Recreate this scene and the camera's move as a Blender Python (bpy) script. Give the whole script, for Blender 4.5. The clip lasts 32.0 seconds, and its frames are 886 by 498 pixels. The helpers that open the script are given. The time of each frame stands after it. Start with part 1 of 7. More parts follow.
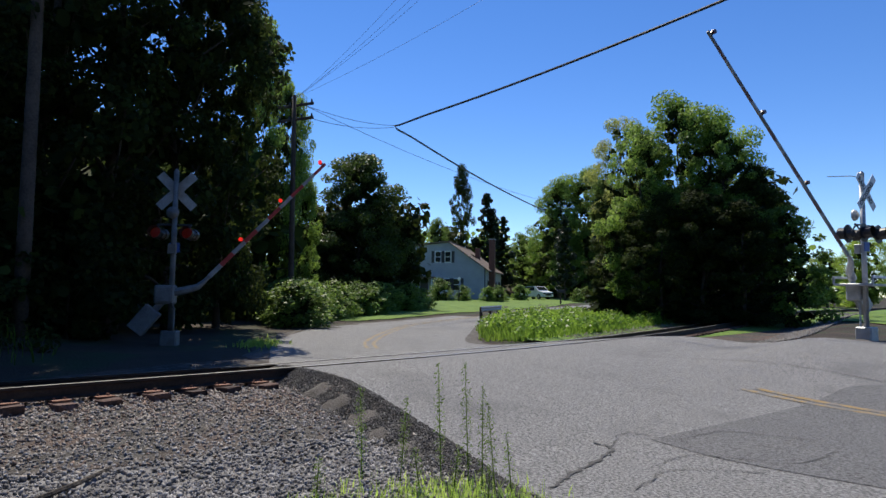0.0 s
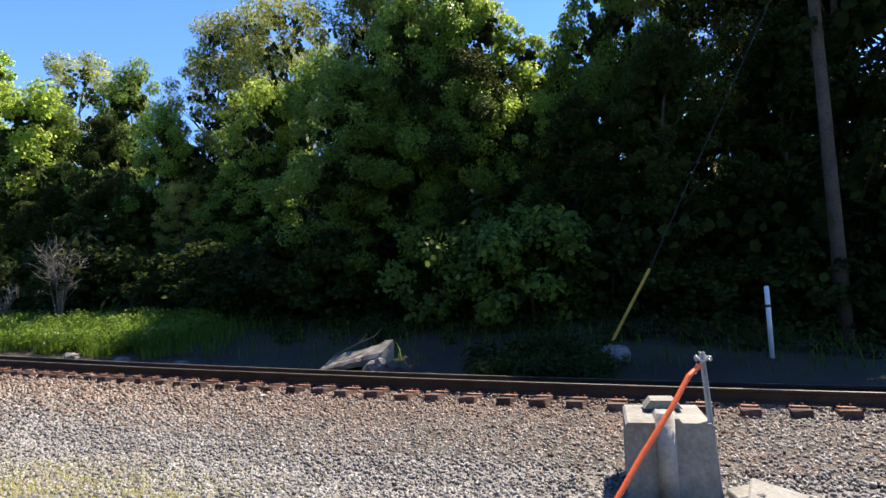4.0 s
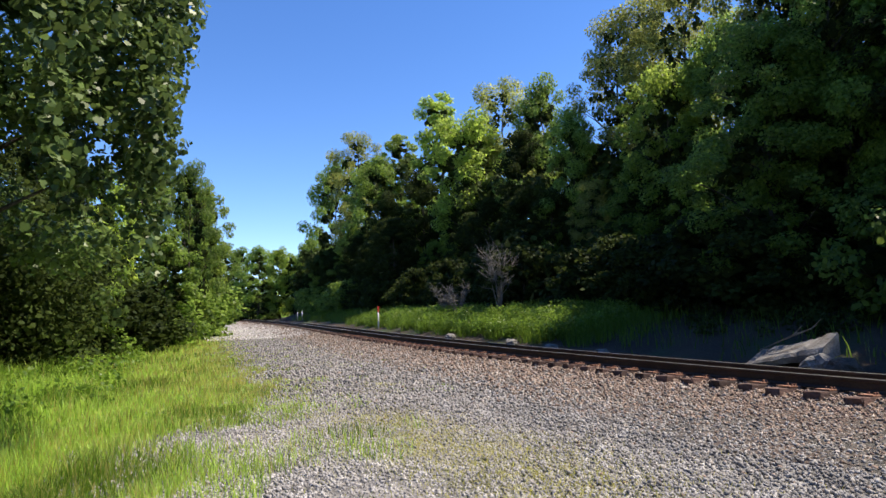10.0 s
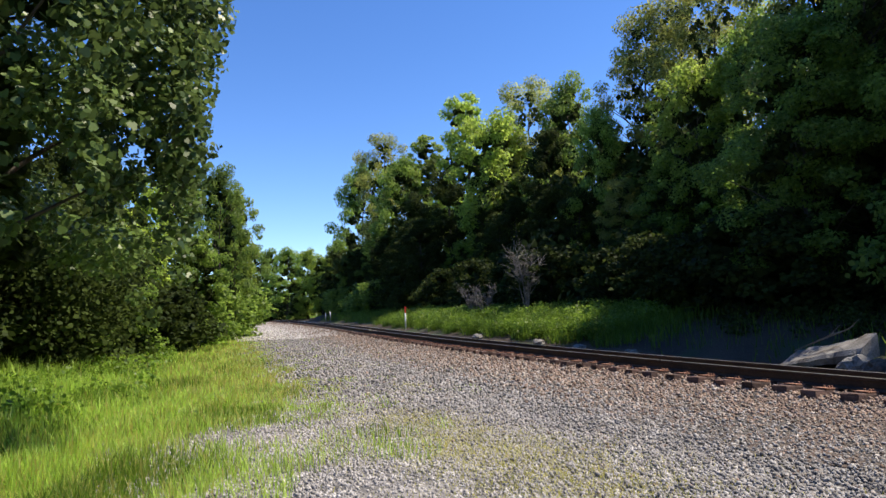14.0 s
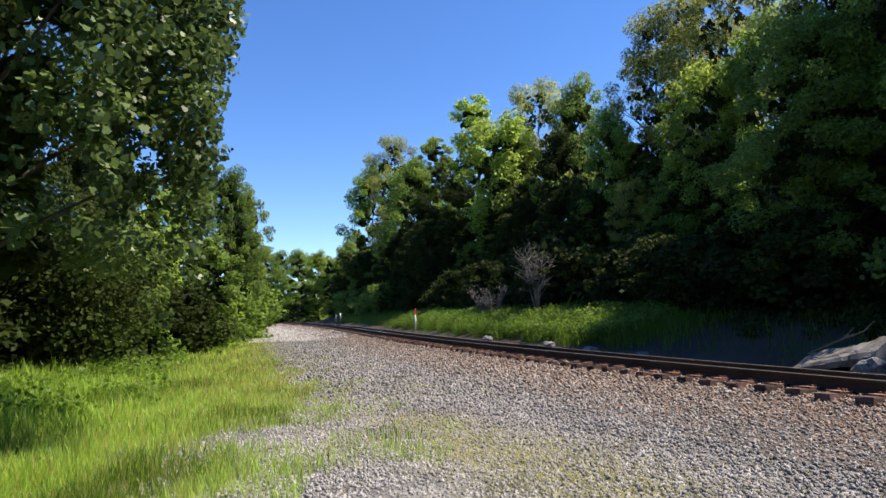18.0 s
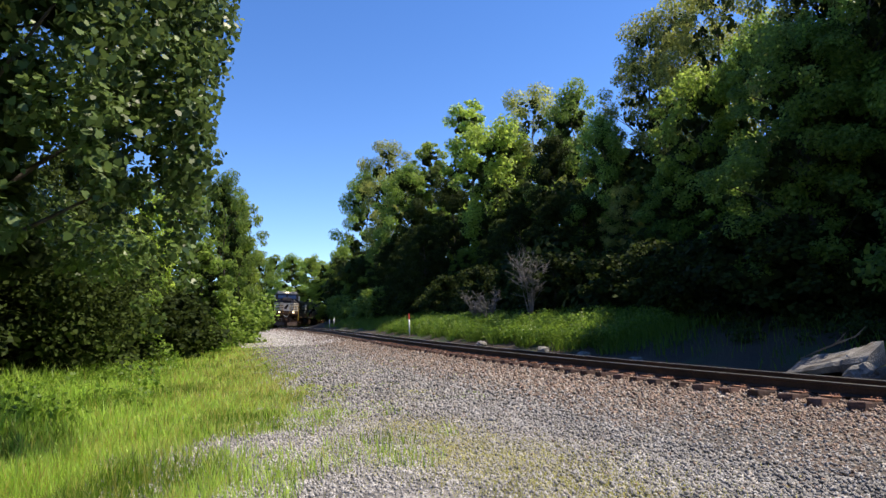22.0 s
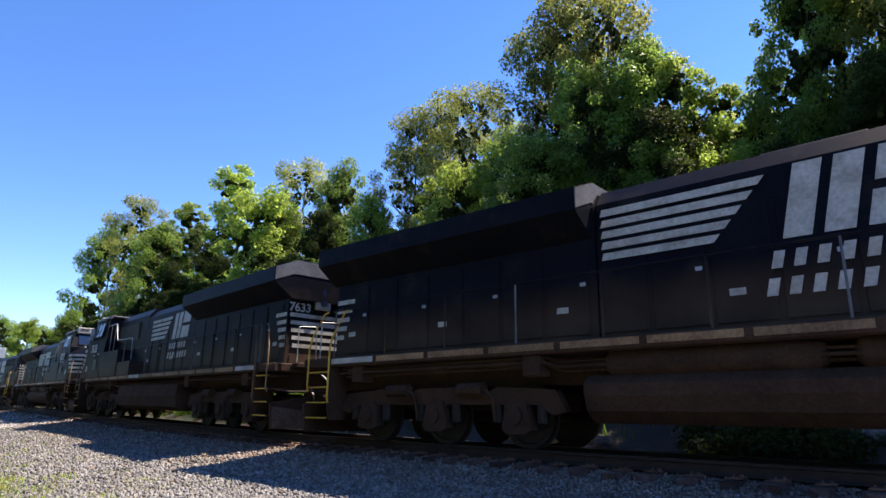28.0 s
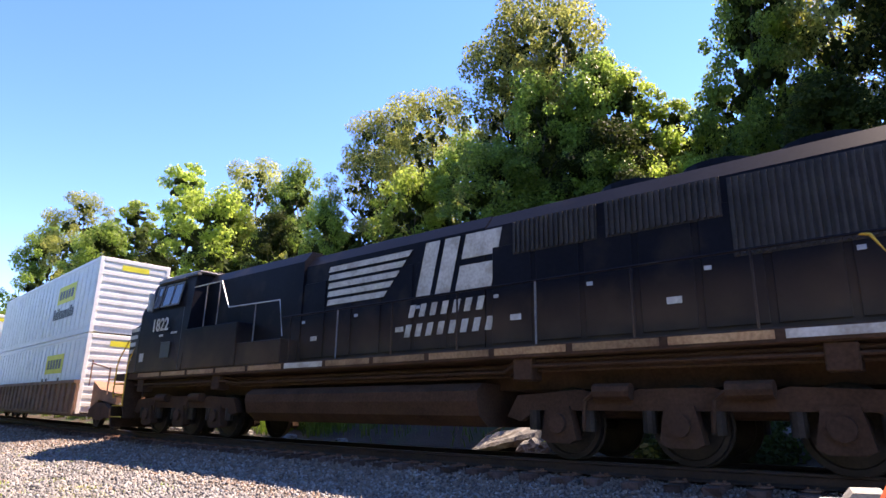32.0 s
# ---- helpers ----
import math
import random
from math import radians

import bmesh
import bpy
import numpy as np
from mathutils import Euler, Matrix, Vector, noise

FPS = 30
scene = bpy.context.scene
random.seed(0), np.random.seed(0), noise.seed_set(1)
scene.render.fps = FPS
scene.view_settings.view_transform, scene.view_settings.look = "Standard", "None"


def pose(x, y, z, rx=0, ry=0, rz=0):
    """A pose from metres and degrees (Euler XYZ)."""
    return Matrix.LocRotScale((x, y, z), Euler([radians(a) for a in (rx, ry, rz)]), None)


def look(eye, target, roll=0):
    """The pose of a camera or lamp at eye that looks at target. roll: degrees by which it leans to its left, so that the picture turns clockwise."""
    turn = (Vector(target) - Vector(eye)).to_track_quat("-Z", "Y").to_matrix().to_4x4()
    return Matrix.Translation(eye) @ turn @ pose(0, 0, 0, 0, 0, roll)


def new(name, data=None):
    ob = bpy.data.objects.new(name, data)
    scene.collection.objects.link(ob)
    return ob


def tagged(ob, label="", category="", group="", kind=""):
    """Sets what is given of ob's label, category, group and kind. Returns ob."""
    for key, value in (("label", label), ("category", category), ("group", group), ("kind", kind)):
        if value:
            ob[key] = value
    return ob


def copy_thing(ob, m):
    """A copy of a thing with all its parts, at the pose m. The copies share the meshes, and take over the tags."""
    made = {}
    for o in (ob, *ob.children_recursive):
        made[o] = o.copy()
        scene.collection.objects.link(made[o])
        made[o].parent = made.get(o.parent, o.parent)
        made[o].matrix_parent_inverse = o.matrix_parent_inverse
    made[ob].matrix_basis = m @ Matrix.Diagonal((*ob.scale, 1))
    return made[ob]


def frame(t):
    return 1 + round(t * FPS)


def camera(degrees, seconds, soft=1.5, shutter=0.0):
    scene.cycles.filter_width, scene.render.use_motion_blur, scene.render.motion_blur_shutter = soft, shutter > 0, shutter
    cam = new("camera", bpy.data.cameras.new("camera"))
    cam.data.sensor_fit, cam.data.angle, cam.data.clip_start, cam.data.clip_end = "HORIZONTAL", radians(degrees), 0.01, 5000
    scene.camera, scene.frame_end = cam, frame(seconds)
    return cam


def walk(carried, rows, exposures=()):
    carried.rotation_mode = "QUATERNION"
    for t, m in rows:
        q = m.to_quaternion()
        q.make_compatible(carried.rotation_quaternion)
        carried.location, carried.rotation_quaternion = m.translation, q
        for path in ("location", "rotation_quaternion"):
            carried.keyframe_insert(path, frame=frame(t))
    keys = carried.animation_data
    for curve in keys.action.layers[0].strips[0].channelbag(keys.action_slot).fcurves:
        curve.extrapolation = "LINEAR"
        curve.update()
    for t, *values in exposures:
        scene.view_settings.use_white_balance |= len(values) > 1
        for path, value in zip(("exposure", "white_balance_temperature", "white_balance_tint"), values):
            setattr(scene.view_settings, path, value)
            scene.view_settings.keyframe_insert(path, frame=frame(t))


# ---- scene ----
# ---- camera ----
cam = camera(71.16, 32.0, soft=1.5, shutter=0.0)
PATH = [
    (0.0, pose(0, 0, 1.55, 93.98, -0.7, -99.27)),
    (0.5, pose(0, 0, 1.55, 94.53, -0.63, -98.94)),
    (1.0, pose(0, 0, 1.55, 95.08, -0.58, -97.18)),
    (1.5, pose(0, 0, 1.55, 95.04, -0.49, -94.61)),
    (2.0, pose(0, 0, 1.55, 94.99, -0.45, -92.7)),
    (2.5, pose(0, 0, 1.55, 94.94, -0.34, -89.03)),
    (2.8, pose(0, 0, 1.55, 94.99, 0.07, -80.51)),
    (3.0, pose(0, 0, 1.55, 94.82, 0.34, -72.26)),
    (3.5, pose(0, 0, 1.55, 94.96, 1.51, -48.09)),
    (4.0, pose(0, 0, 1.55, 95.34, 2.03, -32.32)),
    (4.5, pose(0, 0, 1.55, 95.71, 2.34, -20.26)),
    (6.5, pose(0, 0, 1.55, 96.3, 2.55, -1.78)),
    (7.0, pose(0, 0, 1.55, 96.33, 2.59, -0.71)),
    (7.5, pose(0, 0, 1.55, 96.33, 2.54, -0.06)),
    (8.0, pose(0, 0, 1.55, 95.82, 2.53, 0.07)),
    (8.5, pose(0, 0, 1.55, 95.84, 2.54, 0.47)),
    (9.0, pose(0, 0, 1.55, 95.87, 2.48, 1.39)),
    (9.5, pose(0, 0, 1.55, 95.9, 2.58, 2.87)),
    (10.0, pose(0, 0, 1.55, 95.97, 2.54, 4.56)),
    (10.5, pose(0, 0, 1.55, 96.02, 2.57, 5.38)),
    (11.0, pose(0, 0, 1.55, 96.04, 2.57, 5.69)),
    (11.5, pose(0, 0, 1.55, 96.05, 2.56, 5.7)),
    (12.0, pose(0, 0, 1.55, 96.05, 2.57, 5.77)),
    (12.5, pose(0, 0, 1.55, 96.05, 2.62, 6.14)),
    (13.0, pose(0, 0, 1.55, 96.09, 2.7, 6.43)),
    (13.5, pose(0, 0, 1.55, 96.11, 2.59, 6.77)),
    (14.0, pose(0, 0, 1.55, 96.11, 2.59, 7.04)),
    (14.5, pose(0, 0, 1.55, 96.14, 2.6, 7.39)),
    (16.5, pose(0, 0, 1.55, 96.31, 2.5, 8.34)),
    (17.0, pose(0, 0, 1.55, 96.34, 2.5, 8.61)),
    (17.5, pose(0, 0, 1.55, 96.34, 2.56, 8.11)),
    (18.0, pose(0, 0, 1.55, 96.32, 2.53, 7.96)),
    (18.5, pose(0, 0, 1.55, 96.34, 2.58, 8.17)),
    (19.0, pose(0, 0, 1.55, 96.36, 2.63, 8.33)),
    (19.5, pose(0, 0, 1.55, 96.37, 2.56, 8.63)),
    (20.0, pose(0, 0, 1.55, 96.37, 2.58, 8.64)),
    (20.5, pose(0, 0, 1.55, 96.76, 2.55, 8.64)),
    (21.0, pose(0, 0, 1.55, 96.82, 2.55, 8.63)),
    (21.5, pose(0, 0, 1.55, 96.8, 2.51, 8.48)),
    (22.0, pose(0, 0, 1.55, 96.75, 2.48, 7.4)),
    (22.5, pose(0, 0, 1.55, 96.72, 2.49, 6.93)),
    (23.0, pose(0, 0, 1.55, 96.74, 2.49, 7.11)),
    (23.5, pose(0, 0, 1.55, 96.76, 2.55, 7.2)),
    (24.0, pose(0, 0, 1.55, 97.22, 2.54, 7.3)),
    (24.5, pose(0, 0, 1.55, 97.26, 2.5, 7.42)),
    (26.5, pose(0, 0, 1.55, 100.25, 2.68, 2.15)),
    (27.0, pose(0, 0, 1.55, 102.06, 2.71, -2.64)),
    (27.5, pose(0, 0, 1.55, 102.17, 2.63, -8.58)),
    (28.0, pose(0, 0, 1.55, 102.58, 2.54, -14.3)),
    (28.5, pose(0, 0, 1.55, 102.99, 2.47, -17.13)),
    (29.0, pose(0, 0, 1.55, 103.31, 2.44, -17.9)),
    (29.5, pose(0, 0, 1.55, 103.64, 2.42, -18.2)),
    (30.0, pose(0, 0, 1.55, 103.89, 2.4, -18.45)),
    (30.5, pose(0, 0, 1.55, 103.89, 2.42, -18.55)),
    (31.0, pose(0, 0, 1.55, 103.87, 2.38, -18.56)),
    (31.5, pose(0, 0, 1.55, 103.28, 2.36, -18.56)),
    (32.0, pose(0, 0, 1.55, 102.85, 2.38, -18.61)),
]
EXPOSURES = [(0.0, 0.12, 6500, 10), (2.8, 0.18, 6500, 10), (3.0, 0.40, 6500, 10), (3.3, 0.55, 6600, 10), (4.0, 1.25, 7250, 12), (4.5, 1.42, 7250, 12), (6.5, 0.86, 7000, 12), (24.5, 0.80, 7000, 12), (27.0, 0.84, 6950, 15), (28.0, 1.14, 7100, 16), (29.0, 1.56, 7550, 20), (30.0, 1.84, 7750, 25), (32.0, 1.84, 7750, 25)]
walk(cam, PATH, EXPOSURES)

# ---- sky and sun ----
SUN_ELEVATION, SUN_BEARING = radians(57), radians(10)   # bearing from the x axis towards y
SUN_DIR = Vector((math.cos(SUN_ELEVATION) * math.cos(SUN_BEARING), math.cos(SUN_ELEVATION) * math.sin(SUN_BEARING), math.sin(SUN_ELEVATION)))
world = bpy.data.worlds.new("sky")
scene.world = world
world.use_nodes = True
sky = world.node_tree.nodes.new("ShaderNodeTexSky")
sky.sky_type, sky.sun_disc = "NISHITA", False
sky.sun_elevation, sky.sun_rotation = SUN_ELEVATION, math.pi / 2 - SUN_BEARING
sky.altitude, sky.air_density, sky.dust_density, sky.ozone_density = 600, 0.85, 0.0, 3.0
world.node_tree.nodes["Background"].inputs["Strength"].default_value = 0.15
deep = world.node_tree.nodes.new("ShaderNodeHueSaturation")
deep.inputs["Hue"].default_value, deep.inputs["Saturation"].default_value = 0.509, 1.24
world.node_tree.links.new(sky.outputs["Color"], deep.inputs["Color"])
world.node_tree.links.new(deep.outputs["Color"], world.node_tree.nodes["Background"].inputs["Color"])
sun = new("sun", bpy.data.lights.new("sun", "SUN"))
sun.data.energy, sun.data.angle, sun.data.color = 5.0, radians(0.5), (1.0, 0.92, 0.785)
sun.matrix_basis = look(SUN_DIR * 50, (0, 0, 0))


# ---- materials ----
def nodes_of(name):
    m = bpy.data.materials.new(name)
    m.use_nodes = True
    return m, m.node_tree.nodes, m.node_tree.links


def surface(name, dark, light, rough=0.8, metal=0.0, scale=4.0, fine=40.0, bump=0.3, spread=0.12, coat=0.0, stain=None, stain_at=(0.55, 0.75), stain_scale=1.2, depth=0.02, islands=False, gloss=0.5):
    """A surface that varies between two colours at two scales, with relief; stain lays patches of a third colour over it."""
    m, n, l = nodes_of(name)
    b = n["Principled BSDF"]
    tc = n.new("ShaderNodeTexCoord")
    big, small = n.new("ShaderNodeTexNoise"), n.new("ShaderNodeTexNoise")
    big.inputs["Scale"].default_value, small.inputs["Scale"].default_value = scale, fine
    big.inputs["Detail"].default_value, small.inputs["Detail"].default_value = 5, 6
    for t in (big, small):
        l.new(tc.outputs["Object"], t.inputs["Vector"])
    mix = n.new("ShaderNodeMath")
    mix.operation = "MULTIPLY_ADD"
    mix.inputs[1].default_value = 0.55
    half = n.new("ShaderNodeMath")
    half.operation = "MULTIPLY"
    half.inputs[1].default_value = 0.45
    l.new(small.outputs["Fac"], half.inputs[0])
    l.new(big.outputs["Fac"], mix.inputs[0])
    l.new(half.outputs[0], mix.inputs[2])
    ramp = n.new("ShaderNodeValToRGB")
    ramp.color_ramp.elements[0].position, ramp.color_ramp.elements[1].position = 0.5 - spread, 0.5 + spread
    ramp.color_ramp.elements[0].color, ramp.color_ramp.elements[1].color = (*dark, 1), (*light, 1)
    l.new(mix.outputs[0], ramp.inputs["Fac"])
    colour = ramp.outputs["Color"]
    if stain:
        sn = n.new("ShaderNodeTexNoise")
        sn.inputs["Scale"].default_value, sn.inputs["Detail"].default_value = stain_scale, 8
        l.new(tc.outputs["Object"], sn.inputs["Vector"])
        sr = n.new("ShaderNodeValToRGB")
        sr.color_ramp.elements[0].position, sr.color_ramp.elements[1].position = stain_at
        l.new(sn.outputs["Fac"], sr.inputs["Fac"])
        sm = n.new("ShaderNodeMix")
        sm.data_type = "RGBA"
        l.new(sr.outputs["Color"], sm.inputs["Factor"])
        l.new(colour, sm.inputs[6])
        sm.inputs[7].default_value = (*stain, 1)
        colour = sm.outputs[2]
    if islands:
        geo, oi = n.new("ShaderNodeNewGeometry"), n.new("ShaderNodeObjectInfo")
        add = n.new("ShaderNodeMath")
        l.new(geo.outputs["Random Per Island"], add.inputs[0])
        l.new(oi.outputs["Random"], add.inputs[1])
        mr = n.new("ShaderNodeMapRange")
        mr.inputs[1].default_value, mr.inputs[2].default_value, mr.inputs[3].default_value, mr.inputs[4].default_value = 0, 2, 0.12, 1.85
        l.new(add.outputs[0], mr.inputs[0])
        hv = n.new("ShaderNodeHueSaturation")
        l.new(mr.outputs[0], hv.inputs["Value"])
        l.new(colour, hv.inputs["Color"])
        colour = hv.outputs["Color"]
    l.new(colour, b.inputs["Base Color"])
    b.inputs["Roughness"].default_value, b.inputs["Metallic"].default_value = rough, metal
    b.inputs["Coat Weight"].default_value, b.inputs["Specular IOR Level"].default_value = coat, gloss
    if bump:
        bp = n.new("ShaderNodeBump")
        bp.inputs["Strength"].default_value, bp.inputs["Distance"].default_value = bump, depth
        l.new(small.outputs["Fac"], bp.inputs["Height"])
        l.new(bp.outputs["Normal"], b.inputs["Normal"])
    return m


def leaf_material(name, dark, light, glow=0.35, rough=0.42, gloss=0.25):
    m, n, l = nodes_of(name)
    b, out = n["Principled BSDF"], n["Material Output"]
    geo, oi = n.new("ShaderNodeNewGeometry"), n.new("ShaderNodeObjectInfo")
    tc, tn = n.new("ShaderNodeTexCoord"), n.new("ShaderNodeTexNoise")
    tn.inputs["Scale"].default_value, tn.inputs["Detail"].default_value = 0.55, 3
    l.new(tc.outputs["Object"], tn.inputs["Vector"])
    a = n.new("ShaderNodeMath")
    a.operation = "MULTIPLY_ADD"
    a.inputs[1].default_value = 0.5
    l.new(geo.outputs["Random Per Island"], a.inputs[0])
    l.new(tn.outputs["Fac"], a.inputs[2])
    ramp = n.new("ShaderNodeValToRGB")
    ramp.color_ramp.elements[0].position, ramp.color_ramp.elements[1].position = 0.4, 1.0
    ramp.color_ramp.elements[0].color, ramp.color_ramp.elements[1].color = (*dark, 1), (*light, 1)
    l.new(a.outputs[0], ramp.inputs["Fac"])
    mr = n.new("ShaderNodeMapRange")
    mr.inputs[3].default_value, mr.inputs[4].default_value = 0.75, 1.25
    l.new(oi.outputs["Random"], mr.inputs[0])
    hv = n.new("ShaderNodeHueSaturation")
    l.new(mr.outputs[0], hv.inputs["Value"])
    l.new(ramp.outputs["Color"], hv.inputs["Color"])
    l.new(hv.outputs["Color"], b.inputs["Base Color"])
    b.inputs["Roughness"].default_value, b.inputs["Specular IOR Level"].default_value = rough, gloss
    tr, ms = n.new("ShaderNodeBsdfTranslucent"), n.new("ShaderNodeMixShader")
    bright = n.new("ShaderNodeHueSaturation")
    bright.inputs["Value"].default_value, bright.inputs["Hue"].default_value = 2.4, 0.488
    bright.inputs["Saturation"].default_value = 0.94
    l.new(hv.outputs["Color"], bright.inputs["Color"])
    l.new(bright.outputs["Color"], tr.inputs["Color"])
    ms.inputs["Fac"].default_value = glow
    l.new(b.outputs["BSDF"], ms.inputs[1])
    l.new(tr.outputs["BSDF"], ms.inputs[2])
    l.new(ms.outputs["Shader"], out.inputs["Surface"])
    return m


def lit(name, colour, strength):
    m, n, l = nodes_of(name)
    b = n["Principled BSDF"]
    b.inputs["Base Color"].default_value = (*colour, 1)
    b.inputs["Emission Color"].default_value, b.inputs["Emission Strength"].default_value = (*colour, 1), strength
    b.inputs["Roughness"].default_value = 0.2
    return m


def glassy(name, colour, rough=0.05):
    m, n, l = nodes_of(name)
    b = n["Principled BSDF"]
    b.inputs["Base Color"].default_value = (*colour, 1)
    b.inputs["Roughness"].default_value, b.inputs["Specular IOR Level"].default_value = rough, 0.9
    return m


SOIL = surface("soil", (0.0168, 0.0112, 0.0063), (0.049, 0.0322, 0.0189), 0.95, scale=0.8, fine=18, bump=0.6, depth=0.05, stain=(0.021, 0.035, 0.0084), stain_at=(0.5, 0.62), stain_scale=0.5)
BALLAST = surface("crushed_stone", (0.0113, 0.00959, 0.00846), (0.0927, 0.0839, 0.0733), 0.9, scale=9, fine=26, bump=1.0, spread=0.09, depth=0.05, stain=(0.113, 0.0677, 0.048), stain_at=(0.48, 0.7), stain_scale=0.6)
STONE = surface("ballast_stone", (0.125, 0.108, 0.0925), (0.337, 0.301, 0.27), 0.85, scale=3, fine=30, bump=0.4, spread=0.2, islands=True)
STONE_RUSTY = surface("rusty_ballast_stone", (0.11, 0.0706, 0.051), (0.267, 0.196, 0.157), 0.9, scale=3, fine=30, bump=0.4, spread=0.2, islands=True)
STONE_GREY = surface("grey_stone", (0.121, 0.115, 0.114), (0.337, 0.327, 0.32), 0.85, scale=3, fine=30, bump=0.4, spread=0.2, islands=True)
STONE_DARK = surface("dark_grit", (0.06, 0.057, 0.054), (0.20, 0.19, 0.18), 0.9, scale=3, fine=30, bump=0.4, spread=0.2, islands=True)
GRAVEL = surface("grey_gravel", (0.0506, 0.0482, 0.0464), (0.256, 0.246, 0.241), 0.92, scale=1.5, fine=45, bump=0.9, spread=0.13, depth=0.03)
ASPHALT = surface("worn_asphalt", (0.050, 0.050, 0.050), (0.305, 0.303, 0.300), 0.88, scale=34, fine=115, bump=1.0, spread=0.105, depth=0.012, stain=(0.105, 0.104, 0.106), stain_at=(0.56, 0.80), stain_scale=0.35)
ASPHALT_NEW = surface("newer_asphalt", (0.035, 0.035, 0.036), (0.185, 0.184, 0.186), 0.88, scale=34, fine=115, bump=0.8, spread=0.11, depth=0.010)
CRACK = surface("crack_tar", (0.03, 0.03, 0.028), (0.085, 0.082, 0.078), 0.8)
YELLOW_LINE = surface("worn_yellow_paint", (0.238, 0.154, 0.049), (0.336, 0.231, 0.084), 0.8, scale=3, fine=40, bump=0.3, stain=(0.154, 0.147, 0.133), stain_at=(0.40, 0.58), stain_scale=6)
RAIL_STEEL = surface("rusty_rail_steel", (0.021, 0.0132, 0.0096), (0.06, 0.0348, 0.0228), 0.75, metal=0.2, scale=3, fine=30)
RAIL_TOP = surface("polished_rail_head", (0.36, 0.35, 0.34), (0.50, 0.49, 0.48), 0.34, metal=0.9, scale=3, fine=60, bump=0.05)
TIE_WOOD = surface("weathered_tie_wood", (0.040, 0.022, 0.017), (0.115, 0.064, 0.050), 0.9, scale=3, fine=25, bump=0.6, islands=True)
RUST = surface("rusty_iron", (0.13, 0.05, 0.03), (0.30, 0.15, 0.09), 0.8, metal=0.2, scale=6, fine=40)
CONCRETE = surface("weathered_concrete", (0.189, 0.185, 0.168), (0.322, 0.311, 0.287), 0.9, scale=2, fine=30, bump=0.5, stain=(0.119, 0.115, 0.101), stain_at=(0.55, 0.75), stain_scale=3)
GALVANISED = surface("galvanised_steel", (0.34, 0.35, 0.36), (0.52, 0.53, 0.54), 0.5, metal=0.5, scale=5, fine=50, bump=0.1)
WHITE_PAINT = surface("white_paint", (0.68, 0.68, 0.67), (0.82, 0.82, 0.81), 0.55, scale=3, fine=40, bump=0.05, stain=(0.5, 0.49, 0.46), stain_at=(0.6, 0.8), stain_scale=2)
# Wear on the long arm; on the striped gate, shade put into the colour.
WHITE_WORN_SHADED = surface("worn_shaded_white_paint", (0.21, 0.21, 0.203), (0.35, 0.35, 0.336), 0.65, scale=3, fine=40, bump=0.05, stain=(0.14, 0.133, 0.119), stain_at=(0.5, 0.75), stain_scale=2.5)
GREY_WORN_SHADED = surface("dull_grey_steel", (0.112, 0.112, 0.112), (0.21, 0.21, 0.203), 0.65, metal=0.2, scale=4, fine=40, bump=0.1, stain=(0.07, 0.049, 0.035), stain_at=(0.55, 0.75), stain_scale=2)
RED_PAINT = surface("red_reflective", (0.55, 0.02, 0.02), (0.75, 0.05, 0.04), 0.4, scale=3, bump=0.05)
BLACK_PAINT = surface("black_paint", (0.012, 0.012, 0.013), (0.03, 0.03, 0.032), 0.45, scale=3, bump=0.05)
BARK = surface("grey_brown_bark", (0.0315, 0.0245, 0.0189), (0.098, 0.0805, 0.063), 0.95, scale=2, fine=14, bump=1.0, depth=0.04)
POLE_WOOD = surface("weathered_pole_wood", (0.035, 0.0266, 0.021), (0.091, 0.07, 0.0546), 0.9, scale=1.5, fine=20, bump=0.6)
DEAD_WOOD = surface("bleached_dead_wood", (0.077, 0.07, 0.0616), (0.203, 0.185, 0.164), 0.9, scale=3, fine=30, bump=0.6)
LEAF = leaf_material("broad_leaves", (0.042, 0.0841, 0.0116), (0.135, 0.215, 0.0315), 0.5, 0.45)
LEAF_VINE = leaf_material("glossy_vine_leaves", (0.018, 0.040, 0.010), (0.098, 0.155, 0.038), 0.25, 0.42)
LEAF_HEDGE = leaf_material("hedge_leaves", (0.0556, 0.111, 0.0174), (0.161, 0.254, 0.0446), 0.36, 0.5)
LEAF_BRIGHT = leaf_material("sunny_leaves", (0.071, 0.122, 0.0141), (0.188, 0.266, 0.0365), 0.6, 0.45)
LEAF_OLIVE = leaf_material("olive_feathery_leaves", (0.0699, 0.0914, 0.0173), (0.193, 0.215, 0.0472), 0.54, 0.5)
# Shaded inside of the round tree, put into its leaf colour.
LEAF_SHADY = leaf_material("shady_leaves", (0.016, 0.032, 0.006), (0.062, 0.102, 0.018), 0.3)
# Near-black leaf tone: shade of the wood and crowns put into the colour.
LEAF_SHADE_DARK = leaf_material("shade_dark_leaves", (0.00877, 0.0166, 0.0039), (0.0351, 0.0537, 0.00975), 0.3, 0.7, 0.12)
NEEDLE = leaf_material("pine_needles", (0.012, 0.0255, 0.012), (0.0338, 0.0562, 0.0263), 0.2)
GRASS = leaf_material("fresh_grass", (0.150, 0.255, 0.032), (0.325, 0.465, 0.080), 0.45)
GRASS_DRY = leaf_material("yellowing_grass", (0.19, 0.205, 0.045), (0.34, 0.325, 0.085), 0.4)
WEED = leaf_material("bank_weeds", (0.0438, 0.0963, 0.00875), (0.118, 0.205, 0.0192), 0.45)
LAWN = surface("mown_lawn", (0.0672, 0.129, 0.0134), (0.146, 0.235, 0.028), 0.95, scale=0.8, fine=30, bump=0.5, depth=0.03)
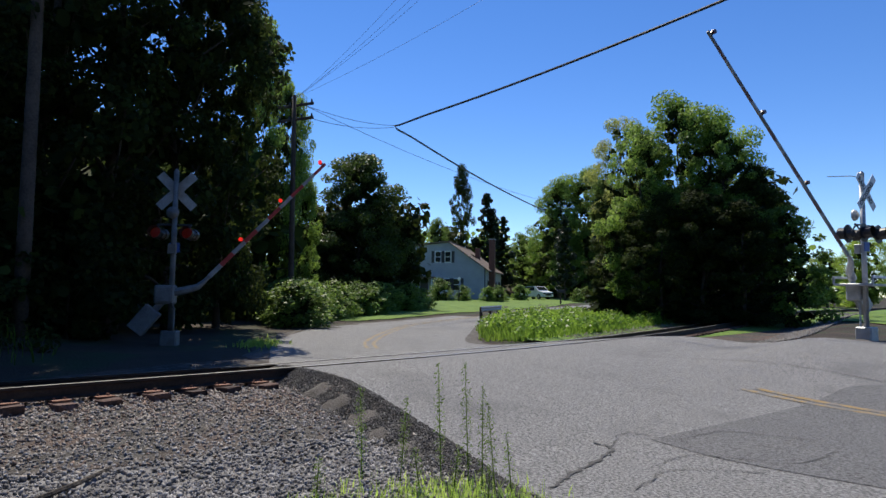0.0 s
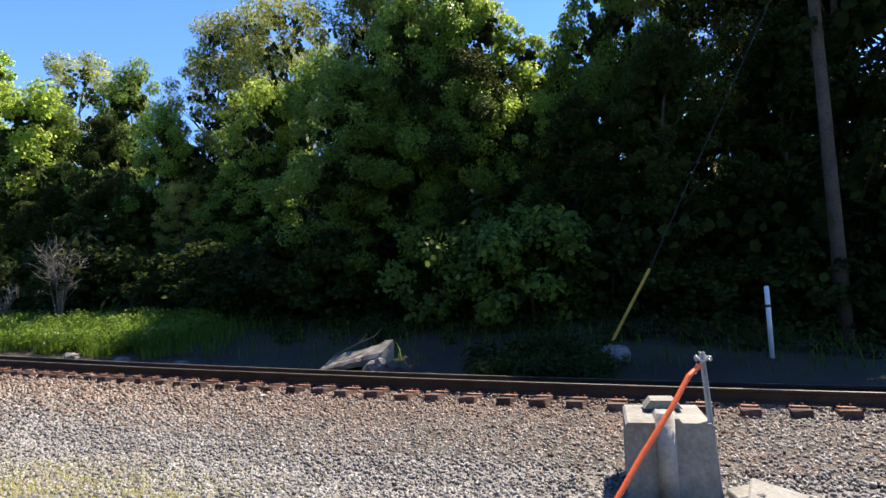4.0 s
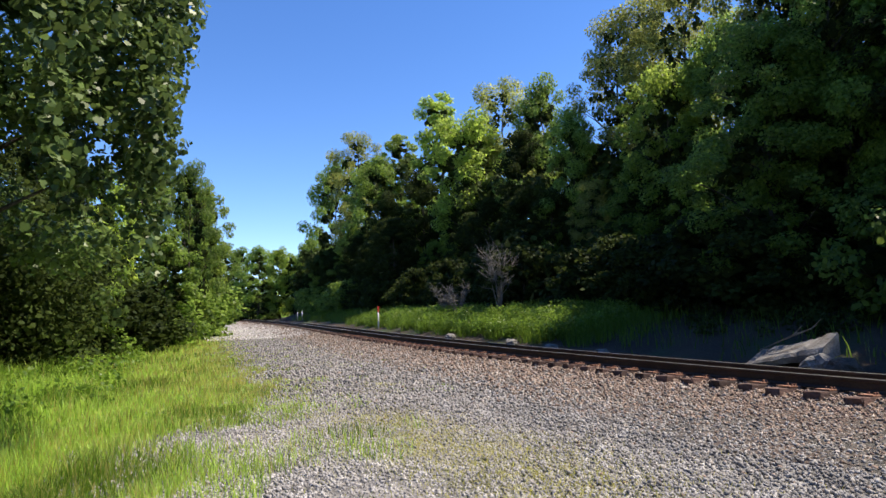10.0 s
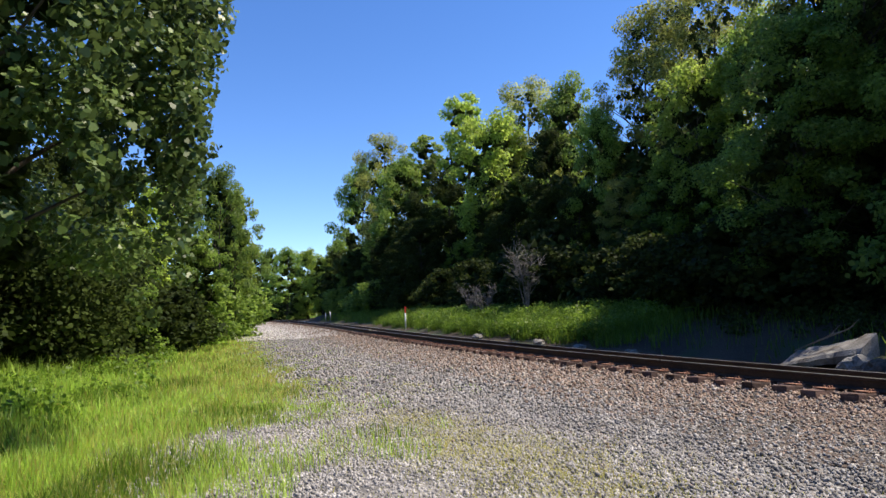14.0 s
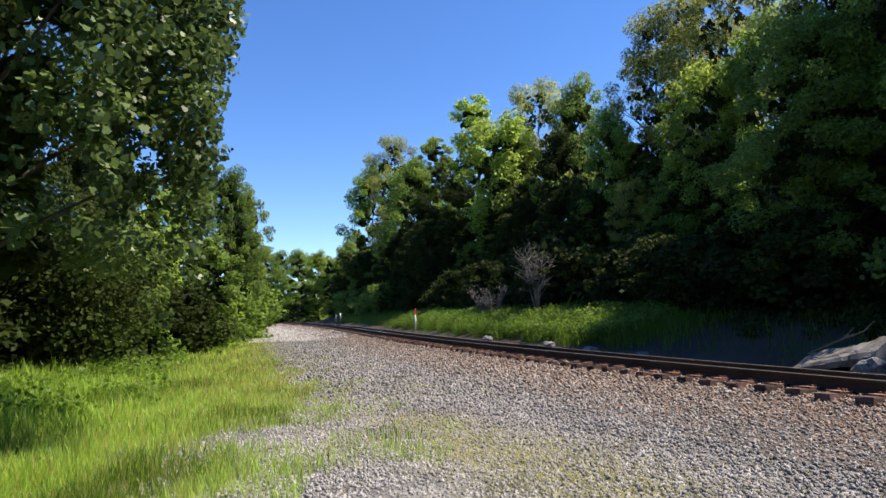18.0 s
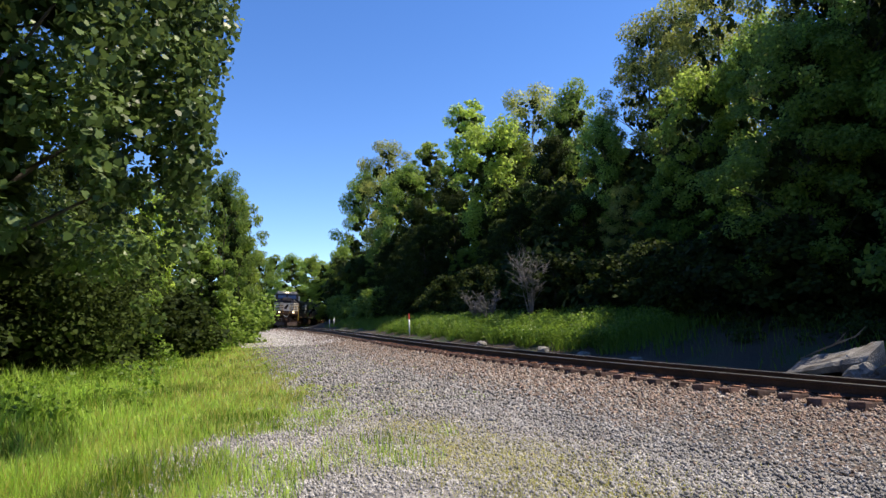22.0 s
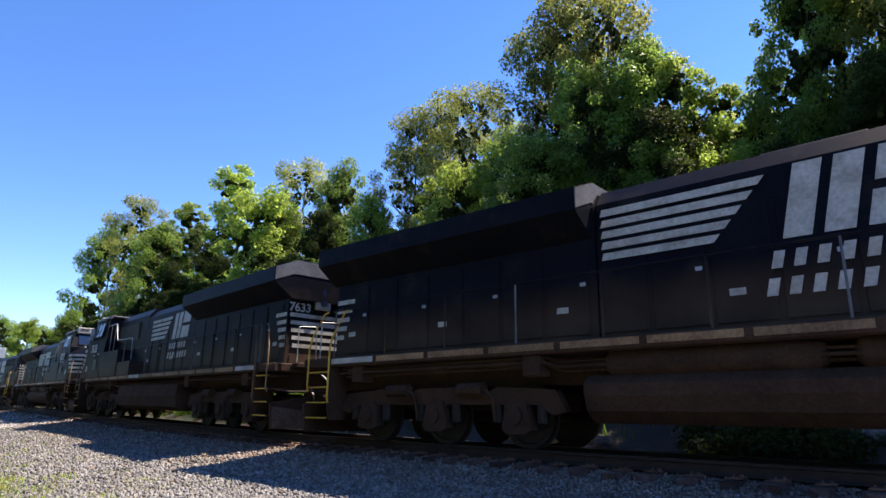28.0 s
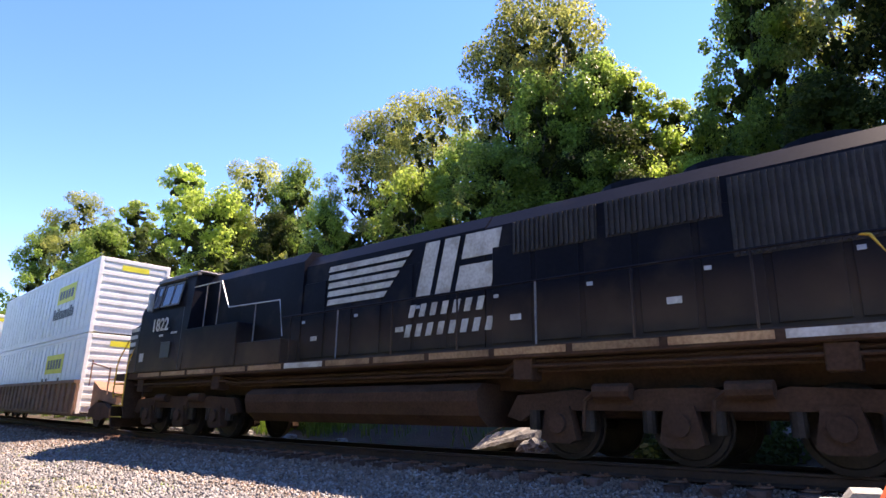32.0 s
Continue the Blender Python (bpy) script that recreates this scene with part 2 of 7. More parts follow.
MEADOW = surface("rough_grass_ground", (0.0805, 0.136, 0.0168), (0.182, 0.241, 0.0406), 0.95, scale=0.8, fine=24, bump=0.8, depth=0.04)


# ---- building helpers ----
def mesh_ob(name, verts, faces, material, parent=None, smooth=False, slots=None):
    me = bpy.data.meshes.new(name)
    me.from_pydata([tuple(v) for v in verts], [], faces)
    for m in (material if isinstance(material, (list, tuple)) else [material]):
        me.materials.append(m)
    if slots is not None:
        me.polygons.foreach_set("material_index", slots)
    if smooth:
        me.polygons.foreach_set("use_smooth", [True] * len(me.polygons))
    me.update()
    ob = new(name, me)
    ob.parent = parent
    return ob


def part(name, bm, material, parent, label="", smooth=False):
    me = bpy.data.meshes.new(name)
    bm.normal_update()
    bm.to_mesh(me)
    bm.free()
    me.materials.append(material)
    if smooth:
        me.polygons.foreach_set("use_smooth", [True] * len(me.polygons))
    ob = new(name, me)
    ob.parent = parent
    if label:
        tagged(ob, label)
    return ob


def empty(name, m=None):
    ob = new(name)
    ob.empty_display_size = 0.2
    if m is not None:
        ob.matrix_basis = m
    return ob


def add_box(bm, x0, x1, y0, y1, z0, z1, bevel=0.0, m=None):
    r = bmesh.ops.create_cube(bm, size=1.0)
    vs = r["verts"]
    for v in vs:
        v.co = Vector((x0 + (v.co.x + 0.5) * (x1 - x0), y0 + (v.co.y + 0.5) * (y1 - y0), z0 + (v.co.z + 0.5) * (z1 - z0)))
    if bevel:
        es = list({e for v in vs for e in v.link_edges})
        r = bmesh.ops.bevel(bm, geom=es, offset=bevel, segments=1, affect="EDGES", profile=0.5)
        vs = list({v for f in r["faces"] for v in f.verts} | {v for v in vs if v.is_valid})
    if m is not None:
        bmesh.ops.transform(bm, matrix=m, verts=vs)
    return bm


def add_tube(bm, pts, radius, sides=8, caps=True):
    """A tube along points; radius is one number or one for each point."""
    pts = [Vector(p) for p in pts]
    rad = [radius] * len(pts) if isinstance(radius, (int, float)) else radius
    rings = []
    for i, p in enumerate(pts):
        d = (pts[min(i + 1, len(pts) - 1)] - pts[max(i - 1, 0)]).normalized()
        side = d.cross(Vector((0, 0, 1)) if abs(d.z) < 0.9 else Vector((1, 0, 0))).normalized()
        up = side.cross(d)
        rings.append([bm.verts.new(p + (side * math.cos(a) + up * math.sin(a)) * rad[i]) for a in (2 * math.pi * k / sides for k in range(sides))])
    for a, b in zip(rings, rings[1:]):
        for k in range(sides):
            bm.faces.new((a[k], a[(k + 1) % sides], b[(k + 1) % sides], b[k]))
    if caps:
        bm.faces.new(rings[0][::-1])
        bm.faces.new(rings[-1])
    return bm


def add_prism(bm, outline, y0, y1, m=None):
    """A solid: an outline of (x, z) drawn from y0 to y1."""
    a = [bm.verts.new((x, y0, z)) for x, z in outline]
    b = [bm.verts.new((x, y1, z)) for x, z in outline]
    k = len(outline)
    bm.faces.new(a)
    bm.faces.new(b[::-1])
    for i in range(k):
        bm.faces.new((a[i], b[i], b[(i + 1) % k], a[(i + 1) % k]))
    if m is not None:
        bmesh.ops.transform(bm, matrix=m, verts=a + b)
    bmesh.ops.recalc_face_normals(bm, faces=bm.faces[:])
    return bm


def box_bm(*a, **k):
    return add_box(bmesh.new(), *a, **k)


def tube_bm(*a, **k):
    return add_tube(bmesh.new(), *a, **k)


def lettering(text, size, material, parent, m, name="number", label="", slant=0.0):
    """Raised writing: its left end at the origin of m, in m's x-z plane, facing -y."""
    cu = bpy.data.curves.new(name, "FONT")
    cu.body, cu.size, cu.extrude, cu.offset, cu.shear = text, size, 0.006, size * 0.018, slant
    ob = bpy.data.objects.new(name, cu)
    scene.collection.objects.link(ob)
    me = bpy.data.meshes.new_from_object(ob.evaluated_get(bpy.context.evaluated_depsgraph_get()))
    bpy.data.objects.remove(ob)
    me.transform(m @ Matrix.Rotation(math.pi / 2, 4, "X"))
    me.materials.clear()
    me.materials.append(material)
    o = new(name, me)
    o.parent = parent
    if label:
        tagged(o, label)
    return o


# ---- the line of the track ----
S = np.arange(-260.0, 620.0, 0.5)
U = np.clip(S, -52, 88) / 50
HEADING = 2.1735 - 0.3807 * U + 0.0994 * U**2 + 0.3029 * U**3 - 0.1540 * U**4
HEADING = HEADING - np.clip(S - 88, 0, 330) / 95.0
RAIL_Z = 1.55 - 1.18 + 0.7480 * U + 0.4705 * U**2 - 0.2941 * U**3 + 0.0494 * U**4
TX, TY = np.cumsum(np.cos(HEADING)) * 0.5, np.cumsum(np.sin(HEADING)) * 0.5
I0 = int(np.argmin(abs(S)))
TX, TY = TX - TX[I0] + 9.0581 * math.cos(0.6766), TY - TY[I0] + 9.0581 * math.sin(0.6766)
CANT = 0.11   # the outer rail, towards the camera, lies higher


def on_track(s, n=0.0, dz=0.0):
    """The point at s metres along the near rail, n metres from it towards the camera, dz over the rail's head."""
    x, y, h, z = (float(np.interp(s, S, a)) for a in (TX, TY, HEADING, RAIL_Z))
    return Vector((x - math.sin(h) * n, y + math.cos(h) * n, z + dz))


def heading(s):
    return float(np.interp(s, S, HEADING))


def along(x, y):
    """For arrays of places: metres along the track, and off the near rail towards the camera."""
    x, y = np.asarray(x, float).ravel(), np.asarray(y, float).ravel()
    s, n = np.empty_like(x), np.empty_like(x)
    for a in range(0, len(x), 4000):
        dx, dy = x[a:a + 4000, None] - TX[::4], y[a:a + 4000, None] - TY[::4]
        i = np.argmin(dx * dx + dy * dy, axis=1) * 4
        ex, ey, h = x[a:a + 4000] - TX[i], y[a:a + 4000] - TY[i], HEADING[i]
        s[a:a + 4000] = S[i] + ex * np.cos(h) + ey * np.sin(h)
        n[a:a + 4000] = -ex * np.sin(h) + ey * np.cos(h)
    return s, n


def smooth(a, b, v):
    t = np.clip((v - a) / (b - a), 0, 1)
    return t * t * (3 - 2 * t)


ROAD_S = -13.0   # where the road crosses the track


def ground(x, y, rough=True):
    """Height of the land."""
    x, y = np.asarray(x, float).ravel(), np.asarray(y, float).ravel()
    s, n = along(x, y)
    z = np.interp(s, S, RAIL_Z)
    woods = np.interp(n, [-90, -40, -14, -8.5, -5.6, -4.2, -3.3, -2.5, -0.9, 0.2, 0.6, 1.3, 2.8, 5, 9, 12, 16, 22, 70],
                      [2.6, 2.0, 1.3, 0.75, 0.05, -0.42, -0.5, -0.40, -0.25, -0.24, -0.29, -0.35, -0.42, -0.42, -0.38, -0.2, 0.25, 0.7, 1.4])
    open_ = np.interp(n, [-120, -60, -30, -12, -5, -3, -2.5, 0.7, 1.5, 3, 6, 9, 20, 70],
                      [1.0, 0.55, 0.15, -0.10, -0.15, -0.2, -0.3, -0.25, -0.28, -0.36, -0.38, -0.38, -0.3, 0.0])
    w = smooth(-6.5, 1.0, s)
    z = z + woods * w + open_ * (1 - w) + 0.62 * smooth(-10.0, -19.0, s) * smooth(2.2, 5.5, n)
    if rough:
        far = np.clip((np.abs(n + 0.75) - 3) / 10, 0, 1)
        z = z + far * (0.10 * np.sin(x * 0.31 + 1.3 * np.sin(y * 0.17)) * np.sin(y * 0.27 + 0.8) + 0.03 * np.sin(x * 1.7 + y) * np.sin(y * 1.3 - x * 0.6))
    return z


def gz(x, y):
    return float(ground([x], [y])[0])


def sheet(name, xs, ys, height, material):
    X, Y = np.meshgrid(xs, ys)
    Z = height(X, Y)
    nx, ny = len(xs), len(ys)
    faces = [(j * nx + i, j * nx + i + 1, (j + 1) * nx + i + 1, (j + 1) * nx + i) for j in range(ny - 1) for i in range(nx - 1)]
    return mesh_ob(name, np.stack([X.ravel(), Y.ravel(), Z.ravel()], 1), faces, material, smooth=True)


xs = np.concatenate([[-2000, -1000, -500, -250], np.arange(-150, -40, 5), np.arange(-40, 45, 0.8), np.arange(45, 150, 5), [160, 250, 500, 1000, 2000]])
ys = np.concatenate([[-2000, -1000, -500, -250, -160], np.arange(-120, -40, 5), np.arange(-40, 50, 0.8), np.arange(50, 160, 5), [170, 250, 500, 1000, 2000]])
tagged(sheet("ground", xs, ys, lambda x, y: ground(x, y) - 0.03, SOIL), "earthy ground with sparse grass and leaf litter", kind="structure")


def ribbon(name, s0, s1, ns, dzs, step, material, parent=None):
    """A strip along the track with the given cross profile."""
    ss = np.arange(s0, s1 + step / 2, step)
    v = [on_track(s, n, dz) for s in ss for n, dz in zip(ns, dzs)]
    k = len(ns)
    f = [(i * k + j, i * k + j + 1, (i + 1) * k + j + 1, (i + 1) * k + j) for i in range(len(ss) - 1) for j in range(k - 1)]
    return mesh_ob(name, v, f, material, parent)


def land_strip(name, s0, s1, n0, n1, step, across, lift, material, edge=0.0, seed=3):
    """A sheet that lies on the land beside the track, with a ragged outer edge."""
    rnd = np.random.RandomState(seed)
    ss, k = np.arange(s0, s1 + step / 2, step), across
    wob = np.convolve(rnd.uniform(-1, 1, len(ss) + 4), np.ones(5) / 5, "valid") * edge * 2
    pts = np.array([on_track(s, n0 + (n1 + w - n0) * j / k) for s, w in zip(ss, wob) for j in range(k + 1)])
    pts[:, 2] = ground(pts[:, 0], pts[:, 1]) + lift
    f = [(i * (k + 1) + j, i * (k + 1) + j + 1, (i + 1) * (k + 1) + j + 1, (i + 1) * (k + 1) + j) for i in range(len(ss) - 1) for j in range(k)]
    return mesh_ob(name, pts, f, material, smooth=True)


tagged(land_strip("ballast_bed", -7.5, 300, -3.2, 3.3, 1.0, 12, 0.012, BALLAST, 0.5), "bed of crushed stone with rust-brown stain", "ballast", kind="structure")
tagged(land_strip("ballast_bed", -120, -20.5, -3.4, 4.0, 1.0, 10, 0.012, BALLAST, 0.5), "bed of crushed stone with rust-brown stain", "ballast", kind="structure")
tagged(land_strip("gravel_verge", -6.5, 300, 2.9, 13.0, 1.0, 18, 0.004, GRAVEL, 1.2), "loose grey gravel verge beside the track", "gravel", kind="structure")

# rails
rail_profile_n = [-0.036, -0.036, -0.01, -0.01, -0.07, -0.07, 0.07, 0.07, 0.01, 0.01, 0.036, 0.036]
rail_profile_z = [-0.002, -0.035, -0.05, -0.14, -0.165, -0.18, -0.18, -0.165, -0.14, -0.05, -0.035, -0.002]
for off, drop in ((0.0, 0.0), (-1.505, -CANT)):
    r = ribbon("rail", -200, 420, [off + a for a in rail_profile_n], [drop + a for a in rail_profile_z], 2.0, RAIL_STEEL)
    tagged(r, "rust-brown steel rail with bright worn head", "rail", "rails", "structure")
    ribbon("rail_head", -200, 420, [off + 0.034, off - 0.034], [drop, drop], 2.0, RAIL_TOP, r)


# ---- road ----
def road_z(x, y):
    s, n = along(x, y)
    rail = np.interp(s, S, RAIL_Z)
    g = ground(x, y, rough=False) + 0.03
    near = 1 - smooth(1.6, 6.5, np.abs(n + 0.75))
    cant = -CANT * np.clip(-n / 1.5, 0, 1.6)
    return g * (1 - near) + (rail + cant - 0.015) * near


def resample(ctrl, k):
    """k points a span along a smooth line through (x, y) points."""
    p = [Vector((*c, 0)) for c in ctrl]
    p = [p[0] * 2 - p[1]] + p + [p[-1] * 2 - p[-2]]
    out = []
    for i in range(1, len(p) - 2):
        for j in range(k):
            t = j / k
            a, b, c, d = p[i - 1:i + 3]
            q = 0.5 * (2 * b + (c - a) * t + (2 * a - 5 * b + 4 * c - d) * t * t + (3 * b - a - 3 * c + d) * t**3)
            out.append((q.x, q.y))
    return out + [(p[-2].x, p[-2].y)]


def road_sheet(name, left, right, k, cross, lift, material):
    """A sheet of road between two edges."""
    l_, r_ = np.array(resample(left, k)), np.array(resample(right, k))
    f_ = np.linspace(0, 1, cross + 1)[None, :, None]
    v = (l_[:, None, :] * (1 - f_) + r_[:, None, :] * f_).reshape(-1, 2)
    z = road_z(v[:, 0], v[:, 1]) + lift
    w = cross + 1
    f = [(i * w + j, i * w + j + 1, (i + 1) * w + j + 1, (i + 1) * w + j)[::-1] for i in range(len(l_) - 1) for j in range(cross)]
    return mesh_ob(name, np.column_stack([v, z]), f, material, smooth=True)


ROAD_LEFT = [(-14, -14), (-4, -6.5), (1, -3.2), (3.5, -2.0), (5.1, -1.36), (6.3, -1.1), (7.6, -0.65), (9.3, 0.0), (10.8, 0.8), (12.2, 1.25), (13.9, 1.5), (18, 1.75), (23.2, 1.1), (28, -1.0), (33, -4.3), (40, -8.5), (47, -14), (54, -21), (61, -28.5), (79, -47), (124, -92)]
ROAD_RIGHT = [(-6, -28), (2, -20.5), (6, -17.4), (9, -15.3), (11, -14.2), (13, -13.3), (15.2, -13.0), (17.6, -13.0), (19.6, -11.6), (19.2, -9.0), (18.3, -6.2), (18.6, -3.9), (23.7, -5.0), (30, -6.8), (36, -9.3), (43, -14.5), (50, -22.5), (57, -31), (65, -39.5), (83, -58), (128, -103)]
tagged(road_sheet("road", ROAD_LEFT, ROAD_RIGHT, 6, 22, 0.0, ASPHALT), "sun-bleached grey asphalt road over the level crossing", "road", kind="structure")


def shoulder(edge, side, label):
    """The crumbling edge of the road, sloping down to the land beside it."""
    p = np.array(resample(edge, 8))
    d = np.gradient(p, axis=0)
    d /= np.linalg.norm(d, axis=1)[:, None]
    out = np.column_stack([-d[:, 1], d[:, 0]]) * side
    n = along(p[:, 0], p[:, 1])[1]
    w = np.where((n > -2.7) & (n < 1.1), 0.2, 0.5) * (1 + 0.25 * np.sin(np.arange(len(p)) * 1.7))
    rows, k = [], 6
    for j in range(k):
        f = j / (k - 1)
        q = p + out * (w * f - 0.06 * (j == 0))[:, None]
        top, low = road_z(p[:, 0], p[:, 1]), ground(q[:, 0], q[:, 1])
        z = (top - 0.006) * (1 - f) + (low - 0.03 if j == k - 1 else np.minimum(low + 0.02, top)) * f
        z += 0.012 * np.sin(p[:, 0] * 7 + j * 2.1) * (0 < j < k - 1)
        rows.append(np.column_stack([q, z]))
    v = np.stack(rows, 1).reshape(-1, 3)
    f = [(i * k + j, i * k + j + 1, (i + 1) * k + j + 1, (i + 1) * k + j) for i in range(len(p) - 1) for j in range(k - 1)]
    return tagged(mesh_ob("road_shoulder", v, f, SHOULDER, smooth=True), label, "road shoulder", kind="structure")


SHOULDER = surface("gritty_shoulder", (0.049, 0.042, 0.0364), (0.133, 0.122, 0.112), 0.95, scale=3, fine=40, bump=0.9, depth=0.03)
shoulder(ROAD_LEFT[:16], 1, "dark gritty shoulder at the road's broken edge")
shoulder(ROAD_RIGHT[:16], -1, "dark gritty shoulder beside the road")


def line_strip(name, pts, width, lift, material, k=8, wobble=0.0, seed=1):
    """A painted line, joint or crack on the road."""
    r = random.Random(seed)
    p = [Vector((*q, 0)) for q in resample(pts, k)]
    v = []
    for i, q in enumerate(p):
        d = (p[min(i + 1, len(p) - 1)] - p[max(i - 1, 0)]).normalized()
        left = Vector((-d.y, d.x, 0))
        o = left * r.uniform(-wobble, wobble)
        w = width * (0.5 + (r.uniform(-0.3, 0.3) if wobble else 0))
        v += [q + o + left * w, q + o - left * w]
    v = np.array(v)
    v[:, 2] = road_z(v[:, 0], v[:, 1]) + lift
    return mesh_ob(name, v, [(2 * i, 2 * i + 1, 2 * i + 3, 2 * i + 2) for i in range(len(p) - 1)], material)


tagged(road_sheet("road_patch", [(-14, -17), (-2, -10.6), (3, -6.2), (5.4, -4.0), (6.6, -3.45)], [(-6, -27.5), (3, -18.5), (8, -12.0), (9.6, -9.2), (8.8, -7.4)], 6, 12, 0.006, ASPHALT_NEW), "darker asphalt patch in the road", "road patch", kind="structure")
for off in (0.0, 0.26):
    tagged(line_strip("yellow_line", [(-6, -15 - off), (2, -10.6 - off), (6.2, -8.2 - off), (8.4, -7.25 - off), (9.9, -6.9 - off)], 0.15, 0.011, YELLOW_LINE), "worn double yellow centre line", "road line", kind="structure")
    tagged(line_strip("yellow_line", [(16.4, -0.7 - off), (18.5, -0.75 - off), (23, -1.7 - off), (28, -3.2 - off), (34, -6.5 - off), (41, -11.2 - off)], 0.10, 0.008, YELLOW_LINE), "worn double yellow centre line", "road line", kind="structure")
for i, (p, w) in enumerate([([(5.0, -1.75), (5.35, -2.05), (5.8, -2.5), (6.2, -2.8), (6.5, -2.75)], 0.034), ([(6.2, -2.8), (6.9, -3.3), (6.6, -3.8), (6.9, -4.6), (6.4, -5.4)], 0.014), ([(5.6, -3.0), (5.9, -3.6), (5.5, -4.4), (5.9, -5.2)], 0.012), ([(4.9, -2.4), (5.4, -3.1), (5.2, -3.9)], 0.012),
                            ([(17.5, -5.4), (15.5, -7.0), (13.2, -8.4), (11.4, -9.2), (9.6, -9.6), (8, -10.4)], 0.028), ([(14.0, -2.2), (11.2, -4.4), (9.2, -5.4)], 0.010)]):
    tagged(line_strip("road_crack", p, w, 0.010, CRACK, 8, 0.035, i), "dark irregular crack in the asphalt", "crack", kind="structure")
# flangeways beside the rails in the crossing
for n0, n1, dz in ((-0.036, -0.125, -0.012), (-1.541, -1.63, -CANT - 0.012), (-1.469, -1.38, -CANT - 0.012)):
    tagged(ribbon("flangeway", -21.5, -5.5, [n0, n1], [dz + 0.004, dz + 0.004], 0.5, CRACK), "dark groove beside the rail in the road", "flangeway", kind="structure")

# grass beside the far road
def patch(name, corners, cells, lift, material, label, category):
    """A sheet on the land with four corners."""
    (ax, ay), (bx, by), (cx, cy), (dx, dy) = corners
    u, v = np.meshgrid(np.linspace(0, 1, cells + 1), np.linspace(0, 1, cells + 1))
    x = (ax * (1 - u) + bx * u) * (1 - v) + (dx * (1 - u) + cx * u) * v
    y = (ay * (1 - u) + by * u) * (1 - v) + (dy * (1 - u) + cy * u) * v
    k = cells + 1
    f = [(j * k + i, j * k + i + 1, (j + 1) * k + i + 1, (j + 1) * k + i) for j in range(cells) for i in range(cells)]
    return tagged(mesh_ob(name, np.column_stack([x.ravel(), y.ravel(), ground(x, y) + lift]), f, material, smooth=True), label, category, kind="structure")


patch("grass_island", [(20, -5.2), (44, -16), (40, -38), (22, -13.5)], 24, 0.02, LAWN, "weedy bright-green grass beside the road", "grass")
patch("lawn", [(30, 0), (64, -26), (100, -40), (95, 20)], 30, 0.015, LAWN, "mown sunlit lawn round the house", "lawn")
patch("lawn", [(62, -32), (130, -100), (150, -60), (90, -30)], 20, 0.015, LAWN, "mown sunlit lawn beyond the road", "lawn")
patch("meadow", [(22, -22), (60, -40), (60, -90), (10, -50)], 24, 0.012, LAWN, "open green field beside the track", "field")


# ---- trees ----
OVAL = ((-0.5, 0.0), (-0.16, 1.0), (0.20, 0.8), (0.5, 0.0), (0.20, -0.8), (-0.16, -1.0))
LOBED = ((-0.42, 0.0), (-0.5, 0.55), (-0.16, 1.05), (-0.06, 0.66), (0.2, 0.72), (0.5, 0.0), (0.2, -0.72), (-0.06, -0.66), (-0.16, -1.05), (-0.5, -0.55))


def leaf_points(centres, radii, count, size, r, flat=0.7, up=0.55, long=0.42, outline=OVAL):
    """Corners of single small leaves, gathered in clumps round the given centres."""
    centres, radii = np.asarray(centres, float), np.asarray(radii, float)
    w = radii**2 / np.sum(radii**2)
    pick = r.choice(len(centres), count, p=w)
    d = r.normal(size=(count, 3))
    d /= np.linalg.norm(d, axis=1)[:, None]
    rad = radii[pick] * r.uniform(0.12, 1.0, count) ** 0.5
    c = centres[pick] + d * rad[:, None] * np.array([1, 1, flat])
    nrm = d * 0.6 + r.normal(size=(count, 3)) * 0.55 + np.array([0, 0, up])
    nrm /= np.linalg.norm(nrm, axis=1)[:, None]
    a = np.cross(nrm, r.normal(size=(count, 3)))
    a /= np.linalg.norm(a, axis=1)[:, None]
    b = np.cross(nrm, a)
    sz = size * r.uniform(0.55, 1.4, count)
    a, b, fold = a * sz[:, None], b * (sz * long)[:, None], nrm * (sz * 0.09)[:, None]
    return np.stack([c + a * u + b * v - fold * abs(v) for u, v in outline], 1).reshape(-1, 3)


def leaf_mesh(name, centres, radii, count, size, seed, material, flat=0.7, up=0.55, long=0.42, core=0, outline=OVAL):
    """A mesh of leaves in clumps; core adds as many large leaves deep inside the crown, coloured dark to stand for its
    shade.
    """
    r = np.random.RandomState(seed)
    v = leaf_points(centres, radii, count, size, r, flat, up, long, outline)
    me = quads(name, v, material, len(outline)) if not core else None
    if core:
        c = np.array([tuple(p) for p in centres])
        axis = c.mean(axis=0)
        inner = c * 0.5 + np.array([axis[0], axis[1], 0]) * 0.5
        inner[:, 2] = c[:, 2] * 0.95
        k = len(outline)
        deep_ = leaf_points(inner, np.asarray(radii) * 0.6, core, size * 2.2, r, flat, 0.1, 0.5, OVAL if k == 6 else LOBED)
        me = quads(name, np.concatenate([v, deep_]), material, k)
        # second slot: the crown's inner shade as a dark leaf colour
        me.materials.append(LEAF_SHADE_DARK)
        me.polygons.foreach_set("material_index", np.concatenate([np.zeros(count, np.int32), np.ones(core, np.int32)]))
    return me


def quads(name, v, material, k=4):
    """A mesh of loose faces with k corners each."""
    count = len(v) // k
    me = bpy.data.meshes.new(name)
    me.vertices.add(len(v))
    me.vertices.foreach_set("co", np.ascontiguousarray(v, dtype=np.float32).ravel())
    me.loops.add(count * k)
    me.loops.foreach_set("vertex_index", np.arange(count * k))
    me.polygons.add(count)
    me.polygons.foreach_set("loop_start", np.arange(count) * k)
    me.polygons.foreach_set("loop_total", np.full(count, k))
    me.materials.append(material)
    me.update()
    return me


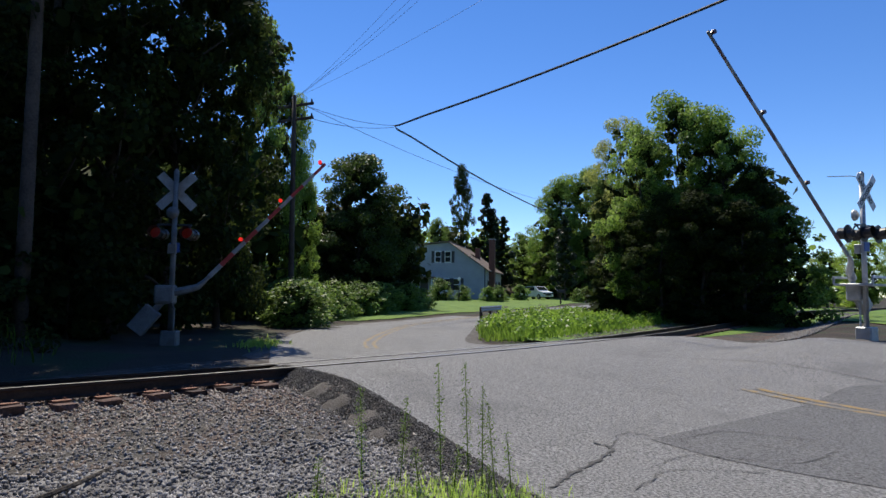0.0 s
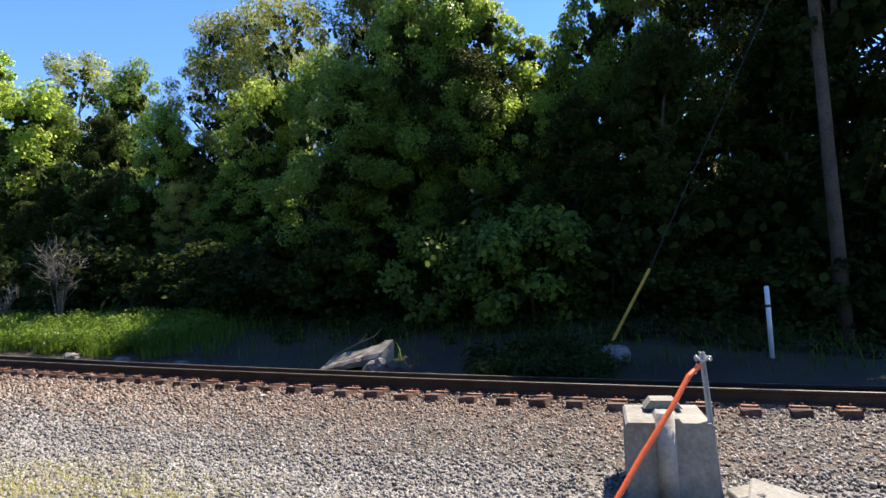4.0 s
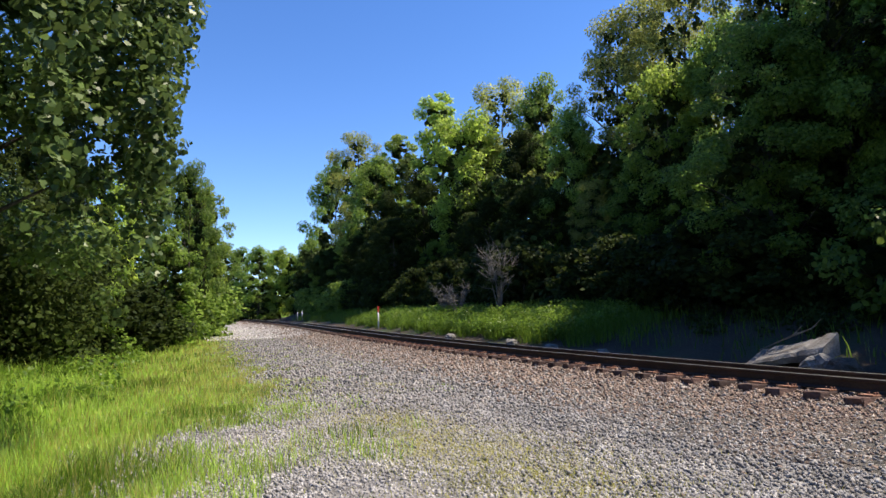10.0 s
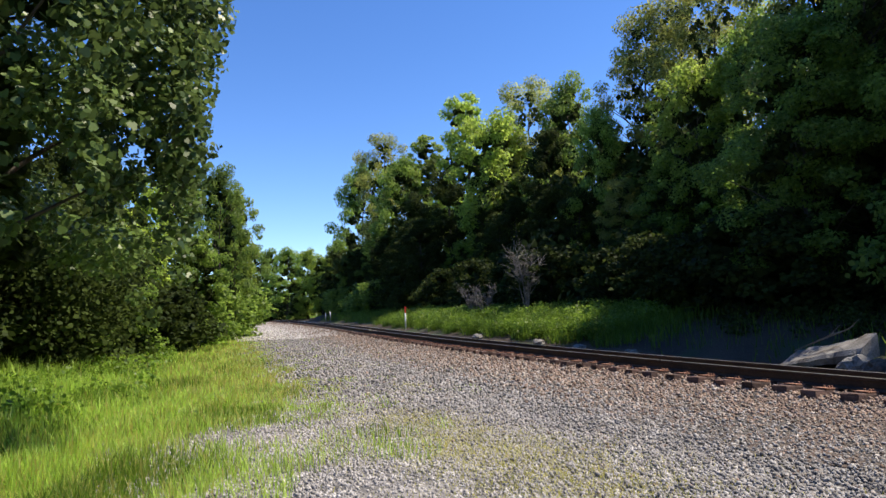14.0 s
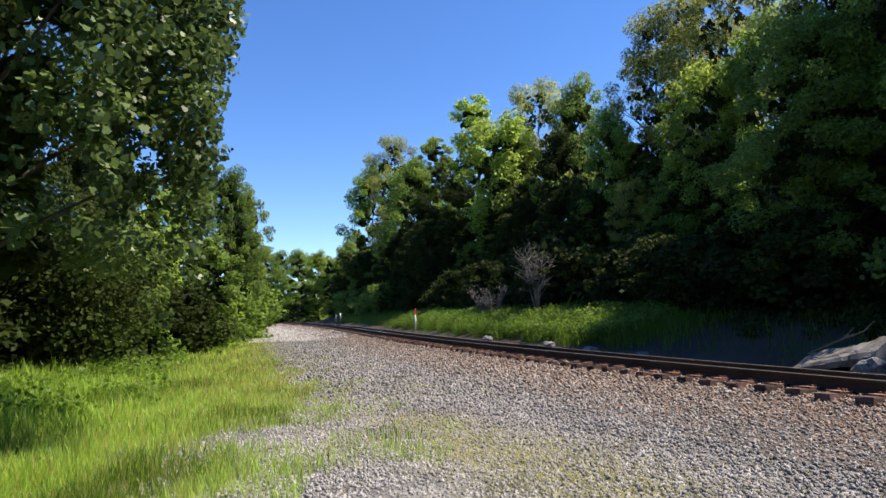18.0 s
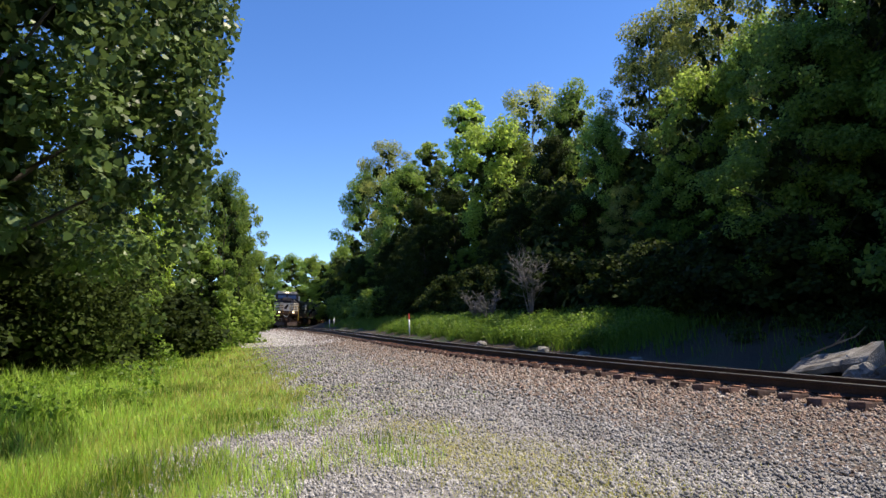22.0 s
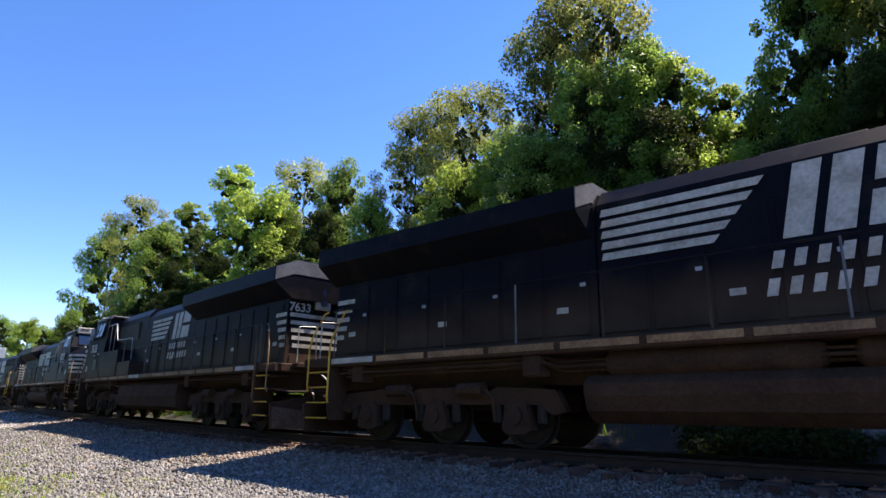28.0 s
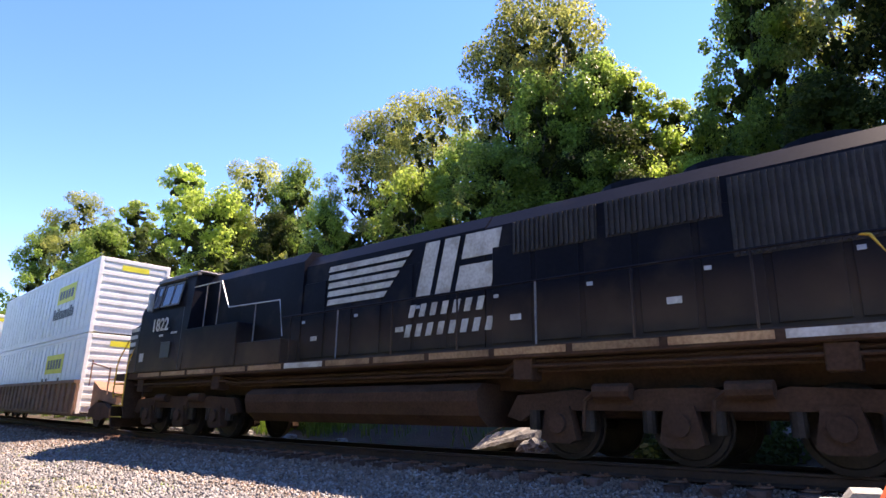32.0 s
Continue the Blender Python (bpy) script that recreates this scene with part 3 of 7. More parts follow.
def tree(label, height, radius, seed, material, leaves=8000, size=0.24, base=0.25, shape="round", lean=0.0, bark=None, clump=0.2, n=70, name="tree", limbs=2, dense=True, outline=OVAL):
    """A tree at the origin: a tapered trunk with limbs, and a crown of clumped leaves."""
    r = random.Random(seed)
    t = empty(name)
    bm = bmesh.new()
    top = height * 0.9
    pts = [Vector((lean * height * (k / 7) ** 2 + r.uniform(-1, 1) * 0.02 * height * (k > 0), r.uniform(-1, 1) * 0.02 * height * (k > 0), top * k / 7 - 0.15)) for k in range(8)]
    tr = max(0.05, height * 0.0125)
    add_tube(bm, pts, [tr * (1.5 if k == 0 else 1 - 0.125 * k) for k in range(8)], 8)
    centres, radii = [], []
    for i in range(n):
        f = (i + r.random()) / n
        z = height * (base + (0.98 - base) * f)
        if shape == "round":
            w = radius * math.sqrt(max(0.05, 1 - (2 * f - 0.85) ** 2 * 0.8))
        elif shape == "cone":
            w = radius * (1.02 - f) ** 0.8
        elif shape == "spire":
            w = radius * (0.75 + 0.5 * f if f < 0.4 else 0.95 - 1.25 * (f - 0.4) ** 1.4)
        else:
            w = radius * (0.6 + 0.55 * f) * math.sqrt(max(0.06, 1 - max(0, f - 0.5) ** 2 * 3.9))
        a = i * 2.39996 + r.uniform(-0.5, 0.5)
        q = w * (0.25 + 0.75 * math.sqrt(r.random()))
        k = min(6, int(z / top * 7))
        tip = Vector((pts[k].x + math.cos(a) * q, pts[k].y + math.sin(a) * q, z + r.uniform(-0.02, 0.02) * height))
        if i % limbs == 0:
            start = Vector((pts[k].x, pts[k].y, max(height * 0.12, z - q * 0.75)))
            mid = start.lerp(tip, 0.55) + Vector((0, 0, 0.05 * q))
            rr = tr * 0.38 * (1 - 0.6 * f)
            add_tube(bm, [start, mid, tip], [rr, rr * 0.65, rr * 0.2], 4, caps=False)
        centres.append(tip)
        radii.append(radius * clump * r.uniform(0.55, 1.5) * (1.15 - 0.5 * f if shape in ("cone", "spire") else 1))
    part("trunk", bm, bark or BARK, t, smooth=True)
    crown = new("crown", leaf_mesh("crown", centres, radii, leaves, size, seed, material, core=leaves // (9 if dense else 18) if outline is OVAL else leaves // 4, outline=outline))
    crown.parent = t
    return tagged(t, label, "tree" if name == "tree" else "shrub", "trees" if name == "tree" else "shrubs")


def put(x, y, turn=0.0, sx=1.0, sz=1.0, dz=0.0):
    return Matrix.Translation((x, y, gz(x, y) + dz)) @ Matrix.Rotation(radians(turn), 4, "Z") @ Matrix.Diagonal((sx, sx, sz, 1))


def polar(bearing, d):
    """A place d metres from the camera at a bearing in degrees, left of the y axis."""
    a = radians(bearing)
    return -math.sin(a) * d, math.cos(a) * d


def behind_track(bearing, depth):
    """The distance, at that bearing, at which a place lies that many metres behind the near rail."""
    ds = np.arange(9, 150, 0.5)
    x, y = -math.sin(radians(bearing)) * ds, math.cos(radians(bearing)) * ds
    n = along(x, y)[1]
    hit = n < -depth
    return float(ds[int(np.argmax(hit))]) if hit.any() else 120.0


KIND = {   # height, and the tree
    "maple": (14, tree("leafy green maple at the wood's edge", 14, 4.0, 11, LEAF, 24000, 0.145, 0.06, "round", clump=0.2)),
    "poplar": (18, tree("tall bright-green tulip poplar in the sun", 18, 3.3, 12, LEAF_BRIGHT, 22000, 0.165, 0.06, "spire", clump=0.24)),
    "locust": (16, tree("tall olive locust with feathery open crown", 16, 3.6, 13, LEAF_OLIVE, 27000, 0.12, 0.12, "vase", clump=0.21, n=80, dense=False)),
    "dark": (16, tree("dense tree with leaves coloured dark for deep shade", 16, 4.2, 14, LEAF_SHADE_DARK, 20000, 0.165, 0.05, "round", clump=0.2)),
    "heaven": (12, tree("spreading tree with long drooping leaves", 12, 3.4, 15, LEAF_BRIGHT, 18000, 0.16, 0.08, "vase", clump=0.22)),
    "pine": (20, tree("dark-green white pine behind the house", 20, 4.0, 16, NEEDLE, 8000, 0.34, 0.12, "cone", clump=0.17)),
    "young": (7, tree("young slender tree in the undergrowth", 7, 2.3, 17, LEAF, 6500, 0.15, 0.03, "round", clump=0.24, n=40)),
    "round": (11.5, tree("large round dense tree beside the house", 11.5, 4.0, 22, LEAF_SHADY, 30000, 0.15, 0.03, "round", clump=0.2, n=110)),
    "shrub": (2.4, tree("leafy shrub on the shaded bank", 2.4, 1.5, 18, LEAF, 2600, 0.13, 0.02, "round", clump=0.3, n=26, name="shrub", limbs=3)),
    "shade_shrub": (2.4, tree("leafy shrub coloured dark for the deep shade of the wood", 2.4, 1.5, 20, LEAF_SHADE_DARK, 2600, 0.13, 0.02, "round", clump=0.3, n=26, name="shrub", limbs=3)),
    "sunny_shrub": (2.4, tree("sunlit leafy shrub beside the lawn", 2.4, 1.5, 19, LEAF_HEDGE, 2600, 0.13, 0.02, "round", clump=0.3, n=26, name="shrub", limbs=3)),
}
used = set()


def plant(kind, x, y, height, turn=0.0, width=1.0, dz=0.0, label=""):
    base, ob = KIND[kind]
    m = put(x, y, turn, height / base * width, height / base, dz)
    if kind in used:
        ob = copy_thing(ob, m @ Matrix.Diagonal((1 / ob.scale.x, 1 / ob.scale.y, 1 / ob.scale.z, 1)))
    else:
        used.add(kind)
        ob.matrix_basis = m
    return tagged(ob, label)


rnd = random.Random(5)
# kinds carry the light: dark ones where the wood is shaded, brighter where lit
# skyline of the wood across the track: bearing, elevation of the top, metres behind the rail, kind, width
for b, e, n, k, w in [(14.2, 14.0, 15, "maple", 0.8), (11.9, 16.8, 18, "locust", 0.85), (10.2, 14.6, 15, "maple", 0.85), (7.8, 16.8, 19, "poplar", 1.0), (4.1, 20.4, 20, "poplar", 1.0), (1.4, 17.8, 17, "heaven", 0.95), (-1.9, 20.8, 22, "locust", 0.9), (-5.4, 20.2, 18, "maple", 0.75), (-8.2, 17.6, 15, "maple", 0.7), (-3.4, 16.5, 15, "dark", 0.85), (6.0, 13.5, 15, "dark", 0.9), (9.0, 11.5, 13.5, "dark", 0.9),
                      (-12.4, 25.2, 18, "locust", 0.78), (-15.6, 26.2, 20, "locust", 0.85), (-18.4, 27.2, 18.5, "locust", 0.78), (-21.4, 23.0, 16, "maple", 0.72), (-16.4, 20.0, 15, "heaven", 0.85), (-25.8, 31.5, 13, "locust", 0.78), (-28.8, 34.2, 14, "locust", 0.84), (-32.0, 33.6, 13, "locust", 0.78), (-34.8, 29.0, 12, "maple", 0.7), (-29.6, 27.0, 10.5, "maple", 0.8), (-38.0, 27.2, 12, "poplar", 0.85), (-41.0, 24.5, 13, "poplar", 0.8), (-43.4, 21.2, 12.5, "heaven", 0.75), (-40.0, 19.0, 10.5, "heaven", 0.8), (-46.5, 21.0, 11, "heaven", 0.7), (-35.5, 21.0, 10.5, "maple", 0.8),
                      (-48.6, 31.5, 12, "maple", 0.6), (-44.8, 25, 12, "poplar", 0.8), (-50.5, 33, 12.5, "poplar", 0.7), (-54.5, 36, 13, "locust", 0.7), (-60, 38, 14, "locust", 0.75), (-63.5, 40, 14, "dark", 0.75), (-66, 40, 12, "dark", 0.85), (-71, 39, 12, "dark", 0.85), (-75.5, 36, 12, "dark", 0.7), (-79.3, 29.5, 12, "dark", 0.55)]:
    d = behind_track(b, n)
    x, y = polar(b, d)
    plant(k, x, y, 1.55 + d * math.tan(radians(e)) - gz(x, y), rnd.uniform(0, 360), w)
for b, e, d, w in [(-82.4, 23.4, 36, 0.5), (-84.9, 18.4, 38, 0.42), (-86.0, 11.5, 38, 0.5)]:   # the wood's end beside the road
    x, y = polar(b, d)
    plant("maple", x, y, 1.55 + d * math.tan(radians(e)) - gz(x, y), rnd.uniform(0, 360), w)
# far trees that close the view behind the line
for b, e, d in ((24.2, 6.8, 135), (22.6, 6.4, 142)):
    x, y = polar(b, d)
    plant("maple", x, y, 1.55 + d * math.tan(radians(e)) - gz(x, y), 40 * b, 1.2)
# dark-leaved kinds here paint the shade low in the wood
# the wood behind and between, and the bushes on the bank
for i, s in enumerate(np.arange(-3, 120, 3.1)):
    n = (-14.0 if 15 < s < 52 else -10.5) + rnd.uniform(-1.2, 1.0)
    p = on_track(s + rnd.uniform(-1, 1), n)
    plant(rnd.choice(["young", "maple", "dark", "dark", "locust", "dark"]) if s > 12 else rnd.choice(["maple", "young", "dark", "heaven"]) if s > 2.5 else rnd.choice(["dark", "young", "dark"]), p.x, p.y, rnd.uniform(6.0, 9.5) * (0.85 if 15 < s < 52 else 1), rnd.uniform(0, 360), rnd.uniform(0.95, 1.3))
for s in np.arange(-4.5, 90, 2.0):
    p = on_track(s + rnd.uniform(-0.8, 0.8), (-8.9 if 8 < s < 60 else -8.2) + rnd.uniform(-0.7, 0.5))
    plant("shade_shrub" if s < 3.5 or 8 < s < 60 else "shrub", p.x, p.y, rnd.uniform(1.5, 3.4), rnd.uniform(0, 360), rnd.uniform(0.9, 1.3))
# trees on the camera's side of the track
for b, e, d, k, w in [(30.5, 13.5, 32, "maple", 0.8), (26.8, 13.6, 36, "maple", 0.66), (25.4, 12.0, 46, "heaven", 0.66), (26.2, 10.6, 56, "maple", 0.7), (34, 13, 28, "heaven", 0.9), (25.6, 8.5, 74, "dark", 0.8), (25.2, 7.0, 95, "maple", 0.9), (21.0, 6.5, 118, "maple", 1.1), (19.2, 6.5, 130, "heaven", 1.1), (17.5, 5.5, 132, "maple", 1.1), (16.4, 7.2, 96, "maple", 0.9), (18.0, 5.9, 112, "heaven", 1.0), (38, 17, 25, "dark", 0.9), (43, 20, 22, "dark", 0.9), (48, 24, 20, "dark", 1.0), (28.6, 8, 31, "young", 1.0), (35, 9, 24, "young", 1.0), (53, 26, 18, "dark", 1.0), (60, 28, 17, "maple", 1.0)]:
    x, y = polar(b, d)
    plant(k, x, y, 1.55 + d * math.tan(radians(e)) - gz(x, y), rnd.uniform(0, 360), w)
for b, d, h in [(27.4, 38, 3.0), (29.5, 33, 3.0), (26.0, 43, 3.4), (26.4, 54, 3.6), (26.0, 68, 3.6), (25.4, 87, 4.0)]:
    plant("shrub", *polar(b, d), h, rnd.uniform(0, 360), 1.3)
# shrubs with shade in their leaf colour, below the nearest trees
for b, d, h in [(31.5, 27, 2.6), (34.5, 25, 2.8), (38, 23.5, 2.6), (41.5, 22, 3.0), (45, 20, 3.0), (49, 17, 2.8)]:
    plant("shade_shrub", *polar(b, d), h, rnd.uniform(0, 360), 1.4)
# the vine-hung tree close by
vine = tree("vine-hung maple with large drooping leaves beside the gravel", 11.5, 3.7, 31, LEAF_VINE, 56000, 0.088, 0.22, "round", clump=0.17, n=84, outline=LOBED)
r_ = random.Random(8)
cs, rs = [], []
for i in range(40):   # curtains of vine that hang from the crown's edge
    a = r_.uniform(-1.9, 0.9)
    q = 3.45 * r_.uniform(0.72, 1.04)
    top, low = r_.uniform(3.4, 7.5), r_.uniform(1.4, 3.4)
    for j in range(7):
        f = j / 6
        cs.append((math.cos(a) * q + r_.uniform(-0.12, 0.12), math.sin(a) * q + r_.uniform(-0.12, 0.12), low + (top - low) * f))
        rs.append(0.16 + 0.26 * f)
hang = new("vine_curtain", leaf_mesh("vine_curtain", cs, rs, 19000, 0.088, 33, LEAF_VINE, 1.1, 0.15, 0.5, outline=LOBED))
hang.parent = vine
vine.matrix_basis = put(*polar(49.0, 9.7), 0, 1.0, 1.0)
# dark kinds put the trees' shaded undersides into leaf colour
# trees round the house and beyond the road: bearing, elevation of the top, distance, kind, width
for b, e, d, k, w in [(-91.4, 12.6, 46, "round", 1.0), (-87.0, 9.0, 47, "dark", 0.8), (-100.9, 11.9, 100, "dark", 0.42), (-103.2, 9.4, 98, "pine", 1.0), (-104.8, 7.2, 100, "pine", 1.0), (-98.6, 6.6, 96, "maple", 0.9), (-96.2, 6.2, 94, "maple", 0.9), (-106.6, 5.4, 104, "maple", 1.0), (-109.8, 10.4, 96, "maple", 0.9), (-112.2, 11.2, 98, "maple", 0.9), (-113.6, 10.2, 92, "maple", 0.85), (-110.4, 7.2, 80, "pine", 0.9), (-107.8, 4.6, 112, "heaven", 1.1),
                      (-117.2, 14.6, 39, "maple", 0.8), (-120.4, 16.8, 40, "maple", 0.85), (-123.6, 15.0, 39, "maple", 0.85), (-126.4, 11.0, 39, "dark", 0.9), (-115.3, 15.6, 44, "locust", 0.7), (-128.2, 7.0, 38, "young", 1.1), (-118.6, 9.0, 37, "dark", 1.2), (-122.0, 9.0, 36.5, "dark", 1.3), (-125.2, 8, 36, "dark", 1.3), (-114.9, 7.5, 40, "dark", 1.1),
                      (-131.0, 3.4, 80, "maple", 1.2), (-133.5, 4.6, 74, "heaven", 1.2), (-136.5, 5.2, 66, "maple", 1.2), (-130, 2.5, 110, "maple", 1.3)]:
    x, y = polar(b, d)
    plant(k, x, y, 1.55 + d * math.tan(radians(e)) - gz(x, y), rnd.uniform(0, 360), w)
# hedge along the far road's left edge
for i in range(24):
    f = i / 23
    x, y = 24.4 + 22.5 * f + rnd.uniform(-0.4, 0.4), 2.2 - 8.2 * f * f + rnd.uniform(-0.4, 0.5)
    plant("sunny_shrub", x, y, rnd.uniform(1.5, 1.9), rnd.uniform(0, 360), 1.35)
for b, d, h in [(-101.2, 68, 1.6), (-103.4, 66, 1.5), (-104.4, 66.5, 1.6), (-99.0, 69, 2.4), (-106.4, 74, 1.8), (-112.5, 74, 1.8), (-111.6, 72, 1.5)]:
    plant("sunny_shrub", *polar(b, d), h, rnd.uniform(0, 360), 1.1)

# unseen trees behind the one who looks on, added to darken the locomotives' reflections
for i in range(13):
    a = 66 + 6.5 * i + rnd.uniform(-2, 2)
    d = 19 + rnd.uniform(-1, 5) + (i > 9) * 4
    plant(["dark", "maple"][i % 2], *polar(a, d), rnd.uniform(11, 15), rnd.uniform(0, 360), rnd.uniform(0.95, 1.2))


def thicket(name, spots, size, count, seed, material, label):
    c, r = zip(*spots)
    return tagged(new(name, leaf_mesh(name, c, r, count, size, seed, material)), label, "undergrowth", kind="stuff")


# undergrowth: shade between the trunks is put into its dark leaf colour
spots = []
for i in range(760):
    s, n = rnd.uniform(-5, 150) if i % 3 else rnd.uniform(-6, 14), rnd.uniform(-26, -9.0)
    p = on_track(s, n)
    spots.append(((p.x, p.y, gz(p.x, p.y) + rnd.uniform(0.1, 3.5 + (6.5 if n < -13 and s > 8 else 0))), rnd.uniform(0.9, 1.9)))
thicket("undergrowth", spots, 0.34, 70000, 41, LEAF_SHADE_DARK, "undergrowth coloured dark for the shade between the trees")
# large dark leaves stand for shade deep in the wood, and close gaps
spots = []
for i in range(620):
    b = rnd.uniform(-84, 13)
    d = behind_track(b, rnd.uniform(17, 30))
    x, y = polar(b, d)
    if -63 < b < -43 and i % 4:
        continue
    spots.append(((x, y, gz(x, y) + rnd.random() * d * math.tan(radians(13.0))), rnd.uniform(1.2, 2.4)))
for i in range(160):
    x, y = polar(rnd.uniform(34, 75), rnd.uniform(25, 36))
    spots.append(((x, y, gz(x, y) + rnd.random() * 6), rnd.uniform(1.2, 2.4)))
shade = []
for i in range(150):   # dark leaves that stand for the shade under the trees beside the gravel
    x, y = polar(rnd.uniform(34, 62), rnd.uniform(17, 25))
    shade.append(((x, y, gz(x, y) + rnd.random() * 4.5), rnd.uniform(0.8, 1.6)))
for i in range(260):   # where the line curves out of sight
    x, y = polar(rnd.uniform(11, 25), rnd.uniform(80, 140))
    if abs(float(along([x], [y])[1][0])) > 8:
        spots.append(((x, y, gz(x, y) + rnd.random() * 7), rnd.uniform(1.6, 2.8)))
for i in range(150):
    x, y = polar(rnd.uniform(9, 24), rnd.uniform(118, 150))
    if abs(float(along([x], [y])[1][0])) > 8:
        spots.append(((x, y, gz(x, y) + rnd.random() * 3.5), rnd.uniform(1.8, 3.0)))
thicket("shaded_thicket", shade, 0.11, 60000, 45, LEAF_SHADE_DARK, "brush coloured dark for the shade under the nearest trees")
thicket("deep_woods", spots, 0.85, 54000, 43, LEAF_SHADE_DARK, "leaves coloured dark for the shade deep in the wood")
# here the shade under the roadside trees is painted as dark leaves
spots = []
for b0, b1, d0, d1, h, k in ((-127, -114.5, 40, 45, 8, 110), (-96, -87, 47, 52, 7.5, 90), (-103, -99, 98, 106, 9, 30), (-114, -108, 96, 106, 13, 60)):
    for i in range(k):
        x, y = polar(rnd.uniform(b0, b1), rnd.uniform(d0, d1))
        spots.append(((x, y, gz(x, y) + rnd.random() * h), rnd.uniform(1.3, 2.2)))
thicket("roadside_thicket", spots, 0.55, 22000, 44, LEAF_SHADE_DARK, "thicket coloured dark for the shade under the trees beyond the road")
spots = []
for i in range(700):
    a, d = rnd.uniform(0, 360), rnd.uniform(140, 240)
    x, y = polar(a, d)
    if -129.8 < ((a + 180) % 360 - 180) < -128.6:
        continue
    spots.append(((x, y, gz(x, y) + rnd.uniform(0, 1) ** 0.8 * rnd.uniform(6, 11)), rnd.uniform(4, 7)))
for i in range(120):   # beyond the field
    x, y = polar(rnd.uniform(-141, -128.5), rnd.uniform(75, 115))
    if abs(float(along([x], [y])[1][0])) > 8:
        spots.append(((x, y, gz(x, y) + rnd.random() * 4), rnd.uniform(1.5, 2.6)))
for i in range(90):   # the trees beyond the house
    x, y = polar(rnd.uniform(-115, -95.5), rnd.uniform(105, 125))
    spots.append(((x, y, gz(x, y) + rnd.random() * 8.5), rnd.uniform(2.5, 4)))
thicket("far_woods", spots, 1.2, 46000, 42, LEAF, "distant woods all round the place")


# ---- ties, stones, grass ----
def tie_mesh(seed):
    r = random.Random(seed)
    bm = box_bm(-0.115, 0.115, -1.3, 1.3, -0.17, 0.0, 0.012)
    for v in bm.verts:
        v.co += Vector((r.uniform(-1, 1) * 0.012, r.uniform(-1, 1) * 0.03, r.uniform(-1, 1) * 0.008))
    me = bpy.data.meshes.new("tie")
    bm.to_mesh(me)
    bm.free()
    me.materials.append(TIE_WOOD)
    return me


TIES = [tie_mesh(k) for k in range(5)]
# rusty plate, drawn oversize so its colour also stands for the sunlit tie top
bm = box_bm(-0.10, 0.10, -0.22, 0.30, 0.0, 0.022, 0.004)
for sx, sy in ((-0.055, 0.105), (0.055, 0.105), (0.05, -0.105), (-0.05, 0.165), (0.055, -0.165)):
    add_box(bm, sx - 0.012, sx + 0.012, sy - 0.016, sy + 0.016, 0.018, 0.05, 0.003)
PLATE = bpy.data.meshes.new("tie_plate")
bm.to_mesh(PLATE)
bm.free()
PLATE.materials.append(RUST)
track_bed = tagged(empty("track_ties"), "weathered wooden ties under the rails", "railway tie", kind="structure")
rnd = random.Random(21)


def lay_tie(s, plates):
    p = on_track(s, -0.752 + rnd.uniform(-0.04, 0.04), -0.20 - CANT / 2 + rnd.uniform(-0.01, 0.01))
    tie = new("tie", rnd.choice(TIES))
    tie.parent = track_bed
    m = Matrix.Translation(p) @ Matrix.Rotation(heading(s) + rnd.uniform(-0.02, 0.02), 4, "Z") @ Matrix.Rotation(math.atan2(CANT, 1.505), 4, "X")
    tie.matrix_basis = m
    if plates:
        for n in ((0.752, -0.752) if plates > 1 else (0.752,)):
            q = new("tie_plate", PLATE)
            q.parent = tie
            q.location = (0, n, 0.004)


for s in np.arange(-5.3, 95, 0.53):
    lay_tie(s + rnd.uniform(-0.03, 0.03), 2 if s < 14 else 1 if s < 30 else 0)
for s in np.arange(-52, -22.2, 0.53):
    lay_tie(s, 0)


def stones(name, places, sizes, seed, material, label):
    """Loose angular stones, each an uneven eight-sided lump."""
    r = np.random.RandomState(seed)
    n = len(places)
    base = np.array([(1, 0, 0), (-1, 0, 0), (0, 1, 0), (0, -1, 0), (0, 0, 1), (0, 0, -1)], float)
    face = np.array([(0, 2, 4), (2, 1, 4), (1, 3, 4), (3, 0, 4), (2, 0, 5), (1, 2, 5), (3, 1, 5), (0, 3, 5)])
    q, _ = np.linalg.qr(r.normal(size=(n, 3, 3)))
    v = base[None] * r.uniform(0.6, 1.3, (n, 6, 1)) * np.array([1.0, 0.8, 0.62])
    v = np.einsum("nij,nkj->nki", q, v) * np.asarray(sizes)[:, None, None] + np.asarray(places)[:, None, :]
    me = bpy.data.meshes.new(name)
    me.vertices.add(n * 6)
    me.vertices.foreach_set("co", v.astype(np.float32).ravel())
    idx = (face[None] + (np.arange(n) * 6)[:, None, None]).reshape(-1)
    me.loops.add(len(idx))
    me.loops.foreach_set("vertex_index", idx)
    me.polygons.add(n * 8)
    me.polygons.foreach_set("loop_start", np.arange(n * 8) * 3)
    me.polygons.foreach_set("loop_total", np.full(n * 8, 3))
    me.materials.append(material)
    me.update()
    return tagged(new(name, me), label, "stones", kind="stuff")


def track_xy(s, n):
    """Arrays of places from metres along and off the track."""
    h = np.interp(s, S, HEADING)
    return np.interp(s, S, TX) - np.sin(h) * n, np.interp(s, S, TY) + np.cos(h) * n


rs_ = np.random.RandomState(77)


def scatter(count, s0, s1, n0, n1, near=True):
    s, n = rs_.uniform(s0, s1, count), rs_.uniform(n0, n1, count)
    x, y = track_xy(s, n)
    if near:   # thin out with distance from where the path runs closest
        d = np.hypot(x - 1, y - 1)
        keep = rs_.uniform(0, 1, count) < np.clip(8.0 / d, 0.12, 1) ** 1.5
        x, y = x[keep], y[keep]
    return x, y


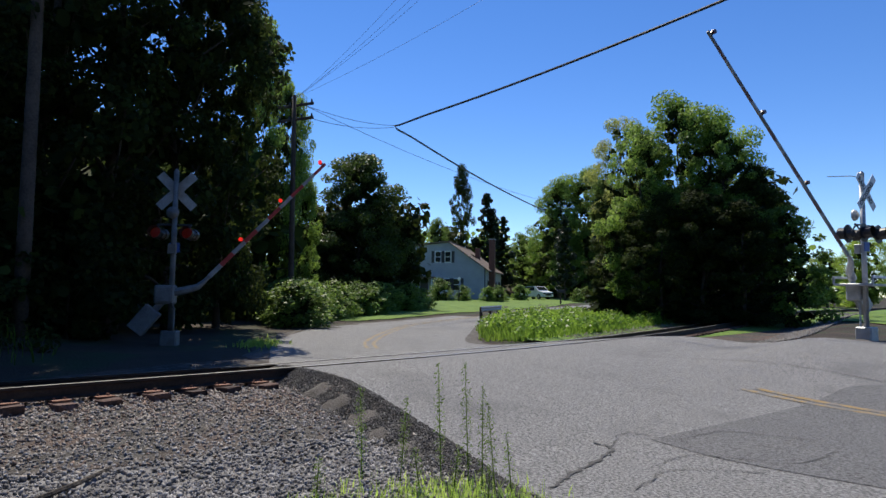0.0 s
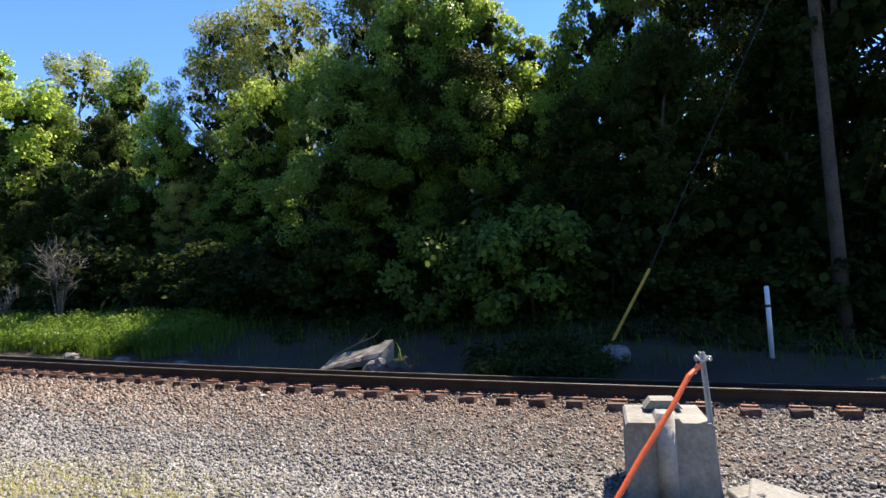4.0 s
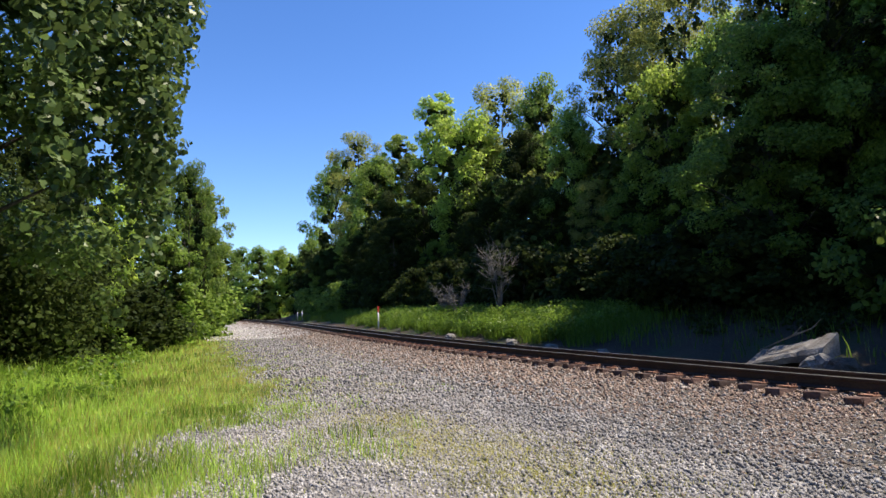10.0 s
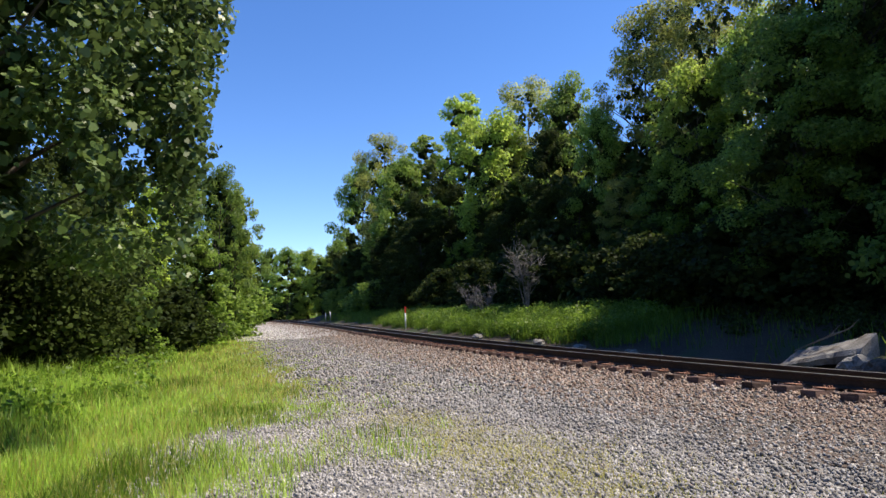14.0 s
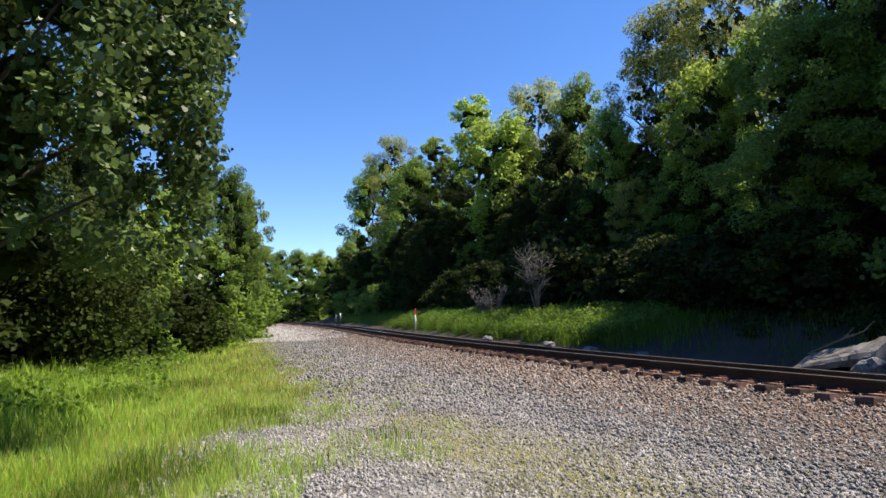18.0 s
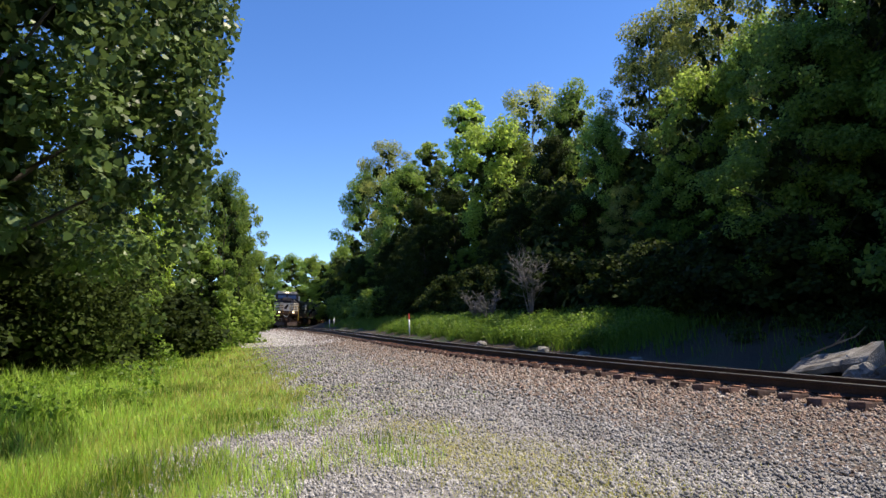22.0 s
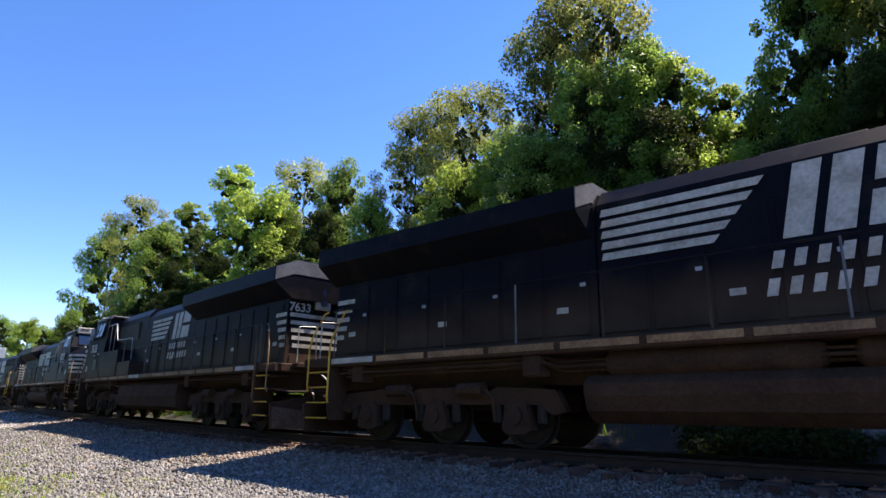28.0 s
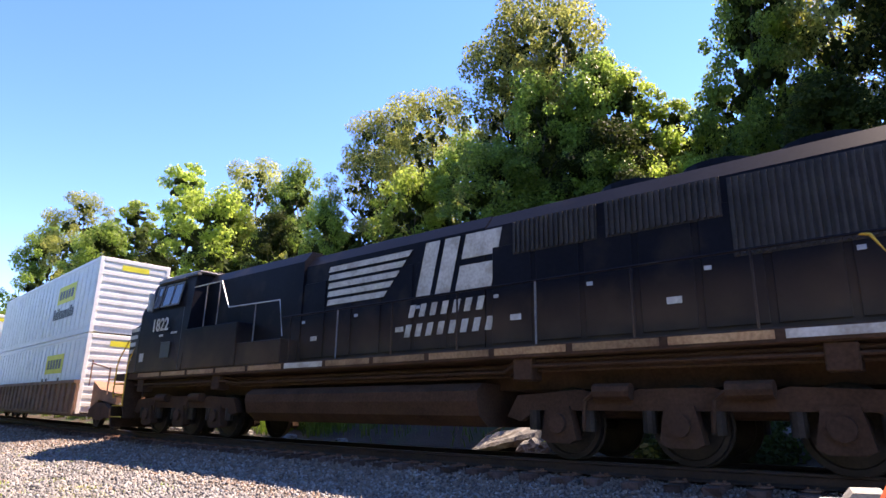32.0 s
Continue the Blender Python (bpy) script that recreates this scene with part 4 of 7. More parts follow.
def edge_y(x):
    """The road's near edge."""
    return np.interp(x, [1, 3.5, 5.1, 6.3, 7.6, 9.3, 10.8, 12.2], [-3.2, -2.0, -1.36, -1.1, -0.65, 0.0, 0.8, 1.25])


x, y = scatter(330000, -5.9, 34, -2.4, 6.4)
s_, n_ = along(x, y)
keep = rs_.uniform(0, 1, len(x)) < np.clip((6.4 - n_) / 2.0, 0, 1)
keep &= y > edge_y(x) + 0.06
x, y, s_, n_ = x[keep], y[keep], s_[keep], n_[keep]
z = ground(x, y)
lift = np.clip(1 - (y - edge_y(x)) / 0.45, 0, 1) * ((n_ > 0.9) & (x < 11))
z = z + (road_z(x, y) - 0.03 - z) * lift
rusty = rs_.uniform(0, 1, len(x)) < np.clip(0.95 - 0.30 * np.abs(n_ - 0.2), 0.02, 0.9) * np.where(s_ < -1, 0.35, 1)
sz = rs_.uniform(0.017, 0.040, len(x)) * np.clip(np.hypot(x, y) / 9, 0.9, 1.5)
P_ = np.column_stack([x, y, z + sz * rs_.uniform(-0.3, 0.8, len(x))])
grey = ~rusty & (rs_.uniform(0, 1, len(x)) < np.clip((n_ - 1.6) / 1.6, 0.1, 0.9))
brown = ~rusty & ~grey
stones("ballast_stones", P_[brown], sz[brown], 5, STONE, "angular brown-grey ballast stones beside the rails")
stones("ballast_stones", P_[grey], sz[grey], 8, STONE_GREY, "angular pale grey ballast stones on the shoulder")
stones("ballast_stones", P_[rusty], sz[rusty], 6, STONE_RUSTY, "rust-stained ballast stones beside the rails")
s_, n_ = rs_.uniform(34, 85, 30000), rs_.uniform(-2.2, 6.8, 30000)
x, y = track_xy(s_, n_)
sz = rs_.uniform(0.04, 0.085, len(x))
P_ = np.column_stack([x, y, ground(x, y) + sz * 0.25])
near_ = rs_.uniform(0, 1, len(x)) < np.clip(0.9 - 0.25 * np.abs(n_), 0.05, 0.9)
stones("ballast_stones", P_[near_], sz[near_], 15, STONE_RUSTY, "rust-stained ballast stones far along the rails")
stones("ballast_stones", P_[~near_], sz[~near_], 16, STONE_GREY, "pale ballast stones far along the shoulder")
s_, n_ = rs_.uniform(-48, -20.2, 22000), rs_.uniform(-3.3, 4.6, 22000)
x, y = track_xy(s_, n_)
sz = rs_.uniform(0.03, 0.06, len(x))
P_ = np.column_stack([x, y, ground(x, y) + sz * 0.25])
near_ = rs_.uniform(0, 1, len(x)) < np.clip(1.0 - 0.3 * np.abs(n_ + 0.75), 0.05, 0.9)
keep = road_z(x, y) < ground(x, y) + 0.2
stones("ballast_stones", P_[near_ & keep], sz[near_ & keep], 17, STONE_RUSTY, "rust-stained ballast stones beyond the road")
stones("ballast_stones", P_[~near_ & keep], sz[~near_ & keep], 18, STONE_DARK, "dark grey ballast stones beyond the road")
# crumbs of asphalt and stone along the road's broken edge
ex = rs_.uniform(2.0, 11.5, 26000)
off = rs_.uniform(-0.10, 0.62, 26000)
ey = edge_y(ex) + off
sz = rs_.uniform(0.006, 0.019, len(ex))
ez = ground(ex, ey)
ez = ez + (road_z(ex, ey) - 0.01 - ez) * np.clip(1 - off / 0.5, 0, 1)
stones("edge_grit", np.column_stack([ex, ey, ez + 0.014 + sz * 0.2]), sz, 19, STONE_DARK, "dark grit and crumbled asphalt at the road's edge")
x, y = scatter(150000, -6, 18, 4.0, 10.8)
s_, n_ = along(x, y)
keep = (y > edge_y(x) + 0.1) & ((n_ < np.interp(s_, [-10, 3, 5.4, 7.1, 8, 9.5, 11, 20], [12.5, 9.4, 8.1, 7.9, 6.9, 5.5, 5.0, 4.9]) + 1.5) | (s_ < 2))
x, y = x[keep], y[keep]
sz = rs_.uniform(0.010, 0.034, len(x))
stones("gravel_stones", np.column_stack([x, y, ground(x, y) + sz * 0.3]), sz, 7, STONE_GREY, "small loose gravel stones on the verge")


def blades(name, x, y, z, height, width, seed, material, label, category="grass", lean=0.35):
    """Upright blades of grass, each a bent strip of two faces."""
    r = np.random.RandomState(seed)
    n = len(x)
    h = height * r.uniform(0.5, 1.3, n)
    a, b = r.uniform(0, 2 * np.pi, n), r.uniform(0, 2 * np.pi, n)
    w = width * r.uniform(0.6, 1.4, n)
    side = np.column_stack([np.cos(a), np.sin(a), np.zeros(n)]) * w[:, None]
    off = np.column_stack([np.cos(b), np.sin(b), np.zeros(n)]) * (h * lean * r.uniform(0.2, 1.3, n))[:, None]
    p0 = np.column_stack([x, y, z - 0.02])
    p1 = p0 + off * 0.35 + np.column_stack([np.zeros(n), np.zeros(n), h * 0.6])
    p2 = p0 + off + np.column_stack([np.zeros(n), np.zeros(n), h])
    v = np.stack([p0 - side, p0 + side, p1 + side * 0.8, p1 - side * 0.8, p1 - side * 0.8, p1 + side * 0.8, p2 + side * 0.12, p2 - side * 0.12], 1).reshape(-1, 3)
    return tagged(new(name, quads(name, v, material)), label, category, kind="stuff")


def grass_edge(s):
    """How far from the rail the grass begins."""
    return np.interp(s, [-10, 3, 5.4, 7.1, 8, 9.5, 11, 20, 40, 60, 100], [12.5, 9.4, 8.1, 7.9, 6.9, 5.5, 5.0, 4.9, 4.8, 4.7, 4.6])


# the rough grass on the camera's side
ss, k = np.arange(1, 130.5, 0.5), 18
n0 = grass_edge(ss) + 0.9 + 0.5 * np.sin(ss * 1.9) + 0.35 * np.sin(ss * 4.3 + 1)
n_ = n0[:, None] + (30 - n0)[:, None] * (np.linspace(0, 1, k + 1)[None, :] ** 1.6)
x, y = track_xy(np.repeat(ss, k + 1), n_.ravel())
meadow = mesh_ob("rough_grass_ground", np.column_stack([x, y, ground(x, y) + np.tile(np.interp(np.arange(k + 1), [0, 2], [-0.03, 0.010]), len(ss))]), [(i * (k + 1) + j, i * (k + 1) + j + 1, (i + 1) * (k + 1) + j + 1, (i + 1) * (k + 1) + j) for i in range(len(ss) - 1) for j in range(k)], MEADOW, smooth=True)
tagged(meadow, "patchy ground under the rough grass", "grass ground", kind="structure")
d = np.exp(rs_.uniform(math.log(2.5), math.log(75), 300000))
b_ = np.radians(rs_.uniform(2, 80, 300000))
x, y = -np.sin(b_) * d, np.cos(b_) * d
s, n = along(x, y)
g = grass_edge(s) + 0.5 * np.sin(s * 1.9) + 0.35 * np.sin(s * 4.3 + 1)
keep = (rs_.uniform(0, 1, len(s)) < np.maximum(np.clip((n - g + 0.5) / 1.6, 0, 1), 0.16 * ((n > g - 2.4) & (np.sin(s * 2.3 + n) + np.sin(n * 3.1 - s) > 0.1)))) & (n < 26) & (s > 1)
x, y, n, s = x[keep], y[keep], n[keep], s[keep]
far = np.clip(np.hypot(x, y) / 9, 0.8, 4.5)
yellow = rs_.uniform(0, 1, len(x)) < np.clip(0.75 - 0.2 * np.abs(n - grass_edge(s) - 1.8), 0.03, 0.75) * np.interp(s, [4, 9, 12, 24, 40], [0.35, 0.5, 1, 1, 0.5])
tall = (0.10 + 0.13 * np.clip((9.5 - s) / 3, 0, 1) + 0.12 * np.clip((n - grass_edge(s) - 0.5) / 2, 0, 1) + 0.30 * np.clip((n - grass_edge(s) - 3.0) / 4, 0, 1)) * (0.75 + 0.35 * np.sin(s * 3.7 + n * 2.9) * np.sin(n * 4.1 - s * 1.3))
deep = ~yellow & (np.sin(s * 1.7 + 2 * np.sin(n * 1.3)) + np.sin(n * 2.3 + s) + rs_.normal(0, 0.6, len(s)) > 0.7)
for mask, mat, lab in ((~yellow & ~deep, GRASS, "fresh green grass in tufts beside the gravel"), (deep, WEED, "darker green tufts among the fresh grass"), (yellow, GRASS_DRY, "yellowing grass at the gravel's edge")):
    blades("rough_grass", x[mask], y[mask], ground(x[mask], y[mask]), tall[mask], 0.0055 * far[mask], 51, mat, lab)
# sparse tufts in the gravel
tx, ty = [], []
for s0, n0, k, spread in [(3.4, 5.5, 1800, 0.8), (4.6, 5.4, 1600, 0.8), (5.6, 5.6, 1700, 0.7), (7.2, 5.5, 1500, 0.6), (11.0, 4.2, 450, 0.22), (10.2, 4.6, 200, 0.4), (8.6, 6.2, 500, 0.7), (6.3, 6.9, 600, 0.7), (2.4, 6.2, 600, 0.8), (20, 3.6, 300, 0.7), (24, 3.2, 300, 0.8), (16, 4.0, 250, 0.6)]:
    k *= 3
    a, b = track_xy(s0 + rs_.normal(0, spread, k), n0 + rs_.normal(0, spread * 0.8, k))
    tx.append(a)
    ty.append(b)
tx, ty = np.concatenate(tx), np.concatenate(ty)
blades("gravel_grass", tx, ty, ground(tx, ty), 0.065, 0.0028, 52, GRASS_DRY, "sparse yellowish grass growing through the gravel", lean=0.6)
# weeds on the bank across the track
s, n = rs_.uniform(-4, 75, 110000), rs_.uniform(-8.2, -4.1, 110000)
x, y = track_xy(s, n)
thick = np.interp(s, [-4, 13, 15.5, 17, 40, 48, 75], [0.03, 0.04, 0.5, 1, 1, 0.6, 0.4]) * np.clip((-4.2 - n + 0.3 * np.sin(s * 2.1)) / 0.6, 0, 1)
keep = rs_.uniform(0, 1, len(s)) < thick * np.clip(18 / np.hypot(x, y), 0.15, 1)
x, y, s = x[keep], y[keep], s[keep]
blades("bank_weeds", x, y, ground(x, y), (0.50 + 0.12 * np.sin(s * 1.3) * np.sin(s * 3.1)) * np.interp(s, [8, 16], [0.7, 1]), 0.014, 53, WEED, "tall green weeds on the bank across the track", "weeds")
# weeds of the island and along the far road
x, y = rs_.uniform(19.5, 46, 46000), rs_.uniform(-32, -4, 46000)
s, n = along(x, y)
right = np.interp(x, [18, 23.7, 30, 36, 43, 50], [-3.9, -5.0, -6.8, -9.3, -14.5, -22.5])
keep = (n < -2.9) & (y < right - 0.2) & (rs_.uniform(0, 1, len(x)) < np.clip(24 / np.hypot(x, y), 0.2, 1))
blades("island_weeds", x[keep], y[keep], ground(x[keep], y[keep]), 0.30, 0.022, 54, WEED, "knee-high bright weeds beside the road", "weeds")


def clumps(name, count, size, places, radius, seed, material, label, rise=0.5):
    """Leafy weeds: small leaves in low clumps on the land."""
    c = [(px_, py_, gz(px_, py_) + radius * rise) for px_, py_ in places]
    return tagged(new(name, leaf_mesh(name, c, [radius * (0.7 + 0.06 * (i % 11)) for i in range(len(c))], count, size, seed, material, 0.9, 0.4, 0.35)), label, "weeds", kind="stuff")


r_ = random.Random(12)
pts = [on_track(r_.uniform(15.5, 46), r_.uniform(-7.4, -4.5)) for i in range(330)]
clumps("leafy_weeds", 46000, 0.085, [(p.x, p.y) for p in pts], 0.44, 71, WEED, "leafy green weeds on the sunlit bank", 0.75)
# weeds whose dark leaf colour stands for the wood's shade
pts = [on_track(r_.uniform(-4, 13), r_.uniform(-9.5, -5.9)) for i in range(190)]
clumps("leafy_weeds", 13000, 0.10, [(p.x, p.y) for p in pts], 0.36, 72, LEAF_SHADE_DARK, "leafy weeds coloured dark for the wood's shade")
pts = []
while len(pts) < 420:
    px_, py_ = r_.uniform(19.5, 40), r_.uniform(-28, -4.2)
    if py_ < float(np.interp(px_, [18, 23.7, 30, 36, 43], [-3.9, -5.0, -6.8, -9.3, -14.5])) - 0.4 and along([px_], [py_])[1][0] < -3.1:
        pts.append((px_, py_))
clumps("leafy_weeds", 22000, 0.12, pts, 0.42, 73, WEED, "leafy bright-green weeds on the road's island")

# shade before the wood, again put into the leaf colour
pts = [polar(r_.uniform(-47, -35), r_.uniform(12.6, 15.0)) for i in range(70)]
clumps("leafy_weeds", 6000, 0.10, pts, 0.36, 74, LEAF_SHADE_DARK, "leafy weeds before the wood, coloured dark as in shade")
pts = []
while len(pts) < 210:
    s0 = r_.uniform(4, 34)
    n0 = float(grass_edge(s0)) + r_.uniform(4.2, 9.0)
    q = on_track(s0, n0)
    if math.hypot(q.x, q.y) > 6.5:
        pts.append((q.x, q.y))
clumps("leafy_weeds", 17000, 0.085, pts, 0.33, 75, WEED, "leafy weeds standing in the tall grass")


def stick(points, radius):
    me = bpy.data.meshes.new("stick")
    bm = tube_bm([(px_, py_, gz(px_, py_) + 0.05) for px_, py_ in points], [radius, radius * 0.9, radius * 0.6], 6)
    bm.to_mesh(me)
    bm.free()
    me.materials.append(BARK)
    tagged(new("stick", me), "dark weathered stick lying on the ballast", "stick", "sticks")

stick([(5.02, 2.17), (5.45, 2.02), (5.88, 1.94)], 0.022)
stick([(4.3, 4.9), (4.5, 5.05), (4.62, 5.35)], 0.012)


# ---- level crossing ----
SIGNAL_RED = lit("signal_red_glow", (1.0, 0.03, 0.02), 0.7)
SIGNAL_DIM = lit("signal_red_dim", (0.10, 0.003, 0.003), 0.12)
LENS_DARK = glassy("dark_red_lens", (0.06, 0.004, 0.004), 0.15)
ORANGE = surface("orange_cable_jacket", (0.80, 0.11, 0.02), (0.92, 0.17, 0.035), 0.4, scale=3, bump=0.05)
GATES = []


RED_DULL = surface("dull_red_paint", (0.26, 0.02, 0.016), (0.40, 0.04, 0.03), 0.5, scale=3, bump=0.05)
RED_FADED = surface("faded_brown_red_paint", (0.10, 0.055, 0.045), (0.19, 0.11, 0.09), 0.7, scale=3, bump=0.1)


def crossing_gate(label, place, turn, length, striped, lit_on, letters):
    """A crossing signal: local x is the way the arm points, y faces the road traffic."""
    # the striped gate's shade is put into its darker white and grey
    white, grey = (WHITE_WORN_SHADED, GREY_WORN_SHADED) if striped else (WHITE_PAINT, GALVANISED)
    g = empty("crossing_gate", Matrix.Translation(place) @ Matrix.Rotation(radians(turn), 4, "Z"))
    part("base", box_bm(-0.2, 0.2, -0.2, 0.2, -0.1, 0.34, 0.03), grey, g)
    part("mast", tube_bm([(0, 0, 0.3), (0, 0, 4.45)], 0.065, 14), grey, g, smooth=True)
    part("mast_cap", tube_bm([(0, 0, 4.45), (0, 0, 4.52)], [0.075, 0.03], 14), grey, g)
    for a in (45, -45):
        m = Matrix.Translation((0, 0.10 + (0.015 if a > 0 else 0), 3.95)) @ Matrix.Rotation(radians(a), 4, "Y")
        blade = part("crossbuck_blade", box_bm(-0.61, 0.61, -0.008, 0.008, -0.115, 0.115, 0.004, m), white, g, "white crossbuck blade")
        if letters:
            t = m @ pose(0.52, 0.010, -0.075, 0, 0, 180)
            lettering("CROSSING" if a > 0 else "RAILROAD", 0.19, BLACK_PAINT, blade, t, "blade_lettering", "black capital letters")
    bell = bmesh.new()
    add_tube(bell, [(0.0, -0.10, 3.35), (0.0, -0.16, 3.35), (0.0, -0.22, 3.35)], [0.05, 0.14, 0.16], 16)
    part("bell", bell, grey, g, smooth=True)
    part("light_crossarm", tube_bm([(-0.42, 0.0, 3.05), (0.42, 0.0, 3.05)], 0.03, 8), BLACK_PAINT, g)
    for y in ((1, -1) if not striped else (1, -1)):
        for x in (-0.38, 0.38):
            lamp = part("flasher", tube_bm([(x, y * 0.06, 2.82), (x, y * 0.20, 2.82)], [0.10, 0.14], 14), BLACK_PAINT, g)
            part("backplate", tube_bm([(x, y * 0.19, 2.82), (x, y * 0.20, 2.82)], 0.25, 20), BLACK_PAINT, lamp) if not striped else None
            part("hood", tube_bm([(x, y * 0.20, 2.82), (x, y * 0.42, 2.84)], [0.155, 0.16], 14, caps=False), BLACK_PAINT, lamp)
            part("lens", tube_bm([(x, y * 0.201, 2.82), (x, y * 0.21, 2.82)], 0.14, 16), SIGNAL_DIM if lit_on else LENS_DARK, lamp)
            part("lamp_bracket", tube_bm([(x, 0, 3.05), (x, y * 0.08, 2.92)], 0.02, 6), BLACK_PAINT, lamp)
    part("sign_plate", box_bm(-0.13, 0.13, 0.07, 0.085, 2.35, 2.6), surface("blue_plate", (0.03, 0.08, 0.3), (0.05, 0.12, 0.4), 0.5), g, "small blue plate with plain bars")
    part("junction_box", box_bm(-0.1, 0.1, -0.2, -0.06, 2.3, 2.55, 0.01), grey, g)
    mech = part("gate_mechanism", box_bm(-0.32, 0.16, -0.42, -0.07, 1.02, 1.5, 0.04), grey, g, "grey gate mechanism box")
    part("mechanism_door", box_bm(-0.26, 0.10, -0.445, -0.42, 1.08, 1.44, 0.01), grey, mech)
    part("conduit", tube_bm([(0.1, -0.1, 0.0), (0.1, -0.1, 0.9), (0.05, -0.2, 1.05)], 0.025, 6), grey, g)
    # the arm turns about its pivot
    dz = -0.36 if striped else 0.0   # the arm runs below its pivot, on a stepped hub
    arm = part("gate_arm", tube_bm([(0.0, -0.25, 0), (0.30, -0.20, dz * 0.55 - 0.02), (0.55, -0.08, dz * 0.98), (0.75, 0.0, dz), (0.95, 0.0, dz)], [0.11, 0.10, 0.085, 0.06, 0.05], 8), grey, g)
    n = int((length - 0.9) / 0.41)
    for i in range(n):
        x0 = 0.92 + i * (length - 0.92) / n
        x1 = 0.92 + (i + 1) * (length - 0.92) / n
        w = 0.058 - 0.022 * i / n
        mat = (RED_DULL if i % 2 else white) if striped else (WHITE_WORN_SHADED if i % 3 == 0 else RED_FADED if i % 3 == 1 else GREY_WORN_SHADED)
        part("arm_section", box_bm(x0, x1, -0.02, 0.02, dz - w, dz + w, 0.004), mat, arm)
    for f in (0.42, 0.70, 0.985):
        x = length * f
        lamp = part("arm_lamp", tube_bm([(x, 0.0, dz + 0.05), (x, 0.0, dz + 0.16)], 0.045, 10), BLACK_PAINT, arm)
        for y in (-1, 1):
            part("lamp_lens", tube_bm([(x, y * 0.03, dz + 0.12), (x, y * 0.075, dz + 0.12)], 0.05, 12), SIGNAL_RED if striped else LENS_DARK, lamp)
    part("counterweight_arm", box_bm(-1.05, 0.0, -0.30, -0.25, -0.10, 0.06, 0.01, Matrix.Rotation(radians(-4), 4, "Y")), grey, arm)
    part("counterweight", box_bm(-1.22, -0.52, -0.40, -0.22, -0.22, 0.22, 0.02, Matrix.Rotation(radians(-4), 4, "Y")), grey, arm, "flat grey counterweight plates")
    GATES.append(arm)
    return tagged(g, label, "crossing gate", "crossing gates")


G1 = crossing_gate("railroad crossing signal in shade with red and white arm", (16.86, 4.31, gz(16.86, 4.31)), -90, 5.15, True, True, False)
G2 = crossing_gate("railroad crossing signal with long grey arm and crossbuck", (14.54, -13.8, gz(14.54, -13.8)), 111.7, 8.3, False, False, True)
plat = part("work_platform", box_bm(-0.5, 0.6, -0.5, 0.45, 1.42, 1.48, 0.01), GALVANISED, G2)
for y in (-0.5, 0.45):
    part("platform_rail", box_bm(-0.5, 0.6, y - 0.02, y + 0.02, 1.62, 1.68), WHITE_PAINT, plat)
    for x in (-0.48, 0.58):
        part("platform_post", box_bm(x - 0.02, x + 0.02, y - 0.02, y + 0.02, 1.46, 1.66), GALVANISED, plat)
part("antenna", tube_bm([(0, 0, 4.35), (0.3, -0.1, 4.38), (1.15, -0.3, 4.3)], 0.012, 5), GALVANISED, G2)

# ---- poles, wires, posts ----
def utility_pole(label, x, y, height, lean=(0, 0), arms=(), radius=0.15):
    p = empty("utility_pole", Matrix.Translation((x, y, gz(x, y))))
    pts = [(lean[0] * f, lean[1] * f, height * f - 0.1) for f in (0, 0.25, 0.5, 0.75, 1)]
    part("pole", tube_bm(pts, [radius * (1 - 0.35 * k / 4) for k in range(5)], 12), POLE_WOOD, p, smooth=True)
    for z, w, turn in arms:
        m = Matrix.Translation((lean[0] * z / height, lean[1] * z / height, z)) @ Matrix.Rotation(radians(turn), 4, "Z")
        arm = part("crossarm", box_bm(-w, w, -0.14, -0.05, -0.06, 0.06, 0.01, m), POLE_WOOD, p)
        for k in (-0.9, -0.35, 0.35, 0.9):
            part("insulator", tube_bm([m @ Vector((w * k, -0.1, 0.06)), m @ Vector((w * k, -0.1, 0.22))], [0.05, 0.035], 8), BLACK_PAINT, arm)
    return tagged(p, label, "utility pole", "utility poles")


px, py = polar(-85.5, 31)
P1 = utility_pole("weathered wooden utility pole with two crossarms", px, py, 11.2, (0, 0.1), ((10.6, 1.1, 55), (9.9, 1.1, 55)))
qx, qy = polar(-65.1, 17.5)
P2 = utility_pole("tall bare wooden utility pole before the trees", qx, qy, 13.0, (0.15, 0.1), (), 0.17)
rx_, ry_ = polar(-114.2, 60)
P3 = utility_pole("far wooden utility pole beside the road", rx_, ry_, 8.9, (0, 0), ((8.4, 0.9, 30),), 0.14)


def wire(name, a, b, sag, radius, material, label, k=14):
    a, b = Vector(a), Vector(b)
    pts = [a.lerp(b, i / k) - Vector((0, 0, sag * 4 * (i / k) * (1 - i / k))) for i in range(k + 1)]
    return tagged(mesh_tube(name, pts, radius, material), label, "wire", "overhead wires")


def mesh_tube(name, pts, radius, material, sides=6):
    me = bpy.data.meshes.new(name)
    bm = tube_bm(pts, radius, sides)
    bm.to_mesh(me)
    bm.free()
    me.materials.append(material)
    return new(name, me)


def sky_point(bearing, elevation, d):
    x, y = polar(bearing, d)
    return Vector((x, y, 1.55 + d * math.tan(radians(elevation))))


kink = sky_point(-94.45, 15.15, 34)
far_end = sky_point(-108.6, 7.55, 60)
near_end = sky_point(-131.0, 25.5, 22)
cable = [near_end.lerp(kink, i / 16) - Vector((0, 0, 0.25 * 4 * (i / 16) * (1 - i / 16))) for i in range(15)]
bend = [kink + Vector((0.25, -0.35, 0.12)), kink + Vector((0.05, -0.05, 0)), kink + Vector((0.2, -0.2, -0.14))]
